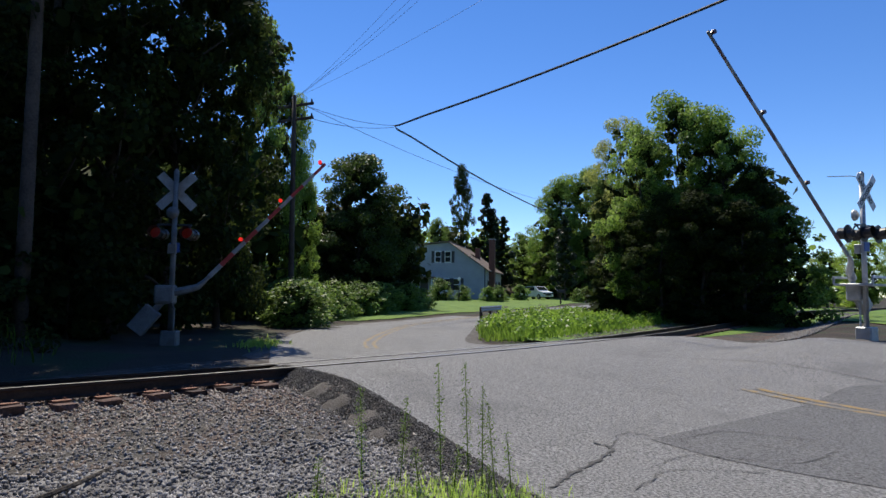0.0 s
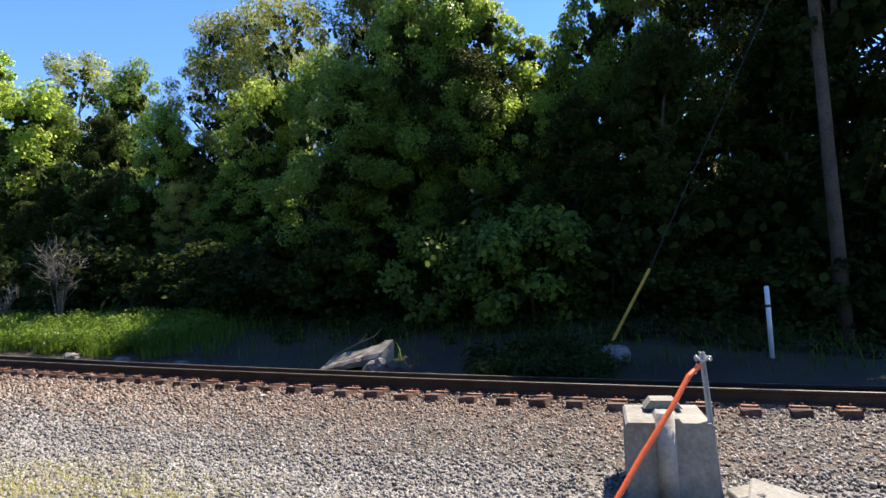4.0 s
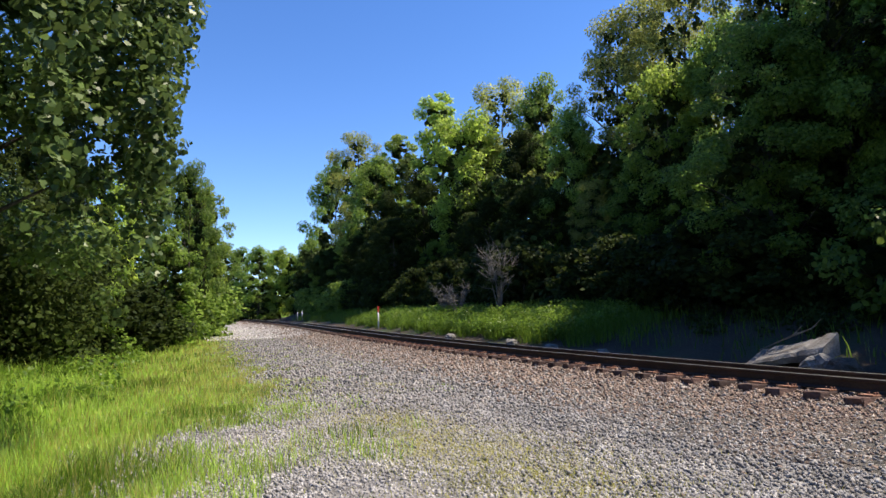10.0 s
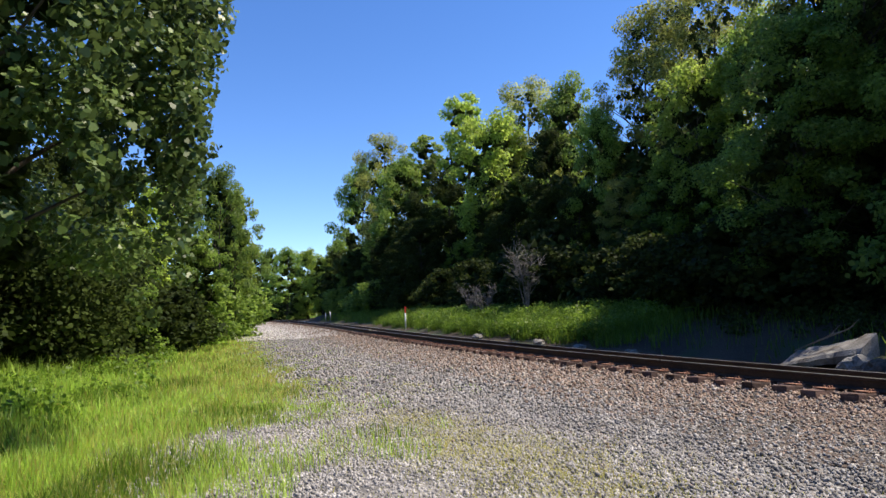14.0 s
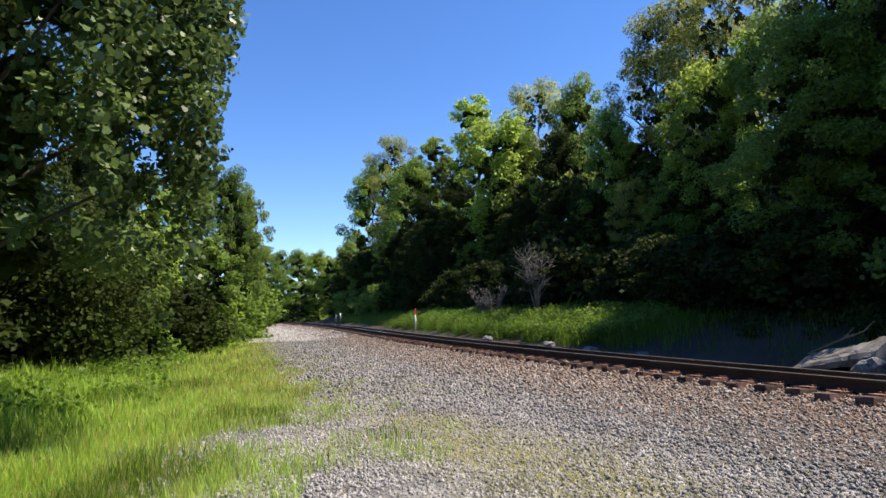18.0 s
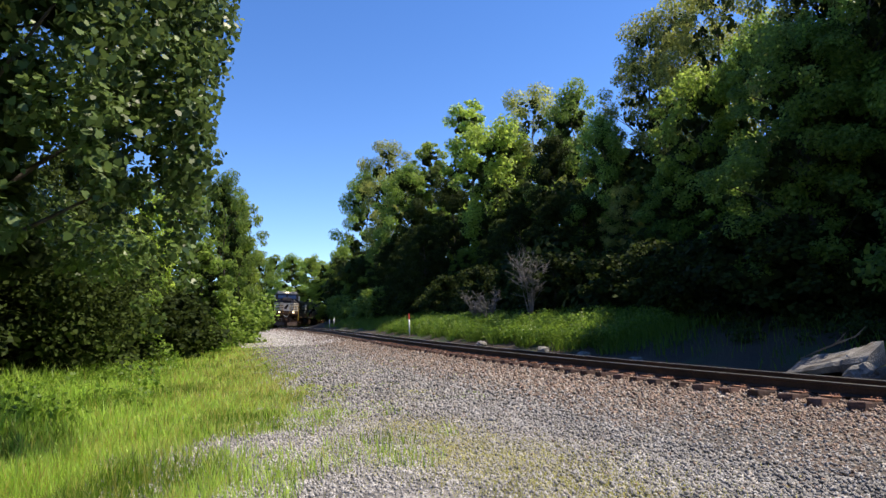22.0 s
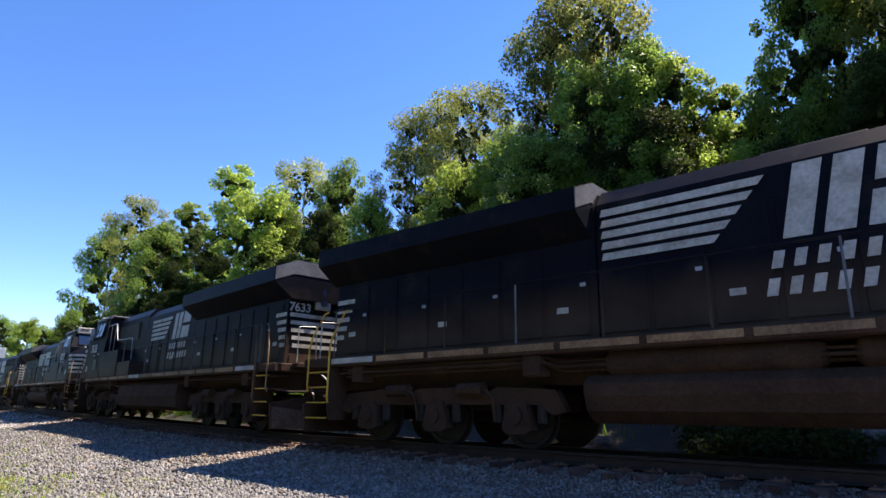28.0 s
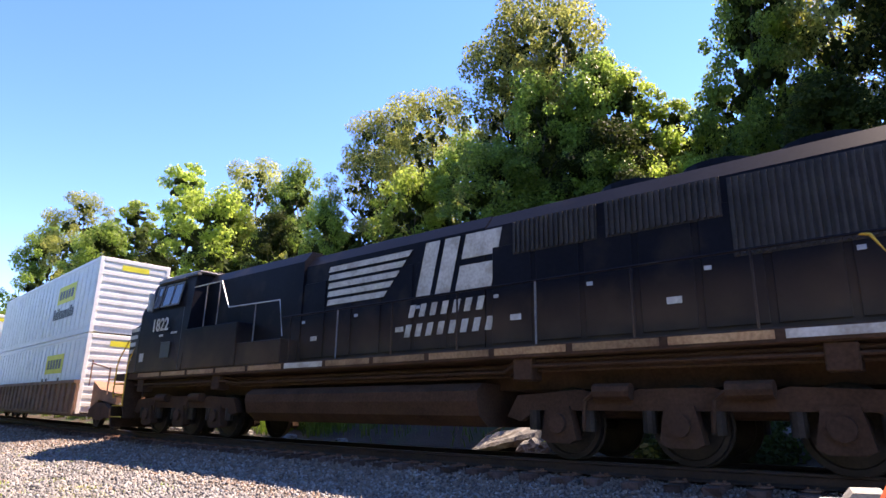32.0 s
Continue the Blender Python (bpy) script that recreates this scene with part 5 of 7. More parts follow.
rest = [kink.lerp(far_end, i / 14) - Vector((0, 0, 0.8 * 4 * (i / 14) * (1 - i / 14) * 0.4)) for i in range(1, 15)]
tagged(mesh_tube("overhead_cable", cable + bend + rest, 0.055, BLACK_PAINT, 8), "thick black overhead cable with a sharp bend", "cable")
top1 = Vector((px, py, gz(px, py) + 10.8))
wire("overhead_wire", top1, kink, 0.25, 0.012, BLACK_PAINT, "thin overhead wire from pole to pole")
wire("overhead_wire", top1 - Vector((0, 0, 0.6)), kink + Vector((0, 0, -0.1)), 0.3, 0.012, BLACK_PAINT, "thin overhead wire from pole to pole")
for b, e in ((-101.5, 26.5), (-104.5, 26.8), (-106.5, 27.0), (-117.0, 26.0)):
    wire("overhead_wire", top1 + Vector((0, 0, 0.2)), sky_point(b, e + 6, 22), 0.35, 0.006, BLACK_PAINT, "thin overhead wire against the sky")
wire("overhead_wire", top1, Vector((rx_, ry_, gz(rx_, ry_) + 8.6)), 0.9, 0.012, BLACK_PAINT, "thin overhead wire from pole to pole")

# guy wire with its yellow guard
ga, gb = sky_point(-47.05, -4.1, 14.3), sky_point(-50.9, 2.7, 14.5)
guy = empty("guy_wire")
part("yellow_guard", tube_bm([ga, gb], 0.035, 8), surface("yellow_plastic_guard", (0.42, 0.24, 0.02), (0.55, 0.33, 0.04), 0.5), guy, "yellow plastic guy guard")
part("strand", tube_bm([gb, Vector((qx, qy, gz(qx, qy) + 10.5))], 0.009, 6), BLACK_PAINT, guy)
tagged(guy, "slanting guy wire with a yellow guard", "guy wire")


def marker_post(label, x, y, height, material, band=None, radius=0.045):
    p = empty("marker_post", Matrix.Translation((x, y, gz(x, y))))
    part("post", tube_bm([(0, 0, -0.1), (0, 0, height)], radius, 10), material, p, smooth=True)
    if band:
        part("band", tube_bm([(0, 0, band[0]), (0, 0, band[1])], radius + 0.004, 10), band[2], p, "coloured band round the post")
    part("cap", tube_bm([(0, 0, height), (0, 0, height + 0.03)], [radius, radius * 0.5], 10), band[2] if band and band[1] >= height else material, p)
    return tagged(p, label, "marker post", "marker posts")


wx, wy = polar(-59.9, 14.6)
marker_post("white plastic marker post with a dark band", wx, wy, 1.42, WHITE_PAINT, (1.0, 1.06, BLACK_PAINT), 0.05)
mx, my = polar(10.5, 42.5)
marker_post("slim white marker post with a red top", mx, my, 1.50, WHITE_PAINT, (1.12, 1.53, RED_PAINT), 0.05)
for b, d in ((17.3, 74), (17.7, 75)):
    sx, sy = polar(b, d)
    marker_post("short grey stake beside the track", sx, sy, 1.0, GALVANISED, None, 0.05)

# ---- concrete block, stake and cable ----
BX, BY = polar(-51.4, 5.55)
block = empty("concrete_block", Matrix.Translation((BX, BY, gz(BX, BY))) @ Matrix.Rotation(radians(-47), 4, "Z"))
bm = bmesh.new()
o = [(-0.34, 0), (-0.34, 0.06), (-0.33, 0.60), (-0.31, 0.62), (-0.10, 0.62), (-0.075, 0.655), (0.075, 0.655), (0.10, 0.62), (0.31, 0.62), (0.33, 0.60), (0.34, 0.06), (0.34, 0)]
add_prism(bm, o, -0.28, 0.62)
part("body", bm, CONCRETE, block)
bm = bmesh.new()
add_tube(bm, [(-0.03, -0.285, 0.0), (-0.03, -0.285, 0.70)], 0.075, 14)
part("key_ridge", bm, surface("darker_concrete", (0.26, 0.25, 0.23), (0.40, 0.39, 0.36), 0.9, scale=3, fine=30, bump=0.4), block, "darker rounded ridge on the block's face", smooth=True)
bm = bmesh.new()
add_prism(bm, [(-0.16, 0.65), (-0.10, 0.72), (0.10, 0.72), (0.16, 0.65)], 0.2, 0.5)
part("lifting_lug", bm, CONCRETE, block)
tagged(block, "weathered grey concrete block with rounded ridge", "concrete block")

SX, SY = polar(-55.3, 5.35)
stake = empty("steel_stake", Matrix.Translation((SX, SY, gz(SX, SY))))
lean_top = Vector((0.03, 0.10, 1.16))
bm = bmesh.new()
for a, b in (((-0.03, 0), (0.03, 0)), ((0, -0.025), (0, 0.025))):
    d0, d1 = Vector((*a, 0)), Vector((*b, 0))
    w = Vector((0, 0.004, 0)) if a[1] == 0 else Vector((0.004, 0, 0))
    v = [bm.verts.new(p) for p in (d0 - w, d1 - w, d1 + w, d0 + w)] + [bm.verts.new(p + lean_top) for p in (d0 - w, d1 - w, d1 + w, d0 + w)]
    for f in ((0, 1, 5, 4), (1, 2, 6, 5), (2, 3, 7, 6), (3, 0, 4, 7), (4, 5, 6, 7)):
        bm.faces.new([v[i] for i in f])
part("stake", bm, GALVANISED, stake)
bm = bmesh.new()
ring = [lean_top + Vector((0.06 * math.cos(a), 0.06 * math.sin(a) - 0.01, -0.05 + 0.02 * math.sin(3 * a))) for a in (2 * math.pi * k / 14 for k in range(15))]
add_tube(bm, ring, 0.010, 6)
add_tube(bm, [lean_top + Vector((-0.05, 0, -0.03)), lean_top + Vector((-0.09, 0.0, -0.12)), lean_top + Vector((-0.12, -0.02, -0.16))], 0.008, 6)
part("wire_tie", bm, GALVANISED, stake)
tagged(stake, "galvanised steel stake wound with wire", "stake")
top = Vector((SX, SY, gz(SX, SY))) + lean_top
low = sky_point(-46.3, -17.6, 4.6)
mid1, mid2 = sky_point(-52.0, -9.1, 5.1), sky_point(-49.2, -13.2, 4.85)
tail = sky_point(-42.5, -22.5, 4.15)
tagged(mesh_tube("orange_cable", [top + Vector((-0.03, 0.0, -0.1)), mid1.lerp(top, 0.55), mid1, mid2, low, tail, Vector((tail.x - 0.2, tail.y - 0.2, gz(tail.x, tail.y) + 0.02))], 0.021, ORANGE, 10), "bright orange cable tied to the stake", "cable")
# broken slab beside the block
CX_, CY_ = polar(-59.3, 5.25)
scrap = empty("concrete_rubble", Matrix.Translation((CX_, CY_, gz(CX_, CY_) + 0.02)) @ Matrix.Rotation(radians(30), 4, "Z"))
part("slab", box_bm(-0.26, 0.24, -0.2, 0.2, 0.02, 0.10, 0.015, Matrix.Rotation(radians(14), 4, "X") @ Matrix.Rotation(radians(-8), 4, "Y")), CONCRETE, scrap)
part("slab", box_bm(-0.05, 0.28, 0.05, 0.25, 0.08, 0.15, 0.012, Matrix.Rotation(radians(-12), 4, "X") @ Matrix.Rotation(radians(18), 4, "Z")), CONCRETE, scrap)
part("slab", box_bm(-0.3, -0.05, 0.1, 0.3, 0.0, 0.09, 0.012, Matrix.Rotation(radians(25), 4, "Z")), CONCRETE, scrap)
tagged(scrap, "broken pieces of concrete slab on the ballast", "rubble")


# ---- log, rocks, dead bush, roadside weeds ----
SLAB_GREY = surface("pale_broken_concrete", (0.085, 0.0816, 0.0748), (0.255, 0.246, 0.23), 0.9, scale=2.5, fine=26, bump=0.9, spread=0.16, depth=0.03, stain=(0.085, 0.0723, 0.0595), stain_at=(0.5, 0.7), stain_scale=2.2)
lx, ly = polar(-21.4, 16.1)
slab = empty("broken_slab", Matrix.Translation((lx, ly, gz(lx, ly) + 0.05)) @ Matrix.Rotation(math.atan2(-1.45, 0.74), 4, "Z"))
r_ = random.Random(4)
bm = bmesh.new()
near_, far_, k = [], [], 15
for i in range(k):   # an irregular broken plate, low at one end
    f = i / (k - 1)
    a = 1.86 * f + r_.uniform(-0.03, 0.03)
    rise = 0.0 + 0.42 * f
    edge = -0.10 + r_.uniform(-0.05, 0.05) - 0.12 * math.sin(math.pi * f)
    back = 0.42 + 0.22 * math.sin(math.pi * f) + r_.uniform(-0.06, 0.06)
    t_ = 0.11 + 0.17 * f + r_.uniform(-0.03, 0.03)
    near_.append([bm.verts.new(q) for q in ((a, edge, rise - t_), (a + r_.uniform(-0.02, 0.02), edge - 0.04, rise - t_ * 0.4), (a, edge + 0.03, rise))])
    far_.append([bm.verts.new(q) for q in ((a, back, rise + 0.27 + r_.uniform(-0.02, 0.02)), (a, back, rise - t_ + 0.1))])
for i in range(k - 1):
    ring = lambda j: near_[j] + far_[j]
    p_, q_ = ring(i), ring(i + 1)
    for j in range(5):
        bm.faces.new((p_[j], p_[(j + 1) % 5], q_[(j + 1) % 5], q_[j]))
bm.faces.new(near_[0] + far_[0])
bm.faces.new((near_[-1] + far_[-1])[::-1])
bmesh.ops.recalc_face_normals(bm, faces=bm.faces[:])
part("plate", bm, SLAB_GREY, slab)
for k in range(5):
    a = 0.25 + 0.22 * k
    part("bare_twig", tube_bm([(a - 0.2, 0.25, 0.26 + 0.09 * k), (a + 0.2, 0.16 + 0.05 * k, 0.40 + 0.09 * k), (a + 0.55 + 0.1 * (k % 2), 0.2, 0.56 + 0.09 * k + 0.05 * (k % 3))], [0.015, 0.012, 0.005], 6), DEAD_WOOD, slab, "bleached bare twig lying on the slab")
tagged(slab, "pale broken concrete slab tilted against a rock", "slab")


BOULDER = surface("weathered_boulder", (0.07, 0.0665, 0.0595), (0.238, 0.227, 0.21), 0.9, scale=4, fine=24, bump=0.9, spread=0.1)


def rock(label, x, y, size, seed, material=BOULDER):
    bm = bmesh.new()
    bmesh.ops.create_icosphere(bm, subdivisions=3, radius=1.0)
    r = random.Random(seed)
    off = Vector((r.uniform(0, 50), r.uniform(0, 50), r.uniform(0, 50)))
    for v in bm.verts:
        v.co *= 1 + 0.35 * noise.noise(v.co * 1.3 + off) + 0.16 * noise.noise(v.co * 3.7 + off) + 0.05 * noise.noise(v.co * 9 + off)
        v.co = Vector((v.co.x * size * 1.2, v.co.y * size, v.co.z * size * 0.8))
    me = bpy.data.meshes.new("rock")
    bm.to_mesh(me)
    bm.free()
    me.materials.append(material)
    ob = new("rock", me)
    ob.matrix_basis = Matrix.Translation((x, y, gz(x, y) + size * 0.35)) @ Matrix.Rotation(r.uniform(0, 6), 4, "Z")
    return tagged(ob, label, "rock", "rocks")


rock("pale grey boulder that props the broken slab", *polar(-26.3, 15.0), 0.30, 3, SLAB_GREY)
rock("dark mossy boulder on the bank", *polar(-27.8, 14.5), 0.32, 4, BARK)
rock("pale broken rock under the guy wire", *polar(-47.5, 14.2), 0.3, 5)
for b, d, s in ((-1.5, 24, 0.2), (-5, 21, 0.22), (-9.5, 19, 0.18), (4, 29, 0.22), (-31, 13.6, 0.16)):
    rock("weathered stone at the foot of the bank", *polar(b, d), s, int(d))


def dead_bush(label, x, y, height, seed, width=0.6, low=0.8):
    """Bare branches that fork and fork again; low: how upright they stand."""
    r = random.Random(seed)
    b = empty("dead_bush", Matrix.Translation((x, y, gz(x, y))))
    for k in range(10):
        bm = bmesh.new()
        a = r.uniform(0, 2 * math.pi)
        out = width * height * r.uniform(0.15, 0.6)
        tip = Vector((math.cos(a) * out, math.sin(a) * out, height * r.uniform(low, 1.0)))
        mid = tip * 0.5 + Vector((r.uniform(-0.07, 0.07), r.uniform(-0.07, 0.07), 0.08)) * height
        add_tube(bm, [(0, 0, 0), mid, tip], [0.034, 0.022, 0.006], 5)
        for j in range(13):
            f = r.uniform(0.3, 1.0)
            p = mid.lerp(tip, f * 2 - 1) if f > 0.5 else mid * (f * 2)
            way = (tip.normalized() * 0.6 + Vector((r.uniform(-1, 1), r.uniform(-1, 1), r.uniform(-0.4, 0.7)))).normalized()
            q = p + way * r.uniform(0.12, 0.30) * height
            bend = (p + q) / 2 + Vector((r.uniform(-1, 1), r.uniform(-1, 1), r.uniform(-1, 1))) * 0.03 * height
            add_tube(bm, [p, bend, q], [0.013, 0.010, 0.004], 4)
            for i in range(2):
                g = p.lerp(q, r.uniform(0.4, 0.9))
                add_tube(bm, [g, g + (way + Vector((r.uniform(-1, 1), r.uniform(-1, 1), r.uniform(-0.5, 0.8)))) * 0.07 * height], [0.008, 0.003], 3)
        part("branch", bm, DEAD_WOOD, b)
    return tagged(b, label, "dead bush", "dead bushes")


dead_bush("leafless bleached shrub standing behind the weeds", *polar(-0.7, behind_track(-0.7, 7.0)), 3.5, 2, 0.45)
dead_bush("low tangle of bleached dead twigs", *polar(4.2, behind_track(4.2, 6.6)), 1.9, 3, 1.0, 0.55)
dead_bush("low tangle of bleached dead twigs", *polar(3.1, behind_track(3.1, 6.7)), 1.8, 5, 1.0, 0.55)


def horseweed(x, y, height, seed):
    """A tall thin roadside weed with small leaves up its stalk."""
    r = random.Random(seed)
    w = empty("tall_weed", Matrix.Translation((x, y, gz(x, y))))
    tip = Vector((r.uniform(-0.06, 0.06), r.uniform(-0.06, 0.06), height))
    part("stalk", tube_bm([(0, 0, 0), tip * 0.5, tip], [0.0055, 0.004, 0.002], 5), WEED, w)
    up_ = np.linspace(0.18, 1.0, 34)
    me = leaf_mesh("foliage", [tip * f for f in up_], [0.020 + 0.040 * math.sin(math.pi * min(1, f * 0.9)) for f in up_], int(430 * height), 0.026, seed, WEED, 1.3, 0.6, 0.10)
    ob = new("foliage", me)
    ob.parent = w
    return tagged(w, "tall thin green weed at the road's edge", "weed", "roadside weeds")


for i, (b, d, h) in enumerate([(-101.8, 5.2, 1.02), (-99.3, 5.35, 1.0), (-104.2, 5.1, 0.72), (-103.0, 5.1, 0.86), (-95.6, 5.3, 0.72), (-92.2, 5.4, 0.78), (-105.7, 5.0, 0.5), (-100.4, 5.0, 0.4), (-97.4, 5.1, 0.35), (-88.2, 4.9, 0.35), (-103.6, 4.8, 0.3)]):
    horseweed(*polar(b, d), h, i)
x, y = [], []
for b, d, k, sp in [(-99.5, 4.9, 420, 0.26), (-103.5, 4.8, 420, 0.25), (-96, 4.8, 130, 0.3), (-88, 4.8, 70, 0.10), (-106.5, 4.7, 170, 0.2), (-92, 5.0, 60, 0.2)]:
    cx_, cy_ = polar(b, d)
    x.append(cx_ + rs_.normal(0, sp, k))
    y.append(cy_ + rs_.normal(0, sp, k))
x, y = np.concatenate(x), np.concatenate(y)
blades("roadside_grass", x, y, ground(x, y), 0.12, 0.004, 61, GRASS, "tufts of grass at the road's broken edge")
cx_, cy_ = polar(-83.2, 17.2)
x, y = cx_ + rs_.normal(0, 0.5, 500), cy_ + rs_.normal(0, 0.25, 500)
blades("roadside_grass", x, y, ground(x, y), 0.16, 0.012, 62, GRASS, "sunlit grass tuft beside the crossing")


# ---- house and yard ----
SIDING = surface("pale_blue-white_siding", (0.308, 0.329, 0.364), (0.378, 0.399, 0.434), 0.6, scale=1, fine=10, bump=0.05)
SHINGLE = surface("brown_roof_shingles", (0.098, 0.07, 0.0525), (0.189, 0.14, 0.105), 0.9, scale=2, fine=14, bump=0.4)
BRICK = surface("red-brown_brick", (0.098, 0.042, 0.0315), (0.182, 0.084, 0.0595), 0.9, scale=6, fine=20, bump=0.4)
TRIM_DARK = surface("dark_trim", (0.03, 0.03, 0.035), (0.06, 0.06, 0.065), 0.6)
HOUSE_GLASS = glassy("window_glass", (0.02, 0.025, 0.03), 0.06)

hz = gz(76, -14)
house = empty("house", Matrix.Translation((74.5, -8.7, hz)) @ Matrix.Rotation(math.atan2(-0.93, -0.37), 4, "Z"))
# local x runs along the gable wall, -y is into the depth of the house: mirror so that +y is the depth
D = 15.0
front = [(0, 0), (8.55, 0), (8.55, 3.7), (4.2, 6.75), (0, 6.35)]
bm = bmesh.new()
add_prism(bm, front, 0, D)
walls = part("walls", bm, SIDING, house, "pale siding walls")
for k in range(22):
    z = 0.25 + k * 0.27
    x1 = 8.55 if z < 3.6 else max(4.2, 8.55 - (z - 3.7) / 3.05 * 4.35 - 0.1)
    part("siding_board", box_bm(0.02, x1, -0.022, -0.004, z, z + 0.245), SIDING, walls)
bm = bmesh.new()
v = [(4.1, -0.35, 6.86), (8.95, -0.35, 3.44), (8.95, D + 0.35, 3.44), (4.1, D + 0.35, 6.86)]
a = [bm.verts.new(p) for p in v]
b = [bm.verts.new((p[0] + 0.05, p[1], p[2] - 0.14)) for p in v]
bm.faces.new(a)
bm.faces.new(b[::-1])
for i in range(4):
    bm.faces.new((a[i], b[i], b[(i + 1) % 4], a[(i + 1) % 4]))
bmesh.ops.recalc_face_normals(bm, faces=bm.faces[:])
part("roof", bm, SHINGLE, house, "brown shingle roof")
bm = bmesh.new()
add_prism(bm, [(-0.3, 6.36), (4.22, 6.80), (4.22, 6.92), (-0.3, 6.48)], -0.35, D + 0.35)
part("roof", bm, SHINGLE, house, "low dark upper roof")


def window(x, z, w, h, wall="front"):
    def m(x0, x1, y0, y1, z0, z1):
        return box_bm(x0, x1, y0, y1, z0, z1) if wall == "front" else box_bm(8.55 - y1, 8.55 - y0, x0, x1, z0, z1)
    wi = part("window", m(x - w / 2 - 0.07, x + w / 2 + 0.07, -0.05, -0.022, z - 0.07, z + h + 0.07), WHITE_PAINT, house)
    for k in (0, 1):
        part("pane", m(x - w / 2 + 0.03, x + w / 2 - 0.03, -0.062, -0.051, z + k * h / 2 + 0.03, z + (k + 1) * h / 2 - 0.03), HOUSE_GLASS, wi)
    for s in (-1, 1):
        c = x + s * (w / 2 + 0.28)
        part("shutter", m(c - 0.18, c + 0.18, -0.06, -0.022, z - 0.04, z + h + 0.04), TRIM_DARK, wi)


for x, z, w, h in ((2.85, 4.35, 0.7, 1.3), (4.05, 4.35, 0.7, 1.3), (4.0, 1.0, 0.75, 1.4), (5.15, 1.0, 0.75, 1.4)):
    window(x, z, w, h)
for yy in (2.6, 6.2, 9.6, 12.8):
    window(yy, 0.9, 0.8, 1.4, "side")
porch = part("porch_roof", box_bm(-1.6, 2.6, -1.8, 0.0, 2.35, 2.62, 0.03), SHINGLE, house)
for x in (-1.5, 0.2, 2.5):
    part("porch_post", box_bm(x - 0.07, x + 0.07, -1.75, -1.61, 0.0, 2.35), WHITE_PAINT, porch)
part("side_shed", box_bm(-3.6, -0.02, 1.0, 4.5, 0, 2.3, 0.02), SIDING, house)
part("front_door", box_bm(0.7, 1.65, -0.06, -0.02, 0.1, 2.15), TRIM_DARK, house)
chim = part("chimney", box_bm(8.56, 9.25, 3.0, 4.0, 0, 7.3, 0.02), BRICK, house, "tall red-brown brick chimney")
part("chimney_cap", box_bm(8.5, 9.31, 2.94, 4.06, 7.3, 7.42), CONCRETE, chim)
part("roof_chimney", box_bm(6.0, 6.6, 8.0, 8.7, 4.9, 6.6, 0.02), BRICK, house)
part("skylight", box_bm(-0.4, 0.4, -0.5, 0.5, 0.02, 0.1, 0, Matrix.Translation((6.3, 5.5, 5.33)) @ Matrix.Rotation(math.atan2(3.42, 4.85), 4, "Y")), HOUSE_GLASS, house)
part("corner_trim", box_bm(8.48, 8.6, -0.05, 0.05, 0, 3.7), TRIM_DARK, house)
part("eave_gutter", box_bm(8.8, 8.98, -0.3, D + 0.3, 3.3, 3.42), TRIM_DARK, house)
tagged(house, "pale two-storey house with brown roof and brick chimney", "house")


def car(x, y, turn):
    c = empty("parked_van", Matrix.Translation((x, y, gz(x, y) + 0.02)) @ Matrix.Rotation(radians(turn), 4, "Z"))
    bm = bmesh.new()
    add_prism(bm, [(-2.3, 0.35), (-2.35, 0.95), (-2.15, 1.65), (0.7, 1.7), (1.45, 1.1), (2.25, 0.95), (2.35, 0.6), (2.3, 0.35)], -0.9, 0.9)
    part("body", bm, WHITE_PAINT, c)
    part("windscreen", box_bm(-0.02, 0.02, -0.75, 0.75, -0.33, 0.33, 0, Matrix.Translation((1.10, 0, 1.42)) @ Matrix.Rotation(radians(-51), 4, "Y")), HOUSE_GLASS, c)
    for s in (-1, 1):
        part("side_glass", box_bm(-1.9, 0.6, *sorted((s * 0.9, s * 0.915)), 1.15, 1.6), HOUSE_GLASS, c)
        part("headlight", box_bm(2.28, 2.36, *sorted((s * 0.55, s * 0.85)), 0.68, 0.85), HOUSE_GLASS, c)
        for a in (-1.4, 1.45):
            w = part("wheel", tube_bm([(a, s * 0.72, 0.34), (a, s * 0.93, 0.34)], 0.34, 18), BLACK_PAINT, c)
            part("rim", tube_bm([(a, s * 0.93, 0.34), (a, s * 0.94, 0.34)], 0.2, 14), GALVANISED, w)
    part("grille", box_bm(2.33, 2.37, -0.5, 0.5, 0.5, 0.8), BLACK_PAINT, c)
    return tagged(c, "white van parked on the drive beside the house", "van")


car(*polar(-107.8, 84), 205)
vx, vy = polar(-110.0, 62)
mb = empty("mailbox", Matrix.Translation((vx, vy, gz(vx, vy))))
part("post", box_bm(-0.06, 0.06, -0.06, 0.06, -0.1, 1.1), POLE_WOOD, mb)
part("box", box_bm(-0.16, 0.16, -0.35, 0.35, 1.1, 1.45, 0.05), BLACK_PAINT, mb)
tagged(mb, "black mailbox on a wooden post", "mailbox")
ux, uy = polar(-100.75, 66)
lp = empty("lamp_post", Matrix.Translation((ux, uy, gz(ux, uy))))
part("post", tube_bm([(0, 0, 0), (0, 0, 2.3)], 0.05, 8), BLACK_PAINT, lp)
for s in (-1, 1):
    part("lantern", tube_bm([(s * 0.22, 0, 2.25), (s * 0.22, 0, 2.4), (s * 0.22, 0, 2.6)], [0.05, 0.11, 0.04], 8), WHITE_PAINT, lp)
part("bracket", tube_bm([(-0.22, 0, 2.3), (0.22, 0, 2.3)], 0.02, 6), BLACK_PAINT, lp)
tagged(lp, "black garden lamp post with two lanterns", "lamp post")
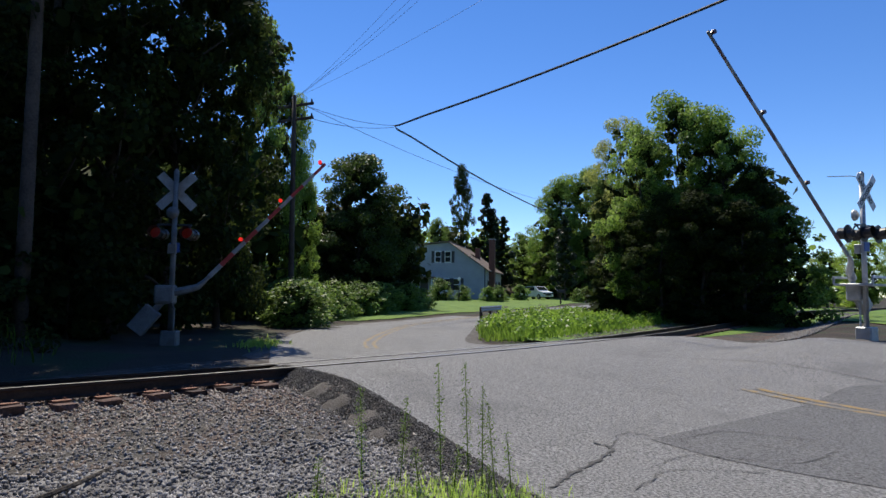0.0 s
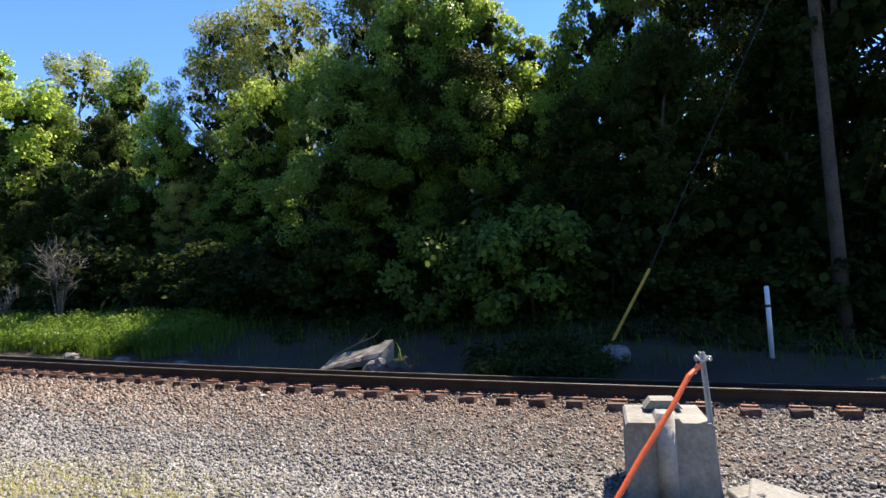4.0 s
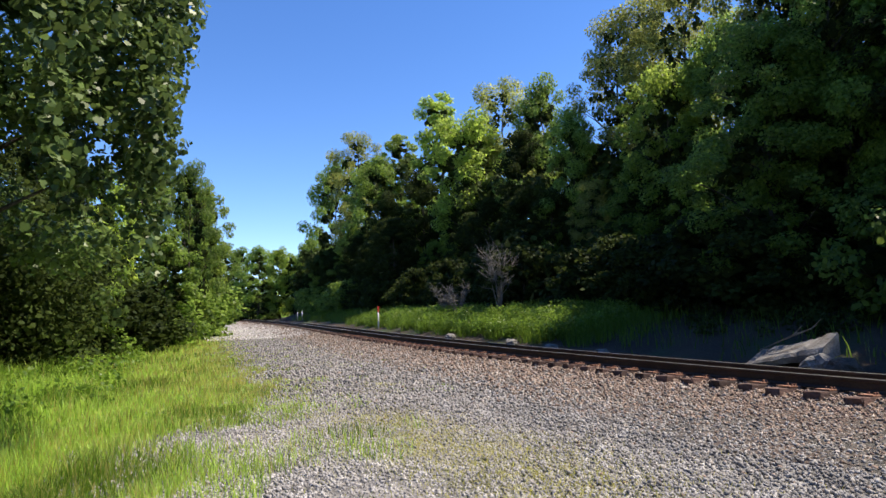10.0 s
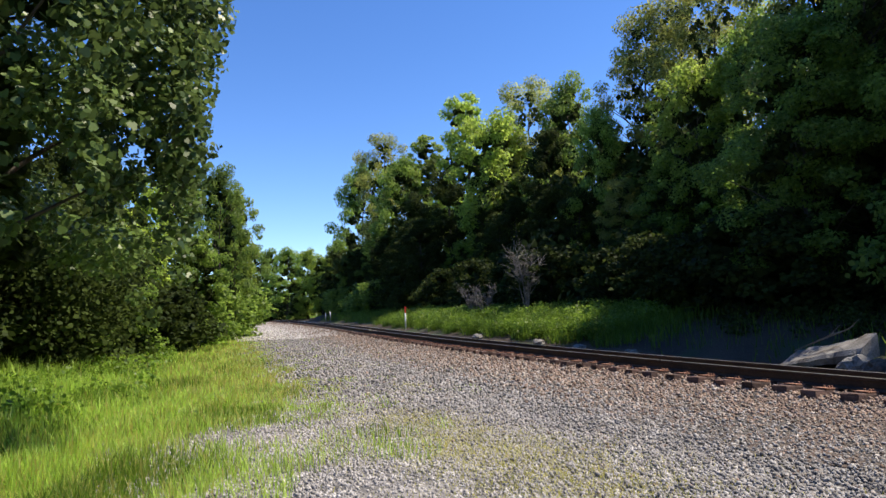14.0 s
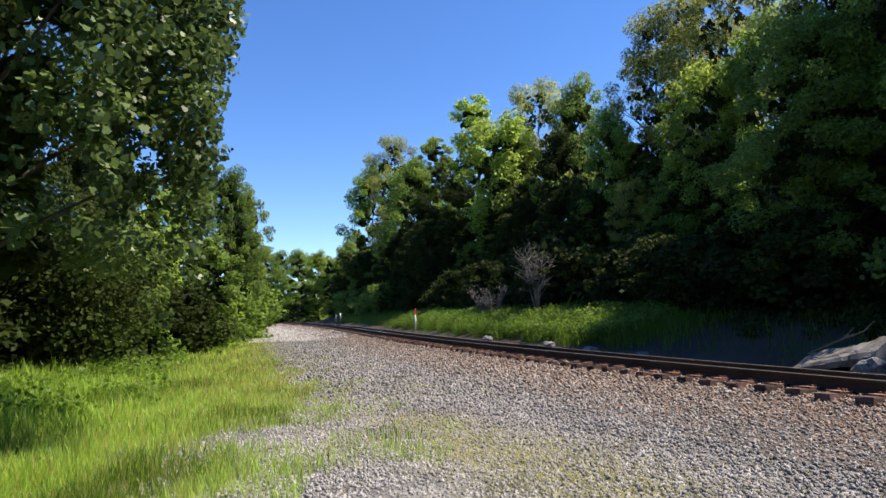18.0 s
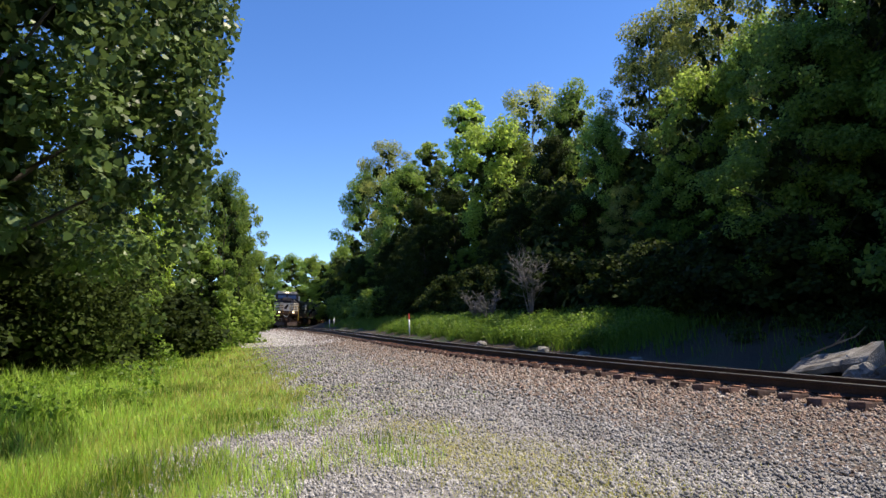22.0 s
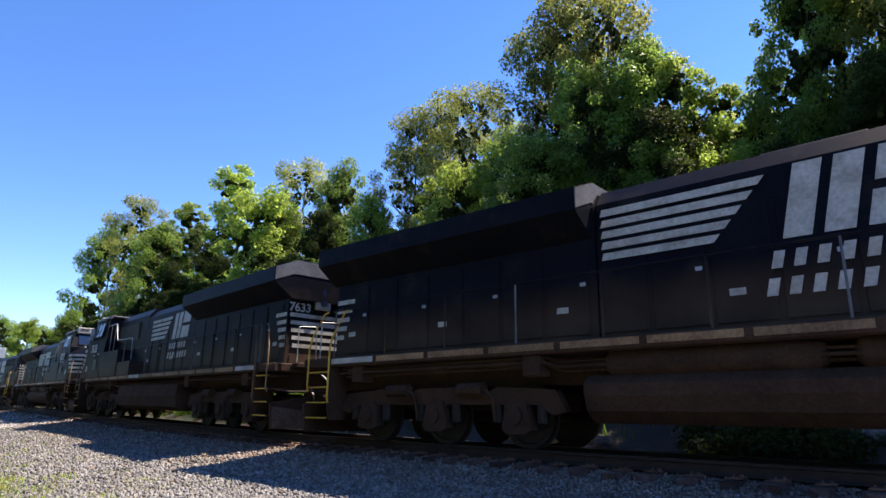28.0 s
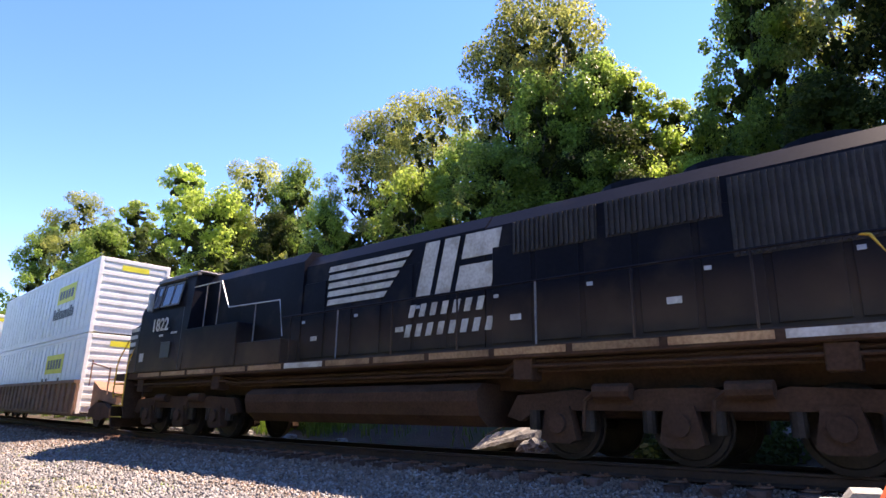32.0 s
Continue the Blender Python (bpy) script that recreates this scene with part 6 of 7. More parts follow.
# guard rail end at the road's bend
gx, gy = polar(-102.8, 35)
gr = empty("guard_rail", Matrix.Translation((gx, gy, gz(gx, gy))) @ Matrix.Rotation(radians(-30), 4, "Z"))
bm = bmesh.new()
add_prism(bm, [(0.0, 0.42), (0.05, 0.5), (0.0, 0.57), (0.05, 0.64), (0.0, 0.72), (-0.015, 0.72), (0.03, 0.64), (-0.015, 0.57), (0.03, 0.5), (-0.015, 0.42)], 0, 4.2, Matrix.Rotation(radians(-90), 4, "Z"))
part("rail", bm, GALVANISED, gr)
for a in (0.3, 2.1, 3.9):
    part("post", box_bm(a - 0.07, a + 0.07, 0.03, 0.17, -0.1, 0.68), POLE_WOOD, gr)
tagged(gr, "short galvanised guard rail at the road's bend", "guard rail")


# ---- train ----
SPEED, FRONT_27, GAP = 15.0, 4.4, 0.58
LOCO_BLACK = surface("glossy_black_loco_paint", (0.004, 0.0045, 0.008), (0.011, 0.012, 0.018), 0.42, scale=1.2, fine=14, bump=0.04, spread=0.25, coat=0.0, stain=(0.035, 0.028, 0.024), stain_at=(0.55, 0.85), stain_scale=1.6, gloss=0.05)
def dusty_below(m, low, high, colour):
    """Road dust that has settled on the lower part of a painted body."""
    n, l = m.node_tree.nodes, m.node_tree.links
    b = n["Principled BSDF"]
    tc, sep, mr, tn, mul, mix = (n.new("ShaderNode" + k) for k in ("TexCoord", "SeparateXYZ", "MapRange", "TexNoise", "Math", "Mix"))
    l.new(tc.outputs["Object"], sep.inputs[0])
    l.new(tc.outputs["Object"], tn.inputs["Vector"])
    tn.inputs["Scale"].default_value, tn.inputs["Detail"].default_value = 1.1, 6
    l.new(sep.outputs["Z"], mr.inputs[0])
    mr.inputs[1].default_value, mr.inputs[2].default_value, mr.inputs[3].default_value, mr.inputs[4].default_value = low, high, 1.7, 0.0
    mul.operation, mul.use_clamp = "MULTIPLY", True
    l.new(mr.outputs[0], mul.inputs[0])
    l.new(tn.outputs["Fac"], mul.inputs[1])
    mix.data_type = "RGBA"
    l.new(mul.outputs[0], mix.inputs["Factor"])
    l.new(b.inputs["Base Color"].links[0].from_socket, mix.inputs[6])
    mix.inputs[7].default_value = (*colour, 1)
    l.new(mix.outputs[2], b.inputs["Base Color"])


dusty_below(LOCO_BLACK, 1.7, 2.75, (0.095, 0.062, 0.042))
LOCO_DUSTY = surface("dust-brown_underframe", (0.026, 0.0135, 0.0085), (0.088, 0.047, 0.029), 0.9, gloss=0.25, scale=2, fine=22, bump=0.3, spread=0.2)
LOCO_GREY = surface("grey_roof_edge", (0.07, 0.07, 0.08), (0.15, 0.15, 0.16), 0.5, scale=2, fine=20, bump=0.05)
LOCO_WHITE = surface("dirty_white_paint", (0.328, 0.303, 0.271), (0.541, 0.525, 0.492), 0.55, scale=3, fine=18, bump=0.05, stain=(0.213, 0.164, 0.123), stain_at=(0.55, 0.8), stain_scale=2.5)
LOCO_CREAM = surface("faded_reflective_strip", (0.13, 0.062, 0.027), (0.29, 0.175, 0.088), 0.6, scale=2, fine=20, bump=0.05, islands=True)
LOCO_YELLOW = surface("safety_yellow_paint", (0.50, 0.27, 0.02), (0.66, 0.40, 0.05), 0.5, scale=3, fine=20, bump=0.05)
PLOUGH = surface("dusty_plough_paint", (0.0396, 0.0259, 0.0209), (0.108, 0.072, 0.059), 0.85, scale=2, fine=20, bump=0.2)
GRILLE = surface("dark_radiator_grille", (0.0158, 0.013, 0.0122), (0.0432, 0.036, 0.0331), 0.6, metal=0.3, scale=3, fine=20, bump=0.1)
WHEEL_STEEL = surface("oily_wheel_steel", (0.013, 0.0101, 0.00792), (0.0432, 0.0324, 0.0259), 0.65, metal=0.4, scale=4, fine=25, bump=0.1)
CAB_GLASS = glassy("cab_glass", (0.012, 0.02, 0.045), 0.04)
LAMP_ON = lit("headlight_glow", (1.0, 0.82, 0.55), 3)


def train_pose(front, length):
    """The pose of a vehicle whose front end lies at that place along the track."""
    a, b = on_track(front + 4.0, -0.752), on_track(front + length - 4.0, -0.752)
    d = (a - b).normalized()
    mid = (a + b) / 2
    m = Matrix.Translation(mid + Vector((0, 0, -CANT / 2))) @ d.to_track_quat("X", "Z").to_matrix().to_4x4()
    return m @ Matrix.Rotation(-math.atan2(CANT, 1.505), 4, "X")


TRAIN, WHEELS = [], []


def couple(ob, length, turned=False):
    """Puts a vehicle at the train's end; turned: it runs backwards."""
    slack = GAP if len(TRAIN) >= 2 else 0.0   # the couplers are stretched behind the second unit
    TRAIN.append((ob, sum(row[2] for row in TRAIN) + slack, length, turned))


def flat_poly(bm, outline, y, thick=0.012):
    """A thin plate with an (x, z) outline, standing proud of the plane at y, on the side away from the centre."""
    s = 1 if y > 0 else -1
    return add_prism(bm, outline, y, y + s * thick)


def emblem(parent, x, z, y, size, mirror):
    """Company emblem and lettering, drawn as plain bars and blocks."""
    k = -1 if mirror else 1
    bm = bmesh.new()
    for i in range(5):   # speed bars
        z0 = z + size * (0.98 - 0.19 * i)
        w = 2.50 - 0.17 * i
        xs_ = [x - k * size * 0.05, x + k * size * w, x + k * size * (w - 0.10), x - k * size * 0.09]
        if mirror:
            xs_ = xs_[::-1]
            zz = [z0 - size * 0.12, z0 - size * 0.12, z0, z0]
            flat_poly(bm, [(a, b) for a, b in zip(xs_, zz)], y)
        else:
            flat_poly(bm, [(xs_[0], z0), (xs_[1], z0), (xs_[2], z0 - size * 0.12), (xs_[3], z0 - size * 0.12)], y)
    part("emblem_stripe", bm, LOCO_WHITE, parent, "faded white stripes of the emblem")
    lean = 0.24
    blocks = [[(u, 0.0), (u + 0.36, 0.0), (u + 0.36 + lean, 1.05), (u + lean, 1.05)] for u in (2.64, 3.14)]
    blocks += [[(u, p), (u + 0.82, p), (u + 0.82 + lean * 0.44, p + 0.46), (u + lean * 0.44, p + 0.46)] for u, p in ((3.64, 0.0), (3.78, 0.59))]
    for b in blocks:
        bm = flat_poly(bmesh.new(), [(x + k * size * p, z + size * q) for p, q in b], y)
        part("emblem_block", bm, LOCO_WHITE, parent, "faded white block of the emblem")
    bm = bmesh.new()
    for row, (a, n, w) in enumerate(((2.45, 7, 1.95), (2.35, 8, 2.25))):
        for i in range(n):
            u, v = a + w * i / n, a + w * (i + 0.5) / n
            z0, z1 = z - size * (0.40 + 0.38 * row), z - size * (0.16 + 0.38 * row)
            flat_poly(bm, [(x + k * size * p, q) for p, q in ((u, z0), (v, z0), (v + 0.06, z1), (u + 0.06, z1))], y)
    part("company_lettering", bm, LOCO_WHITE, parent, "two rows of faded white lettering as plain bars")


def wheelset(parent, x, r=0.53):
    bm = bmesh.new()
    for s in (-1, 1):
        y = s * 0.752
        prof = [(0.10, 0.09), (0.22, 0.10), (0.26, 0.035), (r - 0.09, 0.03), (r - 0.07, 0.065), (r, 0.065), (r, -0.045), (r + 0.028, -0.05), (r + 0.028, -0.075), (r - 0.07, -0.075), (r - 0.09, -0.03), (0.10, -0.03)]
        rings = [[bm.verts.new((ra * math.cos(a), y + s * o, ra * math.sin(a))) for a in (2 * math.pi * k / 24 for k in range(24))] for ra, o in prof]
        for a, b in zip(rings, rings[1:]):
            for k in range(24):
                bm.faces.new((a[k], a[(k + 1) % 24], b[(k + 1) % 24], b[k]))
        bm.faces.new(rings[0])
    add_tube(bm, [(0, -0.72, 0), (0, 0.72, 0)], 0.09, 10)
    for s in (-1, 1):
        for k in range(3):
            a = 2.1 * k
            add_box(bm, -0.05, 0.05, s * 0.86 - 0.01, s * 0.86 + 0.01, -0.05, 0.05, 0, Matrix.Translation((0.13 * math.cos(a), 0, 0.13 * math.sin(a))))
    bmesh.ops.recalc_face_normals(bm, faces=bm.faces[:])
    w = part("wheelset", bm, WHEEL_STEEL, parent)
    w.location = (x, 0, r)
    WHEELS.append((w, (x, 0, r), r))
    return w


def truck(parent, xc, kind):
    """A three-axle truck: side frames, journal boxes, springs, brake gear and wheelsets."""
    t = part("truck", box_bm(xc - 2.2, xc + 2.2, -0.45, 0.45, 0.62, 0.95, 0.03), LOCO_DUSTY, parent)
    for s in (-1, 1):
        bm = bmesh.new()
        y0, y1 = sorted((s * 0.98, s * 1.14))
        o = [(-2.75, 0.62), (-2.55, 0.95), (-1.35, 1.02), (-1.05, 0.92), (-0.75, 0.92), (-0.45, 1.02), (0.55, 1.02), (0.85, 0.92), (1.15, 0.92), (1.45, 1.02), (2.6, 0.95), (2.8, 0.62), (2.55, 0.55), (2.25, 0.72), (-2.2, 0.72), (-2.5, 0.55)]
        add_prism(bm, [(xc + a, b) for a, b in o], y0, y1)
        part("side_frame", bm, LOCO_DUSTY, t, "dust-brown cast side frame")
        for a in (-1.85, 0.0, 1.85):
            bm = bmesh.new()
            add_prism(bm, [(xc + a - 0.30, 0.30), (xc + a - 0.20, 0.78), (xc + a + 0.20, 0.78), (xc + a + 0.30, 0.30), (xc + a + 0.18, 0.24), (xc + a - 0.18, 0.24)], *sorted((s * 0.99, s * 1.19)))
            add_tube(bm, [(xc + a, s * 1.17, 0.53), (xc + a, s * 1.26, 0.53)], 0.15, 12)
            part("journal_box", bm, LOCO_DUSTY, t)
            for q in (-0.46, 0.46):
                bm = bmesh.new()
                add_tube(bm, [(xc + a + q, s * 1.06, 0.42), (xc + a + q, s * 1.06, 0.72)], 0.10, 10)
                part("spring", bm, WHEEL_STEEL, t)
        for a in (-0.92, 0.92):
            bm = bmesh.new()
            add_tube(bm, [(xc + a - 0.28, s * 1.22, 0.98), (xc + a + 0.28, s * 1.22, 0.98)], 0.12, 10)
            add_tube(bm, [(xc + a + 0.28, s * 1.22, 0.98), (xc + a + 0.45, s * 1.22, 0.86), (xc + a + 0.5, s * 1.18, 0.45)], 0.03, 6)
            part("brake_cylinder", bm, LOCO_DUSTY, t)
    for a in (-1.85, 0.0, 1.85):
        wheelset(t, xc + a)
    return t


def steps(loco, x, s, inner, paint):
    """A corner stairway: the plate behind it, treads and handrails; inner points to the vehicle's middle."""
    y0, y1 = sorted((s * 0.98, s * 1.5))
    q = x + inner * 0.74
    bm = bmesh.new()
    add_prism(bm, [(s * 0.98, 0.40), (s * 1.42, 0.40), (s * 1.52, 0.75), (s * 1.52, 1.72), (s * 0.98, 1.72)], -q - 0.02, -q + 0.02, Matrix.Rotation(math.pi / 2, 4, "Z"))
    st = part("stairway", bm, LOCO_DUSTY, loco, "broad dusty plate behind the steps")
    for k in range(4):
        z = 0.42 + 0.32 * k
        ext = 0.10 * (3 - k)
        part("tread", box_bm(*sorted((x + inner * 0.02, q)), *sorted((s * 0.98, s * 1.49)), z, z + 0.035), LOCO_DUSTY, st)
        part("tread_edge", box_bm(*sorted((x + inner * 0.02, q)), *sorted((s * 1.49, s * 1.505)), z + 0.006, z + 0.034), LOCO_YELLOW, st, "yellow-painted tread edge")
    for a, low in ((0.06, 1.0), (0.78, 0.75)):
        bm = bmesh.new()
        p = x + inner * a
        add_tube(bm, [(p - inner * 0.02, s * 1.50, low), (p, s * 1.54, low + 0.12), (p, s * 1.54, 1.9), (p + inner * 0.05, s * 1.52, 2.15), (p + inner * 0.34, s * 1.44, 2.68), (p + inner * 0.46, s * 1.42, 2.72)], 0.022, 7)
        part("grab_rail", bm, paint, loco)


def locomotive(number, label, wing=True, grilles=False, tank="round", reservoirs=True, seed=0, lead=False, yellow=False, mark=(-3.2, 0.86, 2.98), rad=-3.4):
    """A six-axle diesel with a wide cab at +x and a long hood, about 22 m over its couplers."""
    r = random.Random(seed)
    loco = empty("locomotive")
    # frame and deck
    bm = bmesh.new()
    add_box(bm, -10.5, 10.45, -1.48, 1.48, 1.50, 1.70, 0.02)
    add_box(bm, -10.3, 10.3, -0.7, 0.7, 1.05, 1.5)
    part("frame", bm, LOCO_DUSTY, loco)
    for s in (-1, 1):
        for i in range(13):
            x0 = -9.5 + i * 1.42
            part("sill_strip", box_bm(x0, x0 + 1.30, *sorted((s * 1.482, s * 1.492)), 1.56, 1.67), LOCO_CREAM if i % 7 else LOCO_WHITE, loco, "faded reflective strip along the sill")
        # piping under the sill
        for k, (yy, zz) in enumerate(((1.30, 1.44), (1.38, 1.36), (1.22, 1.30))):
            bm = bmesh.new()
            add_tube(bm, [(-9.3, s * yy, zz), (-4.2, s * yy, zz + 0.02), (-4.0, s * (yy - 0.1), zz - 0.05), (4.0, s * (yy - 0.1), zz - 0.05), (4.3, s * yy, zz), (9.2, s * yy, zz)], 0.028, 6)
            part("pipe", bm, LOCO_DUSTY, loco)
        for x in (-8.9, -4.6, 4.5, 8.6):
            part("pipe_bracket", box_bm(x, x + 0.35, *sorted((s * 1.1, s * 1.42)), 1.16, 1.5, 0.02), LOCO_DUSTY, loco)
    # tank and reservoirs
    bm = bmesh.new()
    if tank == "round":
        o = [(-1.30, 0.62), (-1.38, 0.85), (-1.38, 1.02), (-1.22, 1.15), (1.22, 1.15), (1.38, 1.02), (1.38, 0.85), (1.30, 0.62), (1.05, 0.44), (-1.05, 0.44)]
    else:
        o = [(-1.34, 0.55), (-1.40, 0.9), (-1.36, 1.28), (1.36, 1.28), (1.40, 0.9), (1.34, 0.55), (1.1, 0.42), (-1.1, 0.42)]
    add_prism(bm, o, -3.3, 3.5, Matrix.Rotation(math.pi / 2, 4, "Z"))
    part("fuel_tank", bm, LOCO_DUSTY, loco, "dusty brown fuel tank")
    if reservoirs:
        for s in (-1, 1):
            for a, b in ((-3.1, -0.35), (0.15, 2.6)):
                part("air_reservoir", tube_bm([(a - 0.1, s * 1.12, 1.33), (a, s * 1.12, 1.33), (b, s * 1.12, 1.33), (b + 0.1, s * 1.12, 1.33)], [0.12, 0.21, 0.21, 0.12], 14), LOCO_DUSTY, loco, smooth=True)
    for xc in (-6.75, 6.75):
        truck(loco, xc, 0)
    # long hood
    H = 4.26
    def hood_section(x0, x1, half, top, name, mat=LOCO_BLACK):
        bm = bmesh.new()
        add_prism(bm, [(-half, 1.70), (-half, top - 0.28), (-half + 0.22, top), (half - 0.22, top), (half, top - 0.28), (half, 1.70)], -x1, -x0, Matrix.Rotation(math.pi / 2, 4, "Z"))
        return part(name, bm, mat, loco)
    hood_section(-10.0, rad, 0.98, H - 0.03, "radiator_hood")
    hood_section(rad + 0.04, 1.9, 0.95, H, "engine_hood")
    hood_section(1.94, 6.34, 0.95 if not grilles else 1.0, H + 0.14, "equipment_hood")
    for s in (-1, 1):
        y = s * 0.955
        # hood doors with latches and louvres
        for i in range(13):
            x0 = -9.75 + i * 0.90 + (0.08 if i > 6 else 0)
            dy = s * (0.985 if x0 + 0.8 < rad else 0.955)
            part("hood_door", box_bm(x0, x0 + 0.80, *sorted((dy, dy + s * 0.018)), 1.82, 3.3 if wing and x0 < rad else 3.55, 0.008), LOCO_BLACK, loco)
            if i % 2 == 0:
                part("latch", box_bm(x0 + 0.66, x0 + 0.76, *sorted((dy + s * 0.02, dy + s * 0.035)), 2.62, 2.68), GALVANISED, loco)
            if i % 3 == 0:
                part("warning_plate", box_bm(x0 + 0.2, x0 + 0.42, *sorted((dy + s * 0.019, dy + s * 0.024)), 2.2, 2.3), LOCO_WHITE, loco)
        if grilles:
            for x0, x1, z0, z1 in ((-9.8, -7.6, 2.75, 3.9), (-7.5, -5.75, 3.35, 3.95), (-5.6, -4.0, 3.35, 3.95)):
                bm = bmesh.new()
                add_box(bm, x0, x1, *sorted((s * 0.98, s * 1.01)), z0, z1)
                n = int((x1 - x0) / 0.09)
                for k in range(n):
                    a = x0 + (k + 0.5) * (x1 - x0) / n
                    add_box(bm, a - 0.022, a + 0.022, *sorted((s * 1.01, s * 1.045)), z0 + 0.02, z1 - 0.02)
                part("radiator_grille", bm, GRILLE, loco, "corrugated radiator grille")
        else:
            bm = bmesh.new()
            add_box(bm, 3.0, 5.9, *sorted((y, y + s * 0.03)), 3.2, 3.9)
            for k in range(10):
                add_box(bm, 3.05, 5.85, *sorted((y + s * 0.03, y + s * 0.05)), 3.24 + k * 0.07, 3.27 + k * 0.07)
            part("intake_grille", bm, GRILLE, loco)
        # walkway handrail
        rail = part("handrail", tube_bm([(-9.6, s * 1.43, 2.72), (-4, s * 1.43, 2.72), (1.6, s * 1.43, 2.72), (2.0, s * 1.42, 2.72)], 0.020, 6), LOCO_BLACK, loco)
        for i in range(8):
            x = -9.5 + i * 1.60
            part("stanchion", tube_bm([(x, s * 1.43, 1.70), (x, s * 1.43, 2.72)], 0.018, 6), LOCO_BLACK if i % 3 else LOCO_GREY, rail)
    if wing:
        for x0, x1 in ((-10.15, rad - 0.05),):
            bm = bmesh.new()
            add_prism(bm, [(-1.52, 3.80), (-1.52, 4.18), (-0.9, 4.44), (0.9, 4.44), (1.52, 4.18), (1.52, 3.80), (0.97, 3.40), (-0.97, 3.40)], -x1, -x0, Matrix.Rotation(math.pi / 2, 4, "Z"))
            w = part("radiator_wing", bm, LOCO_BLACK, loco, "flared radiator wing")
            for e in (x0 - 0.012, x1):
                bm = bmesh.new()
                add_prism(bm, [(-1.50, 3.82), (-1.50, 4.17), (-0.9, 4.425), (0.9, 4.425), (1.50, 4.17), (1.50, 3.82), (0.97, 4.05), (-0.97, 4.05)], -e - 0.012, -e, Matrix.Rotation(math.pi / 2, 4, "Z"))
                part("wing_end_plate", bm, LOCO_GREY, w, "pale grey end plate")
    # roof gear
    for x in ((-8.7, -7.3, -5.9) if not wing else (-8.8, -6.6)):
        part("roof_fan", tube_bm([(x, 0, 4.2), (x, 0, 4.54 if wing else 4.40)], 0.62, 18), LOCO_BLACK, loco)
    part("exhaust_stack", box_bm(-2.6, -1.7, -0.3, 0.3, H - 0.02, H + 0.16, 0.03), LOCO_BLACK, loco)
    part("roof_hatch", box_bm(-0.9, 0.5, -0.55, 0.55, H - 0.02, H + 0.1, 0.03), LOCO_BLACK, loco)
    # rear end: number, bars, lamp, platform
    for i in range(5):
        z = 2.95 - 0.2 * i
        part("end_bar", box_bm(-10.025, -10.0, -0.92 + 0.03 * i, 0.92 - 0.03 * i, z, z + 0.10), LOCO_WHITE, loco, "white warning bar")
        for s in (-1, 1):
            part("end_bar", box_bm(-9.99, -9.4 - 0.08 * i, *sorted((s * 1.004, s * 1.01)), z, z + 0.10), LOCO_WHITE, loco, "white warning bar")
    part("rear_lamp_box", box_bm(-10.12, -10.0, -0.22, 0.22, 3.2, 3.85, 0.02), LOCO_WHITE, loco)
    for z in (3.38, 3.66):
        part("rear_lamp", tube_bm([(-10.125, 0, z), (-10.15, 0, z)], 0.10, 14), CAB_GLASS, loco)
    for s in (-1, 1):
        part("rear_door", box_bm(-10.02, -10.0, *sorted((s * 0.3, s * 0.85)), 1.75, 1.95), LOCO_BLACK, loco)
        if s > 0:
            lettering(number, 0.32, LOCO_WHITE, loco, pose(-10.03, 0.97, 3.1, 0, 0, -90), "rear_number")
    # cab and nose
    bm = bmesh.new()
    outline = [(6.36, 1.70), (9.05, 1.70), (9.05, 3.46), (8.62, 4.27), (8.4, 4.37), (6.36, 4.40)]
    y_at = lambda x, z: 1.52 if z < 3.4 else 1.52 - 0.22 * (z - 3.4) / 1.2
    a = [[bm.verts.new((x, s * y_at(x, z), z)) for x, z in outline] for s in (-1, 1)]
    bm.faces.new(a[0])
    bm.faces.new(a[1][::-1])
    for i in range(6):
        bm.faces.new((a[0][i], a[1][i], a[1][(i + 1) % 6], a[0][(i + 1) % 6]))
    bmesh.ops.recalc_face_normals(bm, faces=bm.faces[:])
    cab = part("cab", bm, LOCO_BLACK, loco)
    bm = bmesh.new()
    rows_ = [(9.05, 1.52, 1.02, 3.46), (9.72, 1.47, 0.95, 3.34), (10.36, 0.85, 0.62, 3.12)]
    rings = [[bm.verts.new(v) for v in ((x, -w, 1.70), (x, -w, h - 0.35), (x, -t_, h), (x, t_, h), (x, w, h - 0.35), (x, w, 1.70))] for x, w, t_, h in rows_]
    for p, q in zip(rings, rings[1:]):
        for i in range(6):
            bm.faces.new((p[i], q[i], q[(i + 1) % 6], p[(i + 1) % 6]))
    bm.faces.new(rings[-1])
    bm.faces.new(rings[0][::-1])
    bmesh.ops.recalc_face_normals(bm, faces=bm.faces[:])
    nose = part("nose", bm, LOCO_BLACK, loco)
    part("cab_roof", box_bm(6.25, 8.5, -1.34, 1.34, 4.385, 4.45, 0.02), LOCO_GREY, cab)
    part("air_conditioner", box_bm(6.6, 7.7, -0.6, 0.6, 4.44, 4.58, 0.04), LOCO_BLACK, cab)
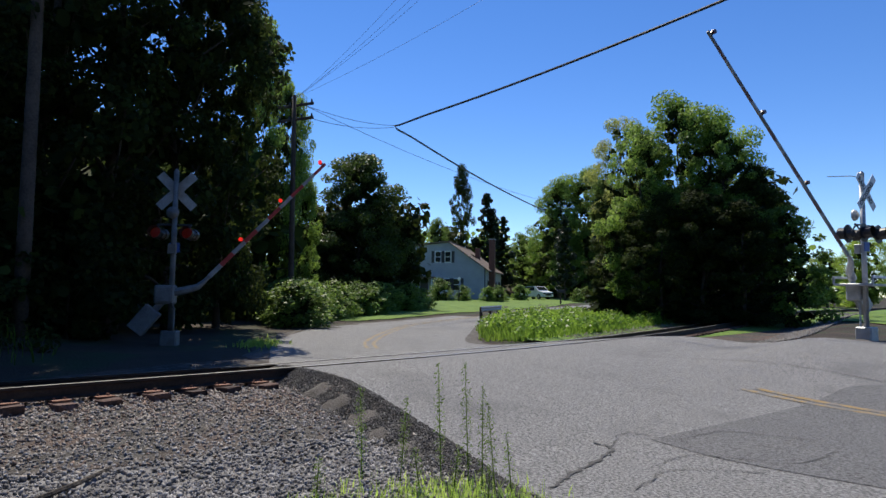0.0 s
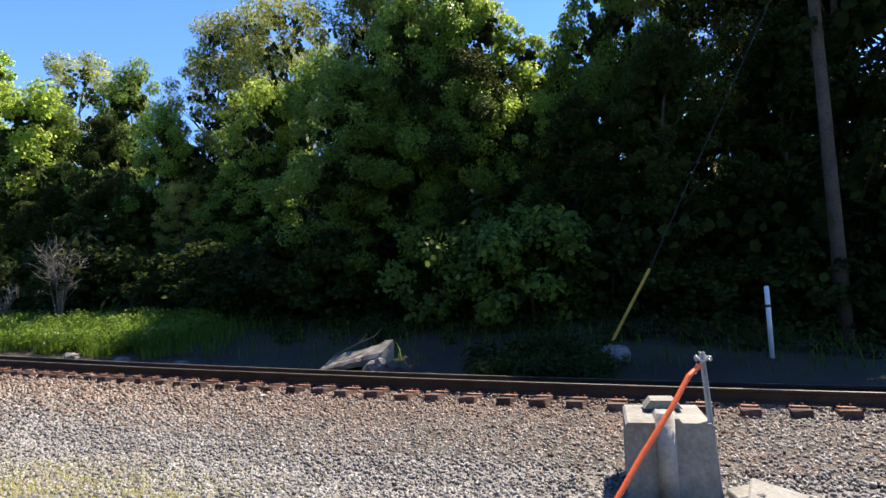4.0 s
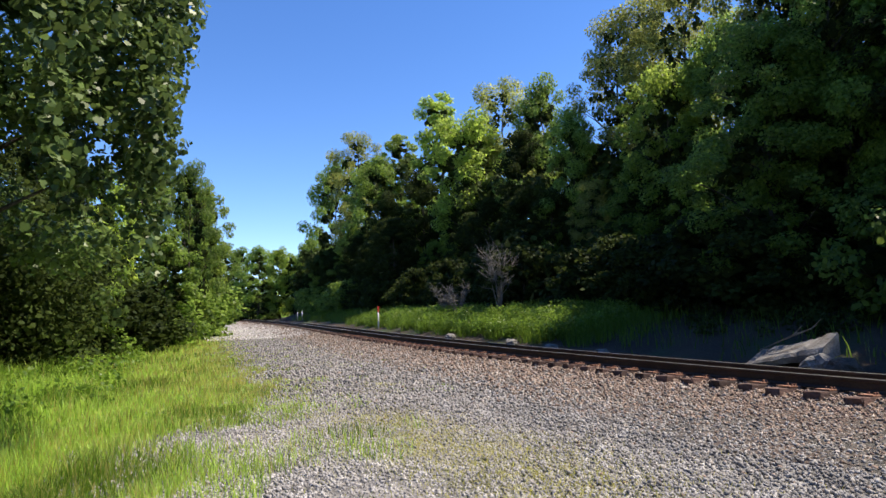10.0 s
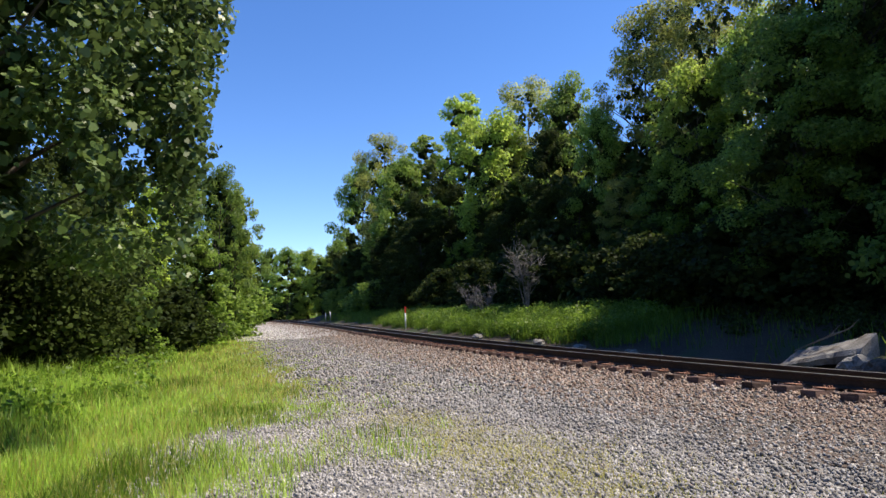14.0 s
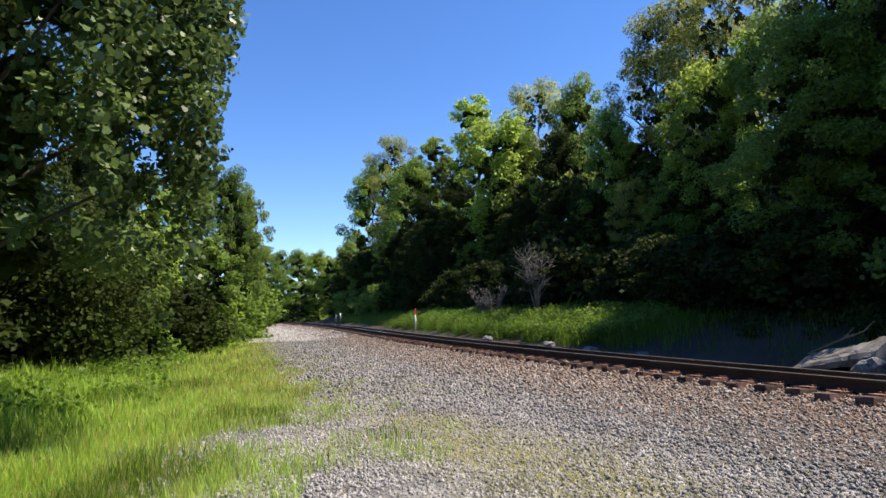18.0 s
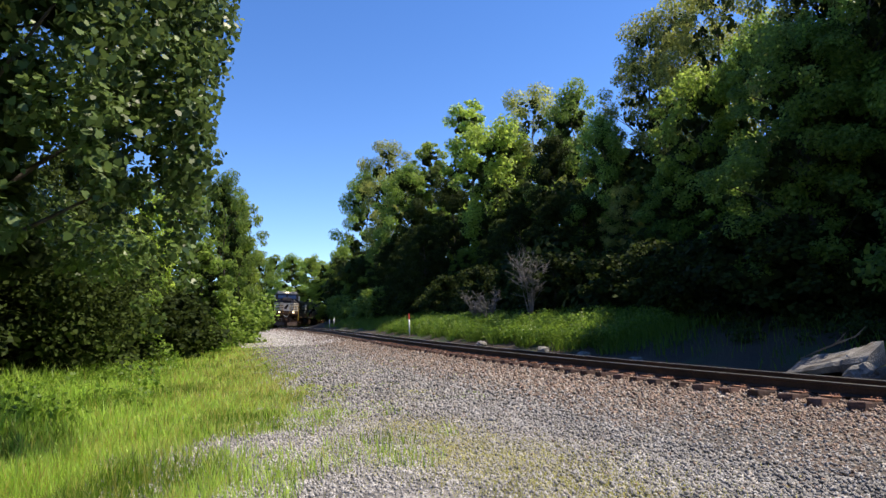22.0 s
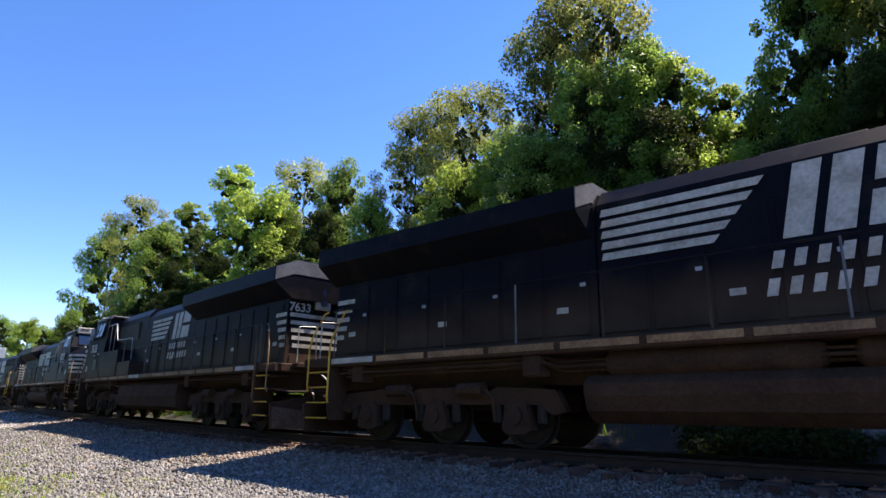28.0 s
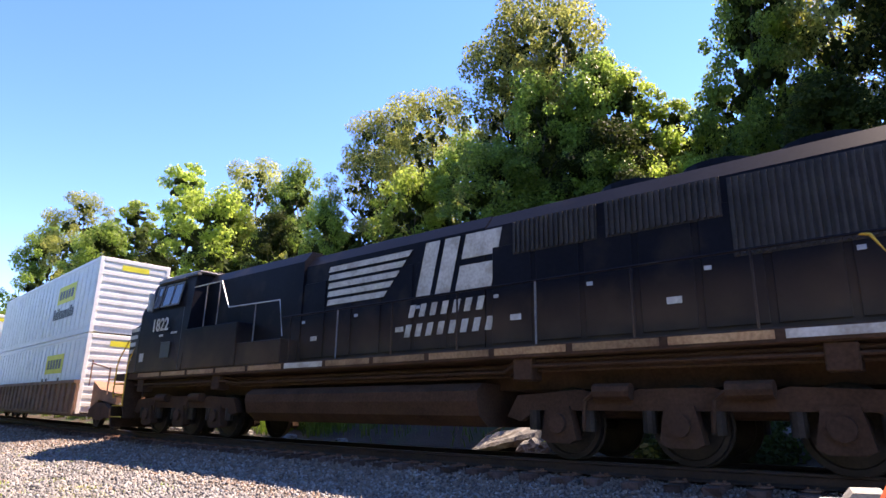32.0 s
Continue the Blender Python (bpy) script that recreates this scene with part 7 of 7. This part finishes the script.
    for s in (-1, 1):
        part("roof_edge", box_bm(6.25, 8.5, *sorted((s * 1.28, s * 1.40)), 4.32, 4.38), LOCO_GREY, cab, "pale gutter along the roof")
        part("horn", tube_bm([(5.2, s * 0.2, 4.42), (5.7, s * 0.2, 4.46)], [0.03, 0.08], 8), GALVANISED, loco)
        # nose stripes: on the slanted front cheek, and back along the side
        for i in range(5):
            z = 2.92 - 0.215 * i
            m = Matrix.Translation((10.04, s * 1.16, z)) @ Matrix.Rotation(s * math.atan2(-0.62, 0.64), 4, "Z")
            part("nose_stripe", box_bm(-0.43, 0.43, *sorted((s * 0.004, s * 0.014)), 0, 0.115, 0, m), LOCO_WHITE, nose, "dirty white nose stripe")
            x0 = 9.05 + 0.10 * i
            m = Matrix.Translation((9.70, s * 1.474, z)) @ Matrix.Rotation(s * math.atan2(-0.05, 0.67), 4, "Z")
            part("nose_stripe", box_bm(x0 - 9.70, 0.0, *sorted((s * 0.002, s * 0.010)), 0, 0.115, 0, m), LOCO_WHITE, nose, "dirty white nose stripe")
            if abs(i - 2) < 3:
                part("nose_stripe", box_bm(10.362, 10.372, *sorted((s * 0.42, s * 0.84)), z, z + 0.115), LOCO_WHITE, nose, "dirty white nose stripe")
    part("nose_panel", box_bm(10.362, 10.376, -0.40, 0.40, 2.02, 3.0, 0), LOCO_WHITE, nose, "white panel with a plain dark emblem")
    bm = bmesh.new()
    add_prism(bm, [(-0.26, 2.18), (0.0, 2.25), (0.2, 2.6), (0.26, 2.9), (0.05, 2.82), (-0.1, 2.6), (-0.28, 2.5)], -10.39, -10.378, Matrix.Rotation(math.pi / 2, 4, "Z"))
    part("nose_emblem", bm, LOCO_BLACK, nose)
    bm = bmesh.new()
    add_prism(bm, [(8.9, 3.2), (8.9, 3.80), (9.62, 3.80), (10.12, 3.62), (10.358, 3.34), (10.358, 2.9)], -0.56, 0.56)
    part("nose_hood", bm, LOCO_BLACK, nose, "raised middle of the nose")
    part("nose_door", box_bm(9.25, 9.85, -0.562, -0.572, 3.36, 3.72), BLACK_PAINT, nose)
    for s in (-1, 1):
        part("nose_grab", tube_bm([(9.2, s * 0.9, 3.46), (9.25, s * 0.9, 3.54), (9.55, s * 0.9, 3.52), (9.6, s * 0.9, 3.40)], 0.016, 6), GALVANISED, nose)
    # windscreen on the slanted front, in two panes with frames
    slope = math.atan2(0.43, 0.81)
    for s in (-1, 1):
        m = Matrix.Translation((8.84, 0, 3.86)) @ Matrix.Rotation(-slope, 4, "Y")
        part("windscreen", box_bm(0.0, 0.03, *sorted((s * 0.09, s * 1.16)), -0.28, 0.30, 0.01, m), CAB_GLASS, cab, "windscreen pane that mirrors the sky")
        for z in (-0.32, 0.30):
            part("windscreen_frame", box_bm(0.0, 0.04, *sorted((s * 0.05, s * 1.2)), z, z + 0.04, 0, m), LOCO_BLACK, cab)
    part("visor", box_bm(8.35, 8.78, -1.26, 1.26, 4.22, 4.31, 0.02), LOCO_GREY, cab)
    for s in (-1, 1):
        part("number_board", box_bm(8.45, 8.68, *sorted((s * 0.42, s * 1.22)), 4.32, 4.58, 0.02), LOCO_WHITE, cab, "pale number board over the windscreen")
        lettering(number, 0.2, BLACK_PAINT, cab, pose(8.688, s * 0.82 - 0.26, 4.38, 0, 0, 90), "board_number")
        part("cab_lamp", tube_bm([(8.5, s * 0.14, 4.44), (8.68, s * 0.14, 4.44)], 0.10, 14), GALVANISED, cab)
        part("headlight", tube_bm([(8.681, s * 0.14, 4.44), (8.70, s * 0.14, 4.44)], 0.085, 14), LAMP_ON if lead else CAB_GLASS, cab, "glowing headlight" if lead else "")
        part("ditch_light_box", box_bm(10.42, 10.62, *sorted((s * 0.72, s * 0.98)), 1.72, 1.96, 0.02), LOCO_DUSTY, loco)
        part("ditch_light", tube_bm([(10.62, s * 0.85, 1.84), (10.64, s * 0.85, 1.84)], 0.095, 14), LAMP_ON if lead else CAB_GLASS, loco, "glowing ditch light" if lead else "")
    # cab side windows, door seam and number
    for s in (-1, 1):
        lean_m = Matrix.Translation((0, s * 1.52, 3.4)) @ Matrix.Rotation(s * math.atan2(0.22, 1.2), 4, "X")
        for x0, x1 in ((6.95, 7.40), (7.46, 7.92), (8.12, 8.38)):
            part("side_window", box_bm(x0, x1, *sorted((0.0, s * 0.012)), 0.16, 0.76, 0, lean_m), CAB_GLASS, cab)
            bm = bmesh.new()
            for zz in (0.12, 0.76):
                add_box(bm, x0 - 0.03, x1 + 0.03, *sorted((0.0, s * 0.03)), zz, zz + 0.045, 0, lean_m)
            for xx in (x0 - 0.04, x1):
                add_box(bm, xx, xx + 0.04, *sorted((0.0, s * 0.03)), 0.12, 0.8, 0, lean_m)
            part("window_frame", bm, LOCO_GREY, cab)
        part("window_awning", box_bm(6.85, 8.40, *sorted((s * 0.0, s * 0.10)), 0.88, 0.915, 0, lean_m), LOCO_GREY, cab)
        part("mirror", box_bm(8.52, 8.58, *sorted((s * 1.46, s * 1.62)), 3.45, 4.0, 0.01), GALVANISED, cab)
        for x in (6.5, 9.02):
            part("seam", box_bm(x, x + 0.025, *sorted((s * 1.521, s * 1.528)), 1.72, 3.4), BLACK_PAINT, cab)
        part("side_hatch", box_bm(7.05, 7.6, *sorted((s * 1.52, s * 1.535)), 2.05, 2.5, 0.01), BLACK_PAINT, cab)
        bm = bmesh.new()
        add_box(bm, 3.8, 6.35, *sorted((s * 0.9, s * 1.50)), 1.70, 2.78, 0.02)
        add_box(bm, 2.0, 3.8, *sorted((s * 0.9, s * 1.47)), 1.70, 2.25, 0.02)
        part("side_cabinet", bm, LOCO_BLACK, loco)
        part("cabinet_rail", tube_bm([(6.3, s * 1.4, 3.95), (4.9, s * 1.4, 3.95), (4.4, s * 1.42, 3.2), (2.2, s * 1.43, 3.15), (2.0, s * 1.43, 2.3)], 0.016, 6), GALVANISED, loco)
        for x in (5.6, 4.95, 3.2):
            part("cabinet_stanchion", tube_bm([(x, s * 1.41, 2.76 if x > 3.8 else 2.25), (x, s * 1.41, 3.94 if x > 4.8 else 3.17)], 0.018, 6), LOCO_GREY, loco)
        part("builder_plate", box_bm(8.6, 8.85, *sorted((s * 1.521, s * 1.527)), 2.0, 2.24), LOCO_WHITE, cab)
        if s < 0:
            lettering(number, 0.50, LOCO_WHITE, cab, pose(6.80, -1.524, 2.84), "cab_number", "unit number in faded white")
        else:
            lettering(number, 0.50, LOCO_WHITE, cab, pose(8.30, 1.524, 2.84, 0, 0, 180), "cab_number", "unit number in faded white")
        for x0, w, z0 in ((7.55, 0.22, 2.66), (6.75, 0.34, 2.70)):
            part("small_marking", box_bm(x0, x0 + w, *sorted((s * 1.524, s * 1.529)), z0, z0 + 0.06), LOCO_WHITE, cab)
        emblem(loco, mark[0] if s < 0 else mark[0] + 4.9 * mark[1], mark[2], s * 0.975, mark[1], s > 0)
    # ends: steps, platform rails, pilot, coupler, hoses
    for e in (-1, 1):
        for s in (-1, 1):
            steps(loco, e * 10.3, s, -e, LOCO_YELLOW if yellow else LOCO_CREAM)
        part("end_platform", box_bm(*sorted((e * 9.5, e * 10.75)), -1.0, 1.0, 1.60, 1.72, 0.02), LOCO_DUSTY, loco)
        bm = bmesh.new()
        add_prism(bm, [(-1.42, 0.14), (-1.48, 0.72), (-0.45, 0.95), (-0.45, 1.5), (0.45, 1.5), (0.45, 0.95), (1.48, 0.72), (1.42, 0.14)], *sorted((-e * 10.38, -e * 10.46)), Matrix.Rotation(math.pi / 2, 4, "Z"))
        part("pilot", bm, LOCO_DUSTY, loco)
        for s in (-1, 1):
            bm = bmesh.new()
            a_ = [(e * 10.45, s * 1.42, 0.14), (e * 10.98, s * 0.2, 0.14), (e * 10.98, s * 0.2, 0.52), (e * 10.45, s * 1.46, 0.66)]
            v_ = [bm.verts.new(p) for p in a_]
            w_ = [bm.verts.new((p[0] - e * 0.04, p[1], p[2])) for p in a_]
            bm.faces.new(v_)
            bm.faces.new(w_[::-1])
            for i in range(4):
                bm.faces.new((v_[i], w_[i], w_[(i + 1) % 4], v_[(i + 1) % 4]))
            bmesh.ops.recalc_face_normals(bm, faces=bm.faces[:])
            part("plough_blade", bm, PLOUGH, loco)
            part("hose", tube_bm([(e * 10.5, s * 0.5, 1.2), (e * 10.8, s * 0.52, 0.95), (e * 10.88, s * 0.5, 0.6), (e * 10.82, s * 0.42, 0.42)], 0.03, 6), BLACK_PAINT, loco)
            part("cut_lever", tube_bm([(e * 10.5, s * 1.35, 1.05), (e * 10.7, s * 1.1, 1.02), (e * 10.75, s * 0.35, 1.05)], 0.014, 5), PLOUGH, loco)
            bm = bmesh.new()
            add_tube(bm, [(e * 10.62, s * 0.95, 1.7), (e * 10.62, s * 0.95, 2.62), (e * 10.60, s * 0.45, 2.66), (e * 10.6, s * 0.4, 1.72)], 0.02, 6)
            part("end_rail", bm, LOCO_YELLOW if yellow and e > 0 else GALVANISED, loco)
        bm = bmesh.new()
        add_box(bm, *sorted((e * 10.3, e * 10.95)), -0.13, 0.13, 0.72, 0.98, 0.03)
        add_box(bm, *sorted((e * 10.9, e * 11.5)), -0.14, 0.10, 0.70, 0.98, 0.05)
        part("coupler", bm, LOCO_DUSTY, loco)
        part("jumper_cable", tube_bm([(e * 10.72, -0.3, 1.5), (e * 10.85, -0.15, 1.3), (e * 10.88, 0.1, 1.25), (e * 10.75, 0.32, 1.48)], 0.025, 6), GALVANISED, loco)
    return tagged(loco, label, "locomotive", "train")


couple(locomotive("1001", "black diesel locomotive with white nose stripes, leading the train", True, False, "round", True, 1, True, True, (-3.2, 0.98, 2.9)), 22.4)
couple(locomotive("7633", "black diesel locomotive running long hood first, dusty below", True, False, "box", False, 2, mark=(-3.11, 0.88, 2.92)), 22.4, True)
couple(locomotive("8020", "black diesel locomotive with sunlit striped nose and grey roof", True, False, "round", True, 3, mark=(-3.98, 0.83, 2.82), rad=-4.6), 22.4)
couple(locomotive("1822", "older black diesel locomotive with corrugated radiator grilles", False, True, "round", False, 4, False, True, (-3.95, 1.0, 2.86)), 23.0, True)

# well cars with stacked containers
CONTAINER_WHITE = surface("off-white_container_paint", (0.70, 0.70, 0.68), (0.83, 0.83, 0.81), 0.5, scale=1.5, fine=15, bump=0.05, stain=(0.45, 0.42, 0.38), stain_at=(0.6, 0.85), stain_scale=1.0)
CAR_BROWN = surface("rust-brown_car_paint", (0.13, 0.065, 0.04), (0.26, 0.14, 0.085), 0.75, scale=2, fine=20, bump=0.2)
LABEL_YELLOW = surface("yellow_label", (0.62, 0.55, 0.02), (0.75, 0.68, 0.05), 0.5, scale=2, bump=0.05)


def container(z0, label):
    c = empty("container")
    L, Wd, h = 8.08, 1.3, 2.88
    bm = bmesh.new()
    add_box(bm, -L, L, -Wd + 0.03, Wd - 0.03, 0.05, h - 0.04)
    part("box", bm, CONTAINER_WHITE, c)
    for s in (-1, 1):
        for i in range(26):
            x = -L + 0.35 + i * 0.605
            part("side_rib", box_bm(x, x + 0.42, *sorted((s * (Wd - 0.03), s * (Wd - 0.008))), 0.2, h - 0.2, 0.008), CONTAINER_WHITE, c)
        for zz in (0, h - 0.14):
            part("side_rail", box_bm(-L, L, *sorted((s * (Wd - 0.06), s * Wd)), zz, zz + 0.14, 0.01), CONTAINER_WHITE, c)
        part("yellow_label", box_bm(2.9, 5.4, *sorted((s * (Wd - 0.004), s * (Wd + 0.006))), 1.5, 2.25), LABEL_YELLOW, c)
        bm = bmesh.new()
        for k in range(5):
            add_box(bm, 3.15 + 0.42 * k, 3.45 + 0.42 * k, *sorted((s * (Wd + 0.006), s * (Wd + 0.012))), 1.68, 2.05)
        part("label_bars", bm, BLACK_PAINT, c)
        bm = bmesh.new()
        for k in range(10):
            add_box(bm, 2.6 + 0.3 * k, 2.82 + 0.3 * k, *sorted((s * (Wd - 0.004), s * (Wd + 0.006))), 0.85, 1.2 + (0.12 if k in (0, 2, 8) else 0))
        part("label_bars", bm, BLACK_PAINT, c)
    for e in (-1, 1):
        for k in range(9):
            part("end_rib", box_bm(*sorted((e * L, e * (L + 0.03))), -Wd + 0.12, Wd - 0.12, 0.25 + 0.28 * k, 0.40 + 0.28 * k, 0.01), CONTAINER_WHITE, c)
        for s in (-1, 1):
            part("corner_post", box_bm(*sorted((e * (L - 0.1), e * (L + 0.045))), *sorted((s * (Wd - 0.14), s * (Wd + 0.004))), 0, h, 0.012), CONTAINER_WHITE, c)
        part("end_header", box_bm(*sorted((e * (L - 0.05), e * (L + 0.045))), -Wd + 0.14, Wd - 0.14, h - 0.16, h, 0.012), CONTAINER_WHITE, c)
        part("end_label", box_bm(*sorted((e * (L + 0.03), e * (L + 0.036))), -0.5, 0.5, 2.45, 2.66), LABEL_YELLOW, c)
    return tagged(c, label, "container", "stacked containers")


def well_car():
    car = empty("well_car")
    for s in (-1, 1):
        bm = bmesh.new()
        add_box(bm, -8.4, 8.4, *sorted((s * 1.40, s * 1.50)), 0.42, 1.55, 0.02)
        add_box(bm, -8.4, 8.4, *sorted((s * 1.36, s * 1.56)), 1.50, 1.62)
        part("well_side", bm, CAR_BROWN, car)
        for i in range(24):
            x = -8.1 + i * 0.70
            part("side_post", box_bm(x, x + 0.12, *sorted((s * 1.50, s * 1.57)), 0.5, 1.5), CAR_BROWN, car)
    part("well_floor", box_bm(-8.4, 8.4, -1.4, 1.4, 0.36, 0.44), CAR_BROWN, car)
    for e in (-1, 1):
        bm = bmesh.new()
        add_prism(bm, [(e * 8.35, 0.5), (e * 8.35, 1.6), (e * 9.2, 1.3), (e * 11.0, 1.15), (e * 11.0, 0.8), (e * 9.2, 0.95)], -0.9, 0.9)
        part("end_platform", bm, CAR_BROWN, car)
        t = part("truck", box_bm(e * 9.9 - 0.3, e * 9.9 + 0.3, -0.95, 0.95, 0.5, 0.8, 0.03), LOCO_DUSTY, car)
        for s in (-1, 1):
            bm = bmesh.new()
            add_prism(bm, [(e * 9.9 + a, b) for a, b in ((-1.15, 0.35), (-1.1, 0.62), (-0.4, 0.85), (0.4, 0.85), (1.1, 0.62), (1.15, 0.35), (0.7, 0.38), (0.35, 0.28), (-0.35, 0.28), (-0.7, 0.38))], *sorted((s * 0.92, s * 1.06)))
            part("side_frame", bm, LOCO_DUSTY, t)
        for a in (-0.88, 0.88):
            wheelset(t, e * 9.9 + a, 0.46)
        bm = bmesh.new()
        for s in (-1, 1):
            add_tube(bm, [(e * 8.9, s * 1.2, 1.4), (e * 8.9, s * 1.2, 2.3)], 0.025, 6)
            add_tube(bm, [(e * 10.6, s * 1.1, 1.1), (e * 10.6, s * 1.1, 2.0)], 0.025, 6)
            add_tube(bm, [(e * 8.9, s * 1.2, 2.2), (e * 10.6, s * 1.1, 1.95)], 0.025, 6)
        add_tube(bm, [(e * 10.6, -1.1, 1.6), (e * 10.6, 1.1, 1.6)], 0.025, 6)
        part("end_rail", bm, CAR_BROWN, car)
        bm = bmesh.new()
        add_box(bm, *sorted((e * 10.9, e * 11.35)), -0.13, 0.13, 0.72, 0.98, 0.03)
        part("coupler", bm, RUST, car)
    return tagged(car, "rust-brown well car carrying two stacked containers", "rail car", "train")


CARGO = []
first = well_car()
low, high = container(0, "off-white corrugated container low in the well car"), container(0, "off-white corrugated container stacked on another")
for i in range(3):
    car = first if i == 0 else copy_thing(first, Matrix())
    if i:
        for ob in car.children_recursive:
            if ob.name.startswith("wheelset"):
                WHEELS.append((ob, tuple(ob.location), 0.46))
    couple(car, 22.8)
    for c0, z in ((low, 0.45), (high, 3.36)):
        c = c0 if i == 0 else copy_thing(c0, Matrix())
        CARGO.append((c, len(TRAIN) - 1, z))


# ---- what moves ----
def front_at(t):
    """Where the train's front lies along the track at t seconds."""
    return FRONT_27 + SPEED * (27.0 - t)


def motions():
    times = [k * 0.5 for k in range(65)]
    for ob, offset, length, turned in TRAIN:
        flip = Matrix.Rotation(math.pi, 4, "Z") if turned else Matrix()
        walk(ob, [(t, train_pose(front_at(t) + offset, length) @ flip) for t in times])
    for ob, i, z in CARGO:
        _, offset, length, _ = TRAIN[i]
        walk(ob, [(t, train_pose(front_at(t) + offset, length) @ Matrix.Translation((0, 0, z))) for t in times])
    for arm, pivot, angles in ((GATES[0], (0.02, -0.05, 1.30), ((0, 47), (1, 34.5), (2, 23), (3, 12), (4, 2), (4.5, 0), (32, 0))),
                               (GATES[1], (0.02, -0.05, 1.62), ((0, 40), (1, 29.8), (2, 19.6), (3, 9.8), (4, 1.2), (4.5, 0), (32, 0)))):
        walk(arm, [(t, Matrix.Translation(pivot) @ Matrix.Rotation(-radians(a), 4, "Y")) for t, a in angles])
    backwards = {child for ob, _, _, turned in TRAIN if turned for child in ob.children_recursive}
    for w, place, r in WHEELS:
        way = -1 if w in backwards else 1
        rows = [(0.0, Matrix.Translation(place))]
        for k in range(0, 10 * FPS + 1):
            rows.append((22.0 + k / FPS, Matrix.Translation(place) @ Matrix.Rotation(way * SPEED / r * k / FPS, 4, "Y")))
        walk(w, rows)


motions()
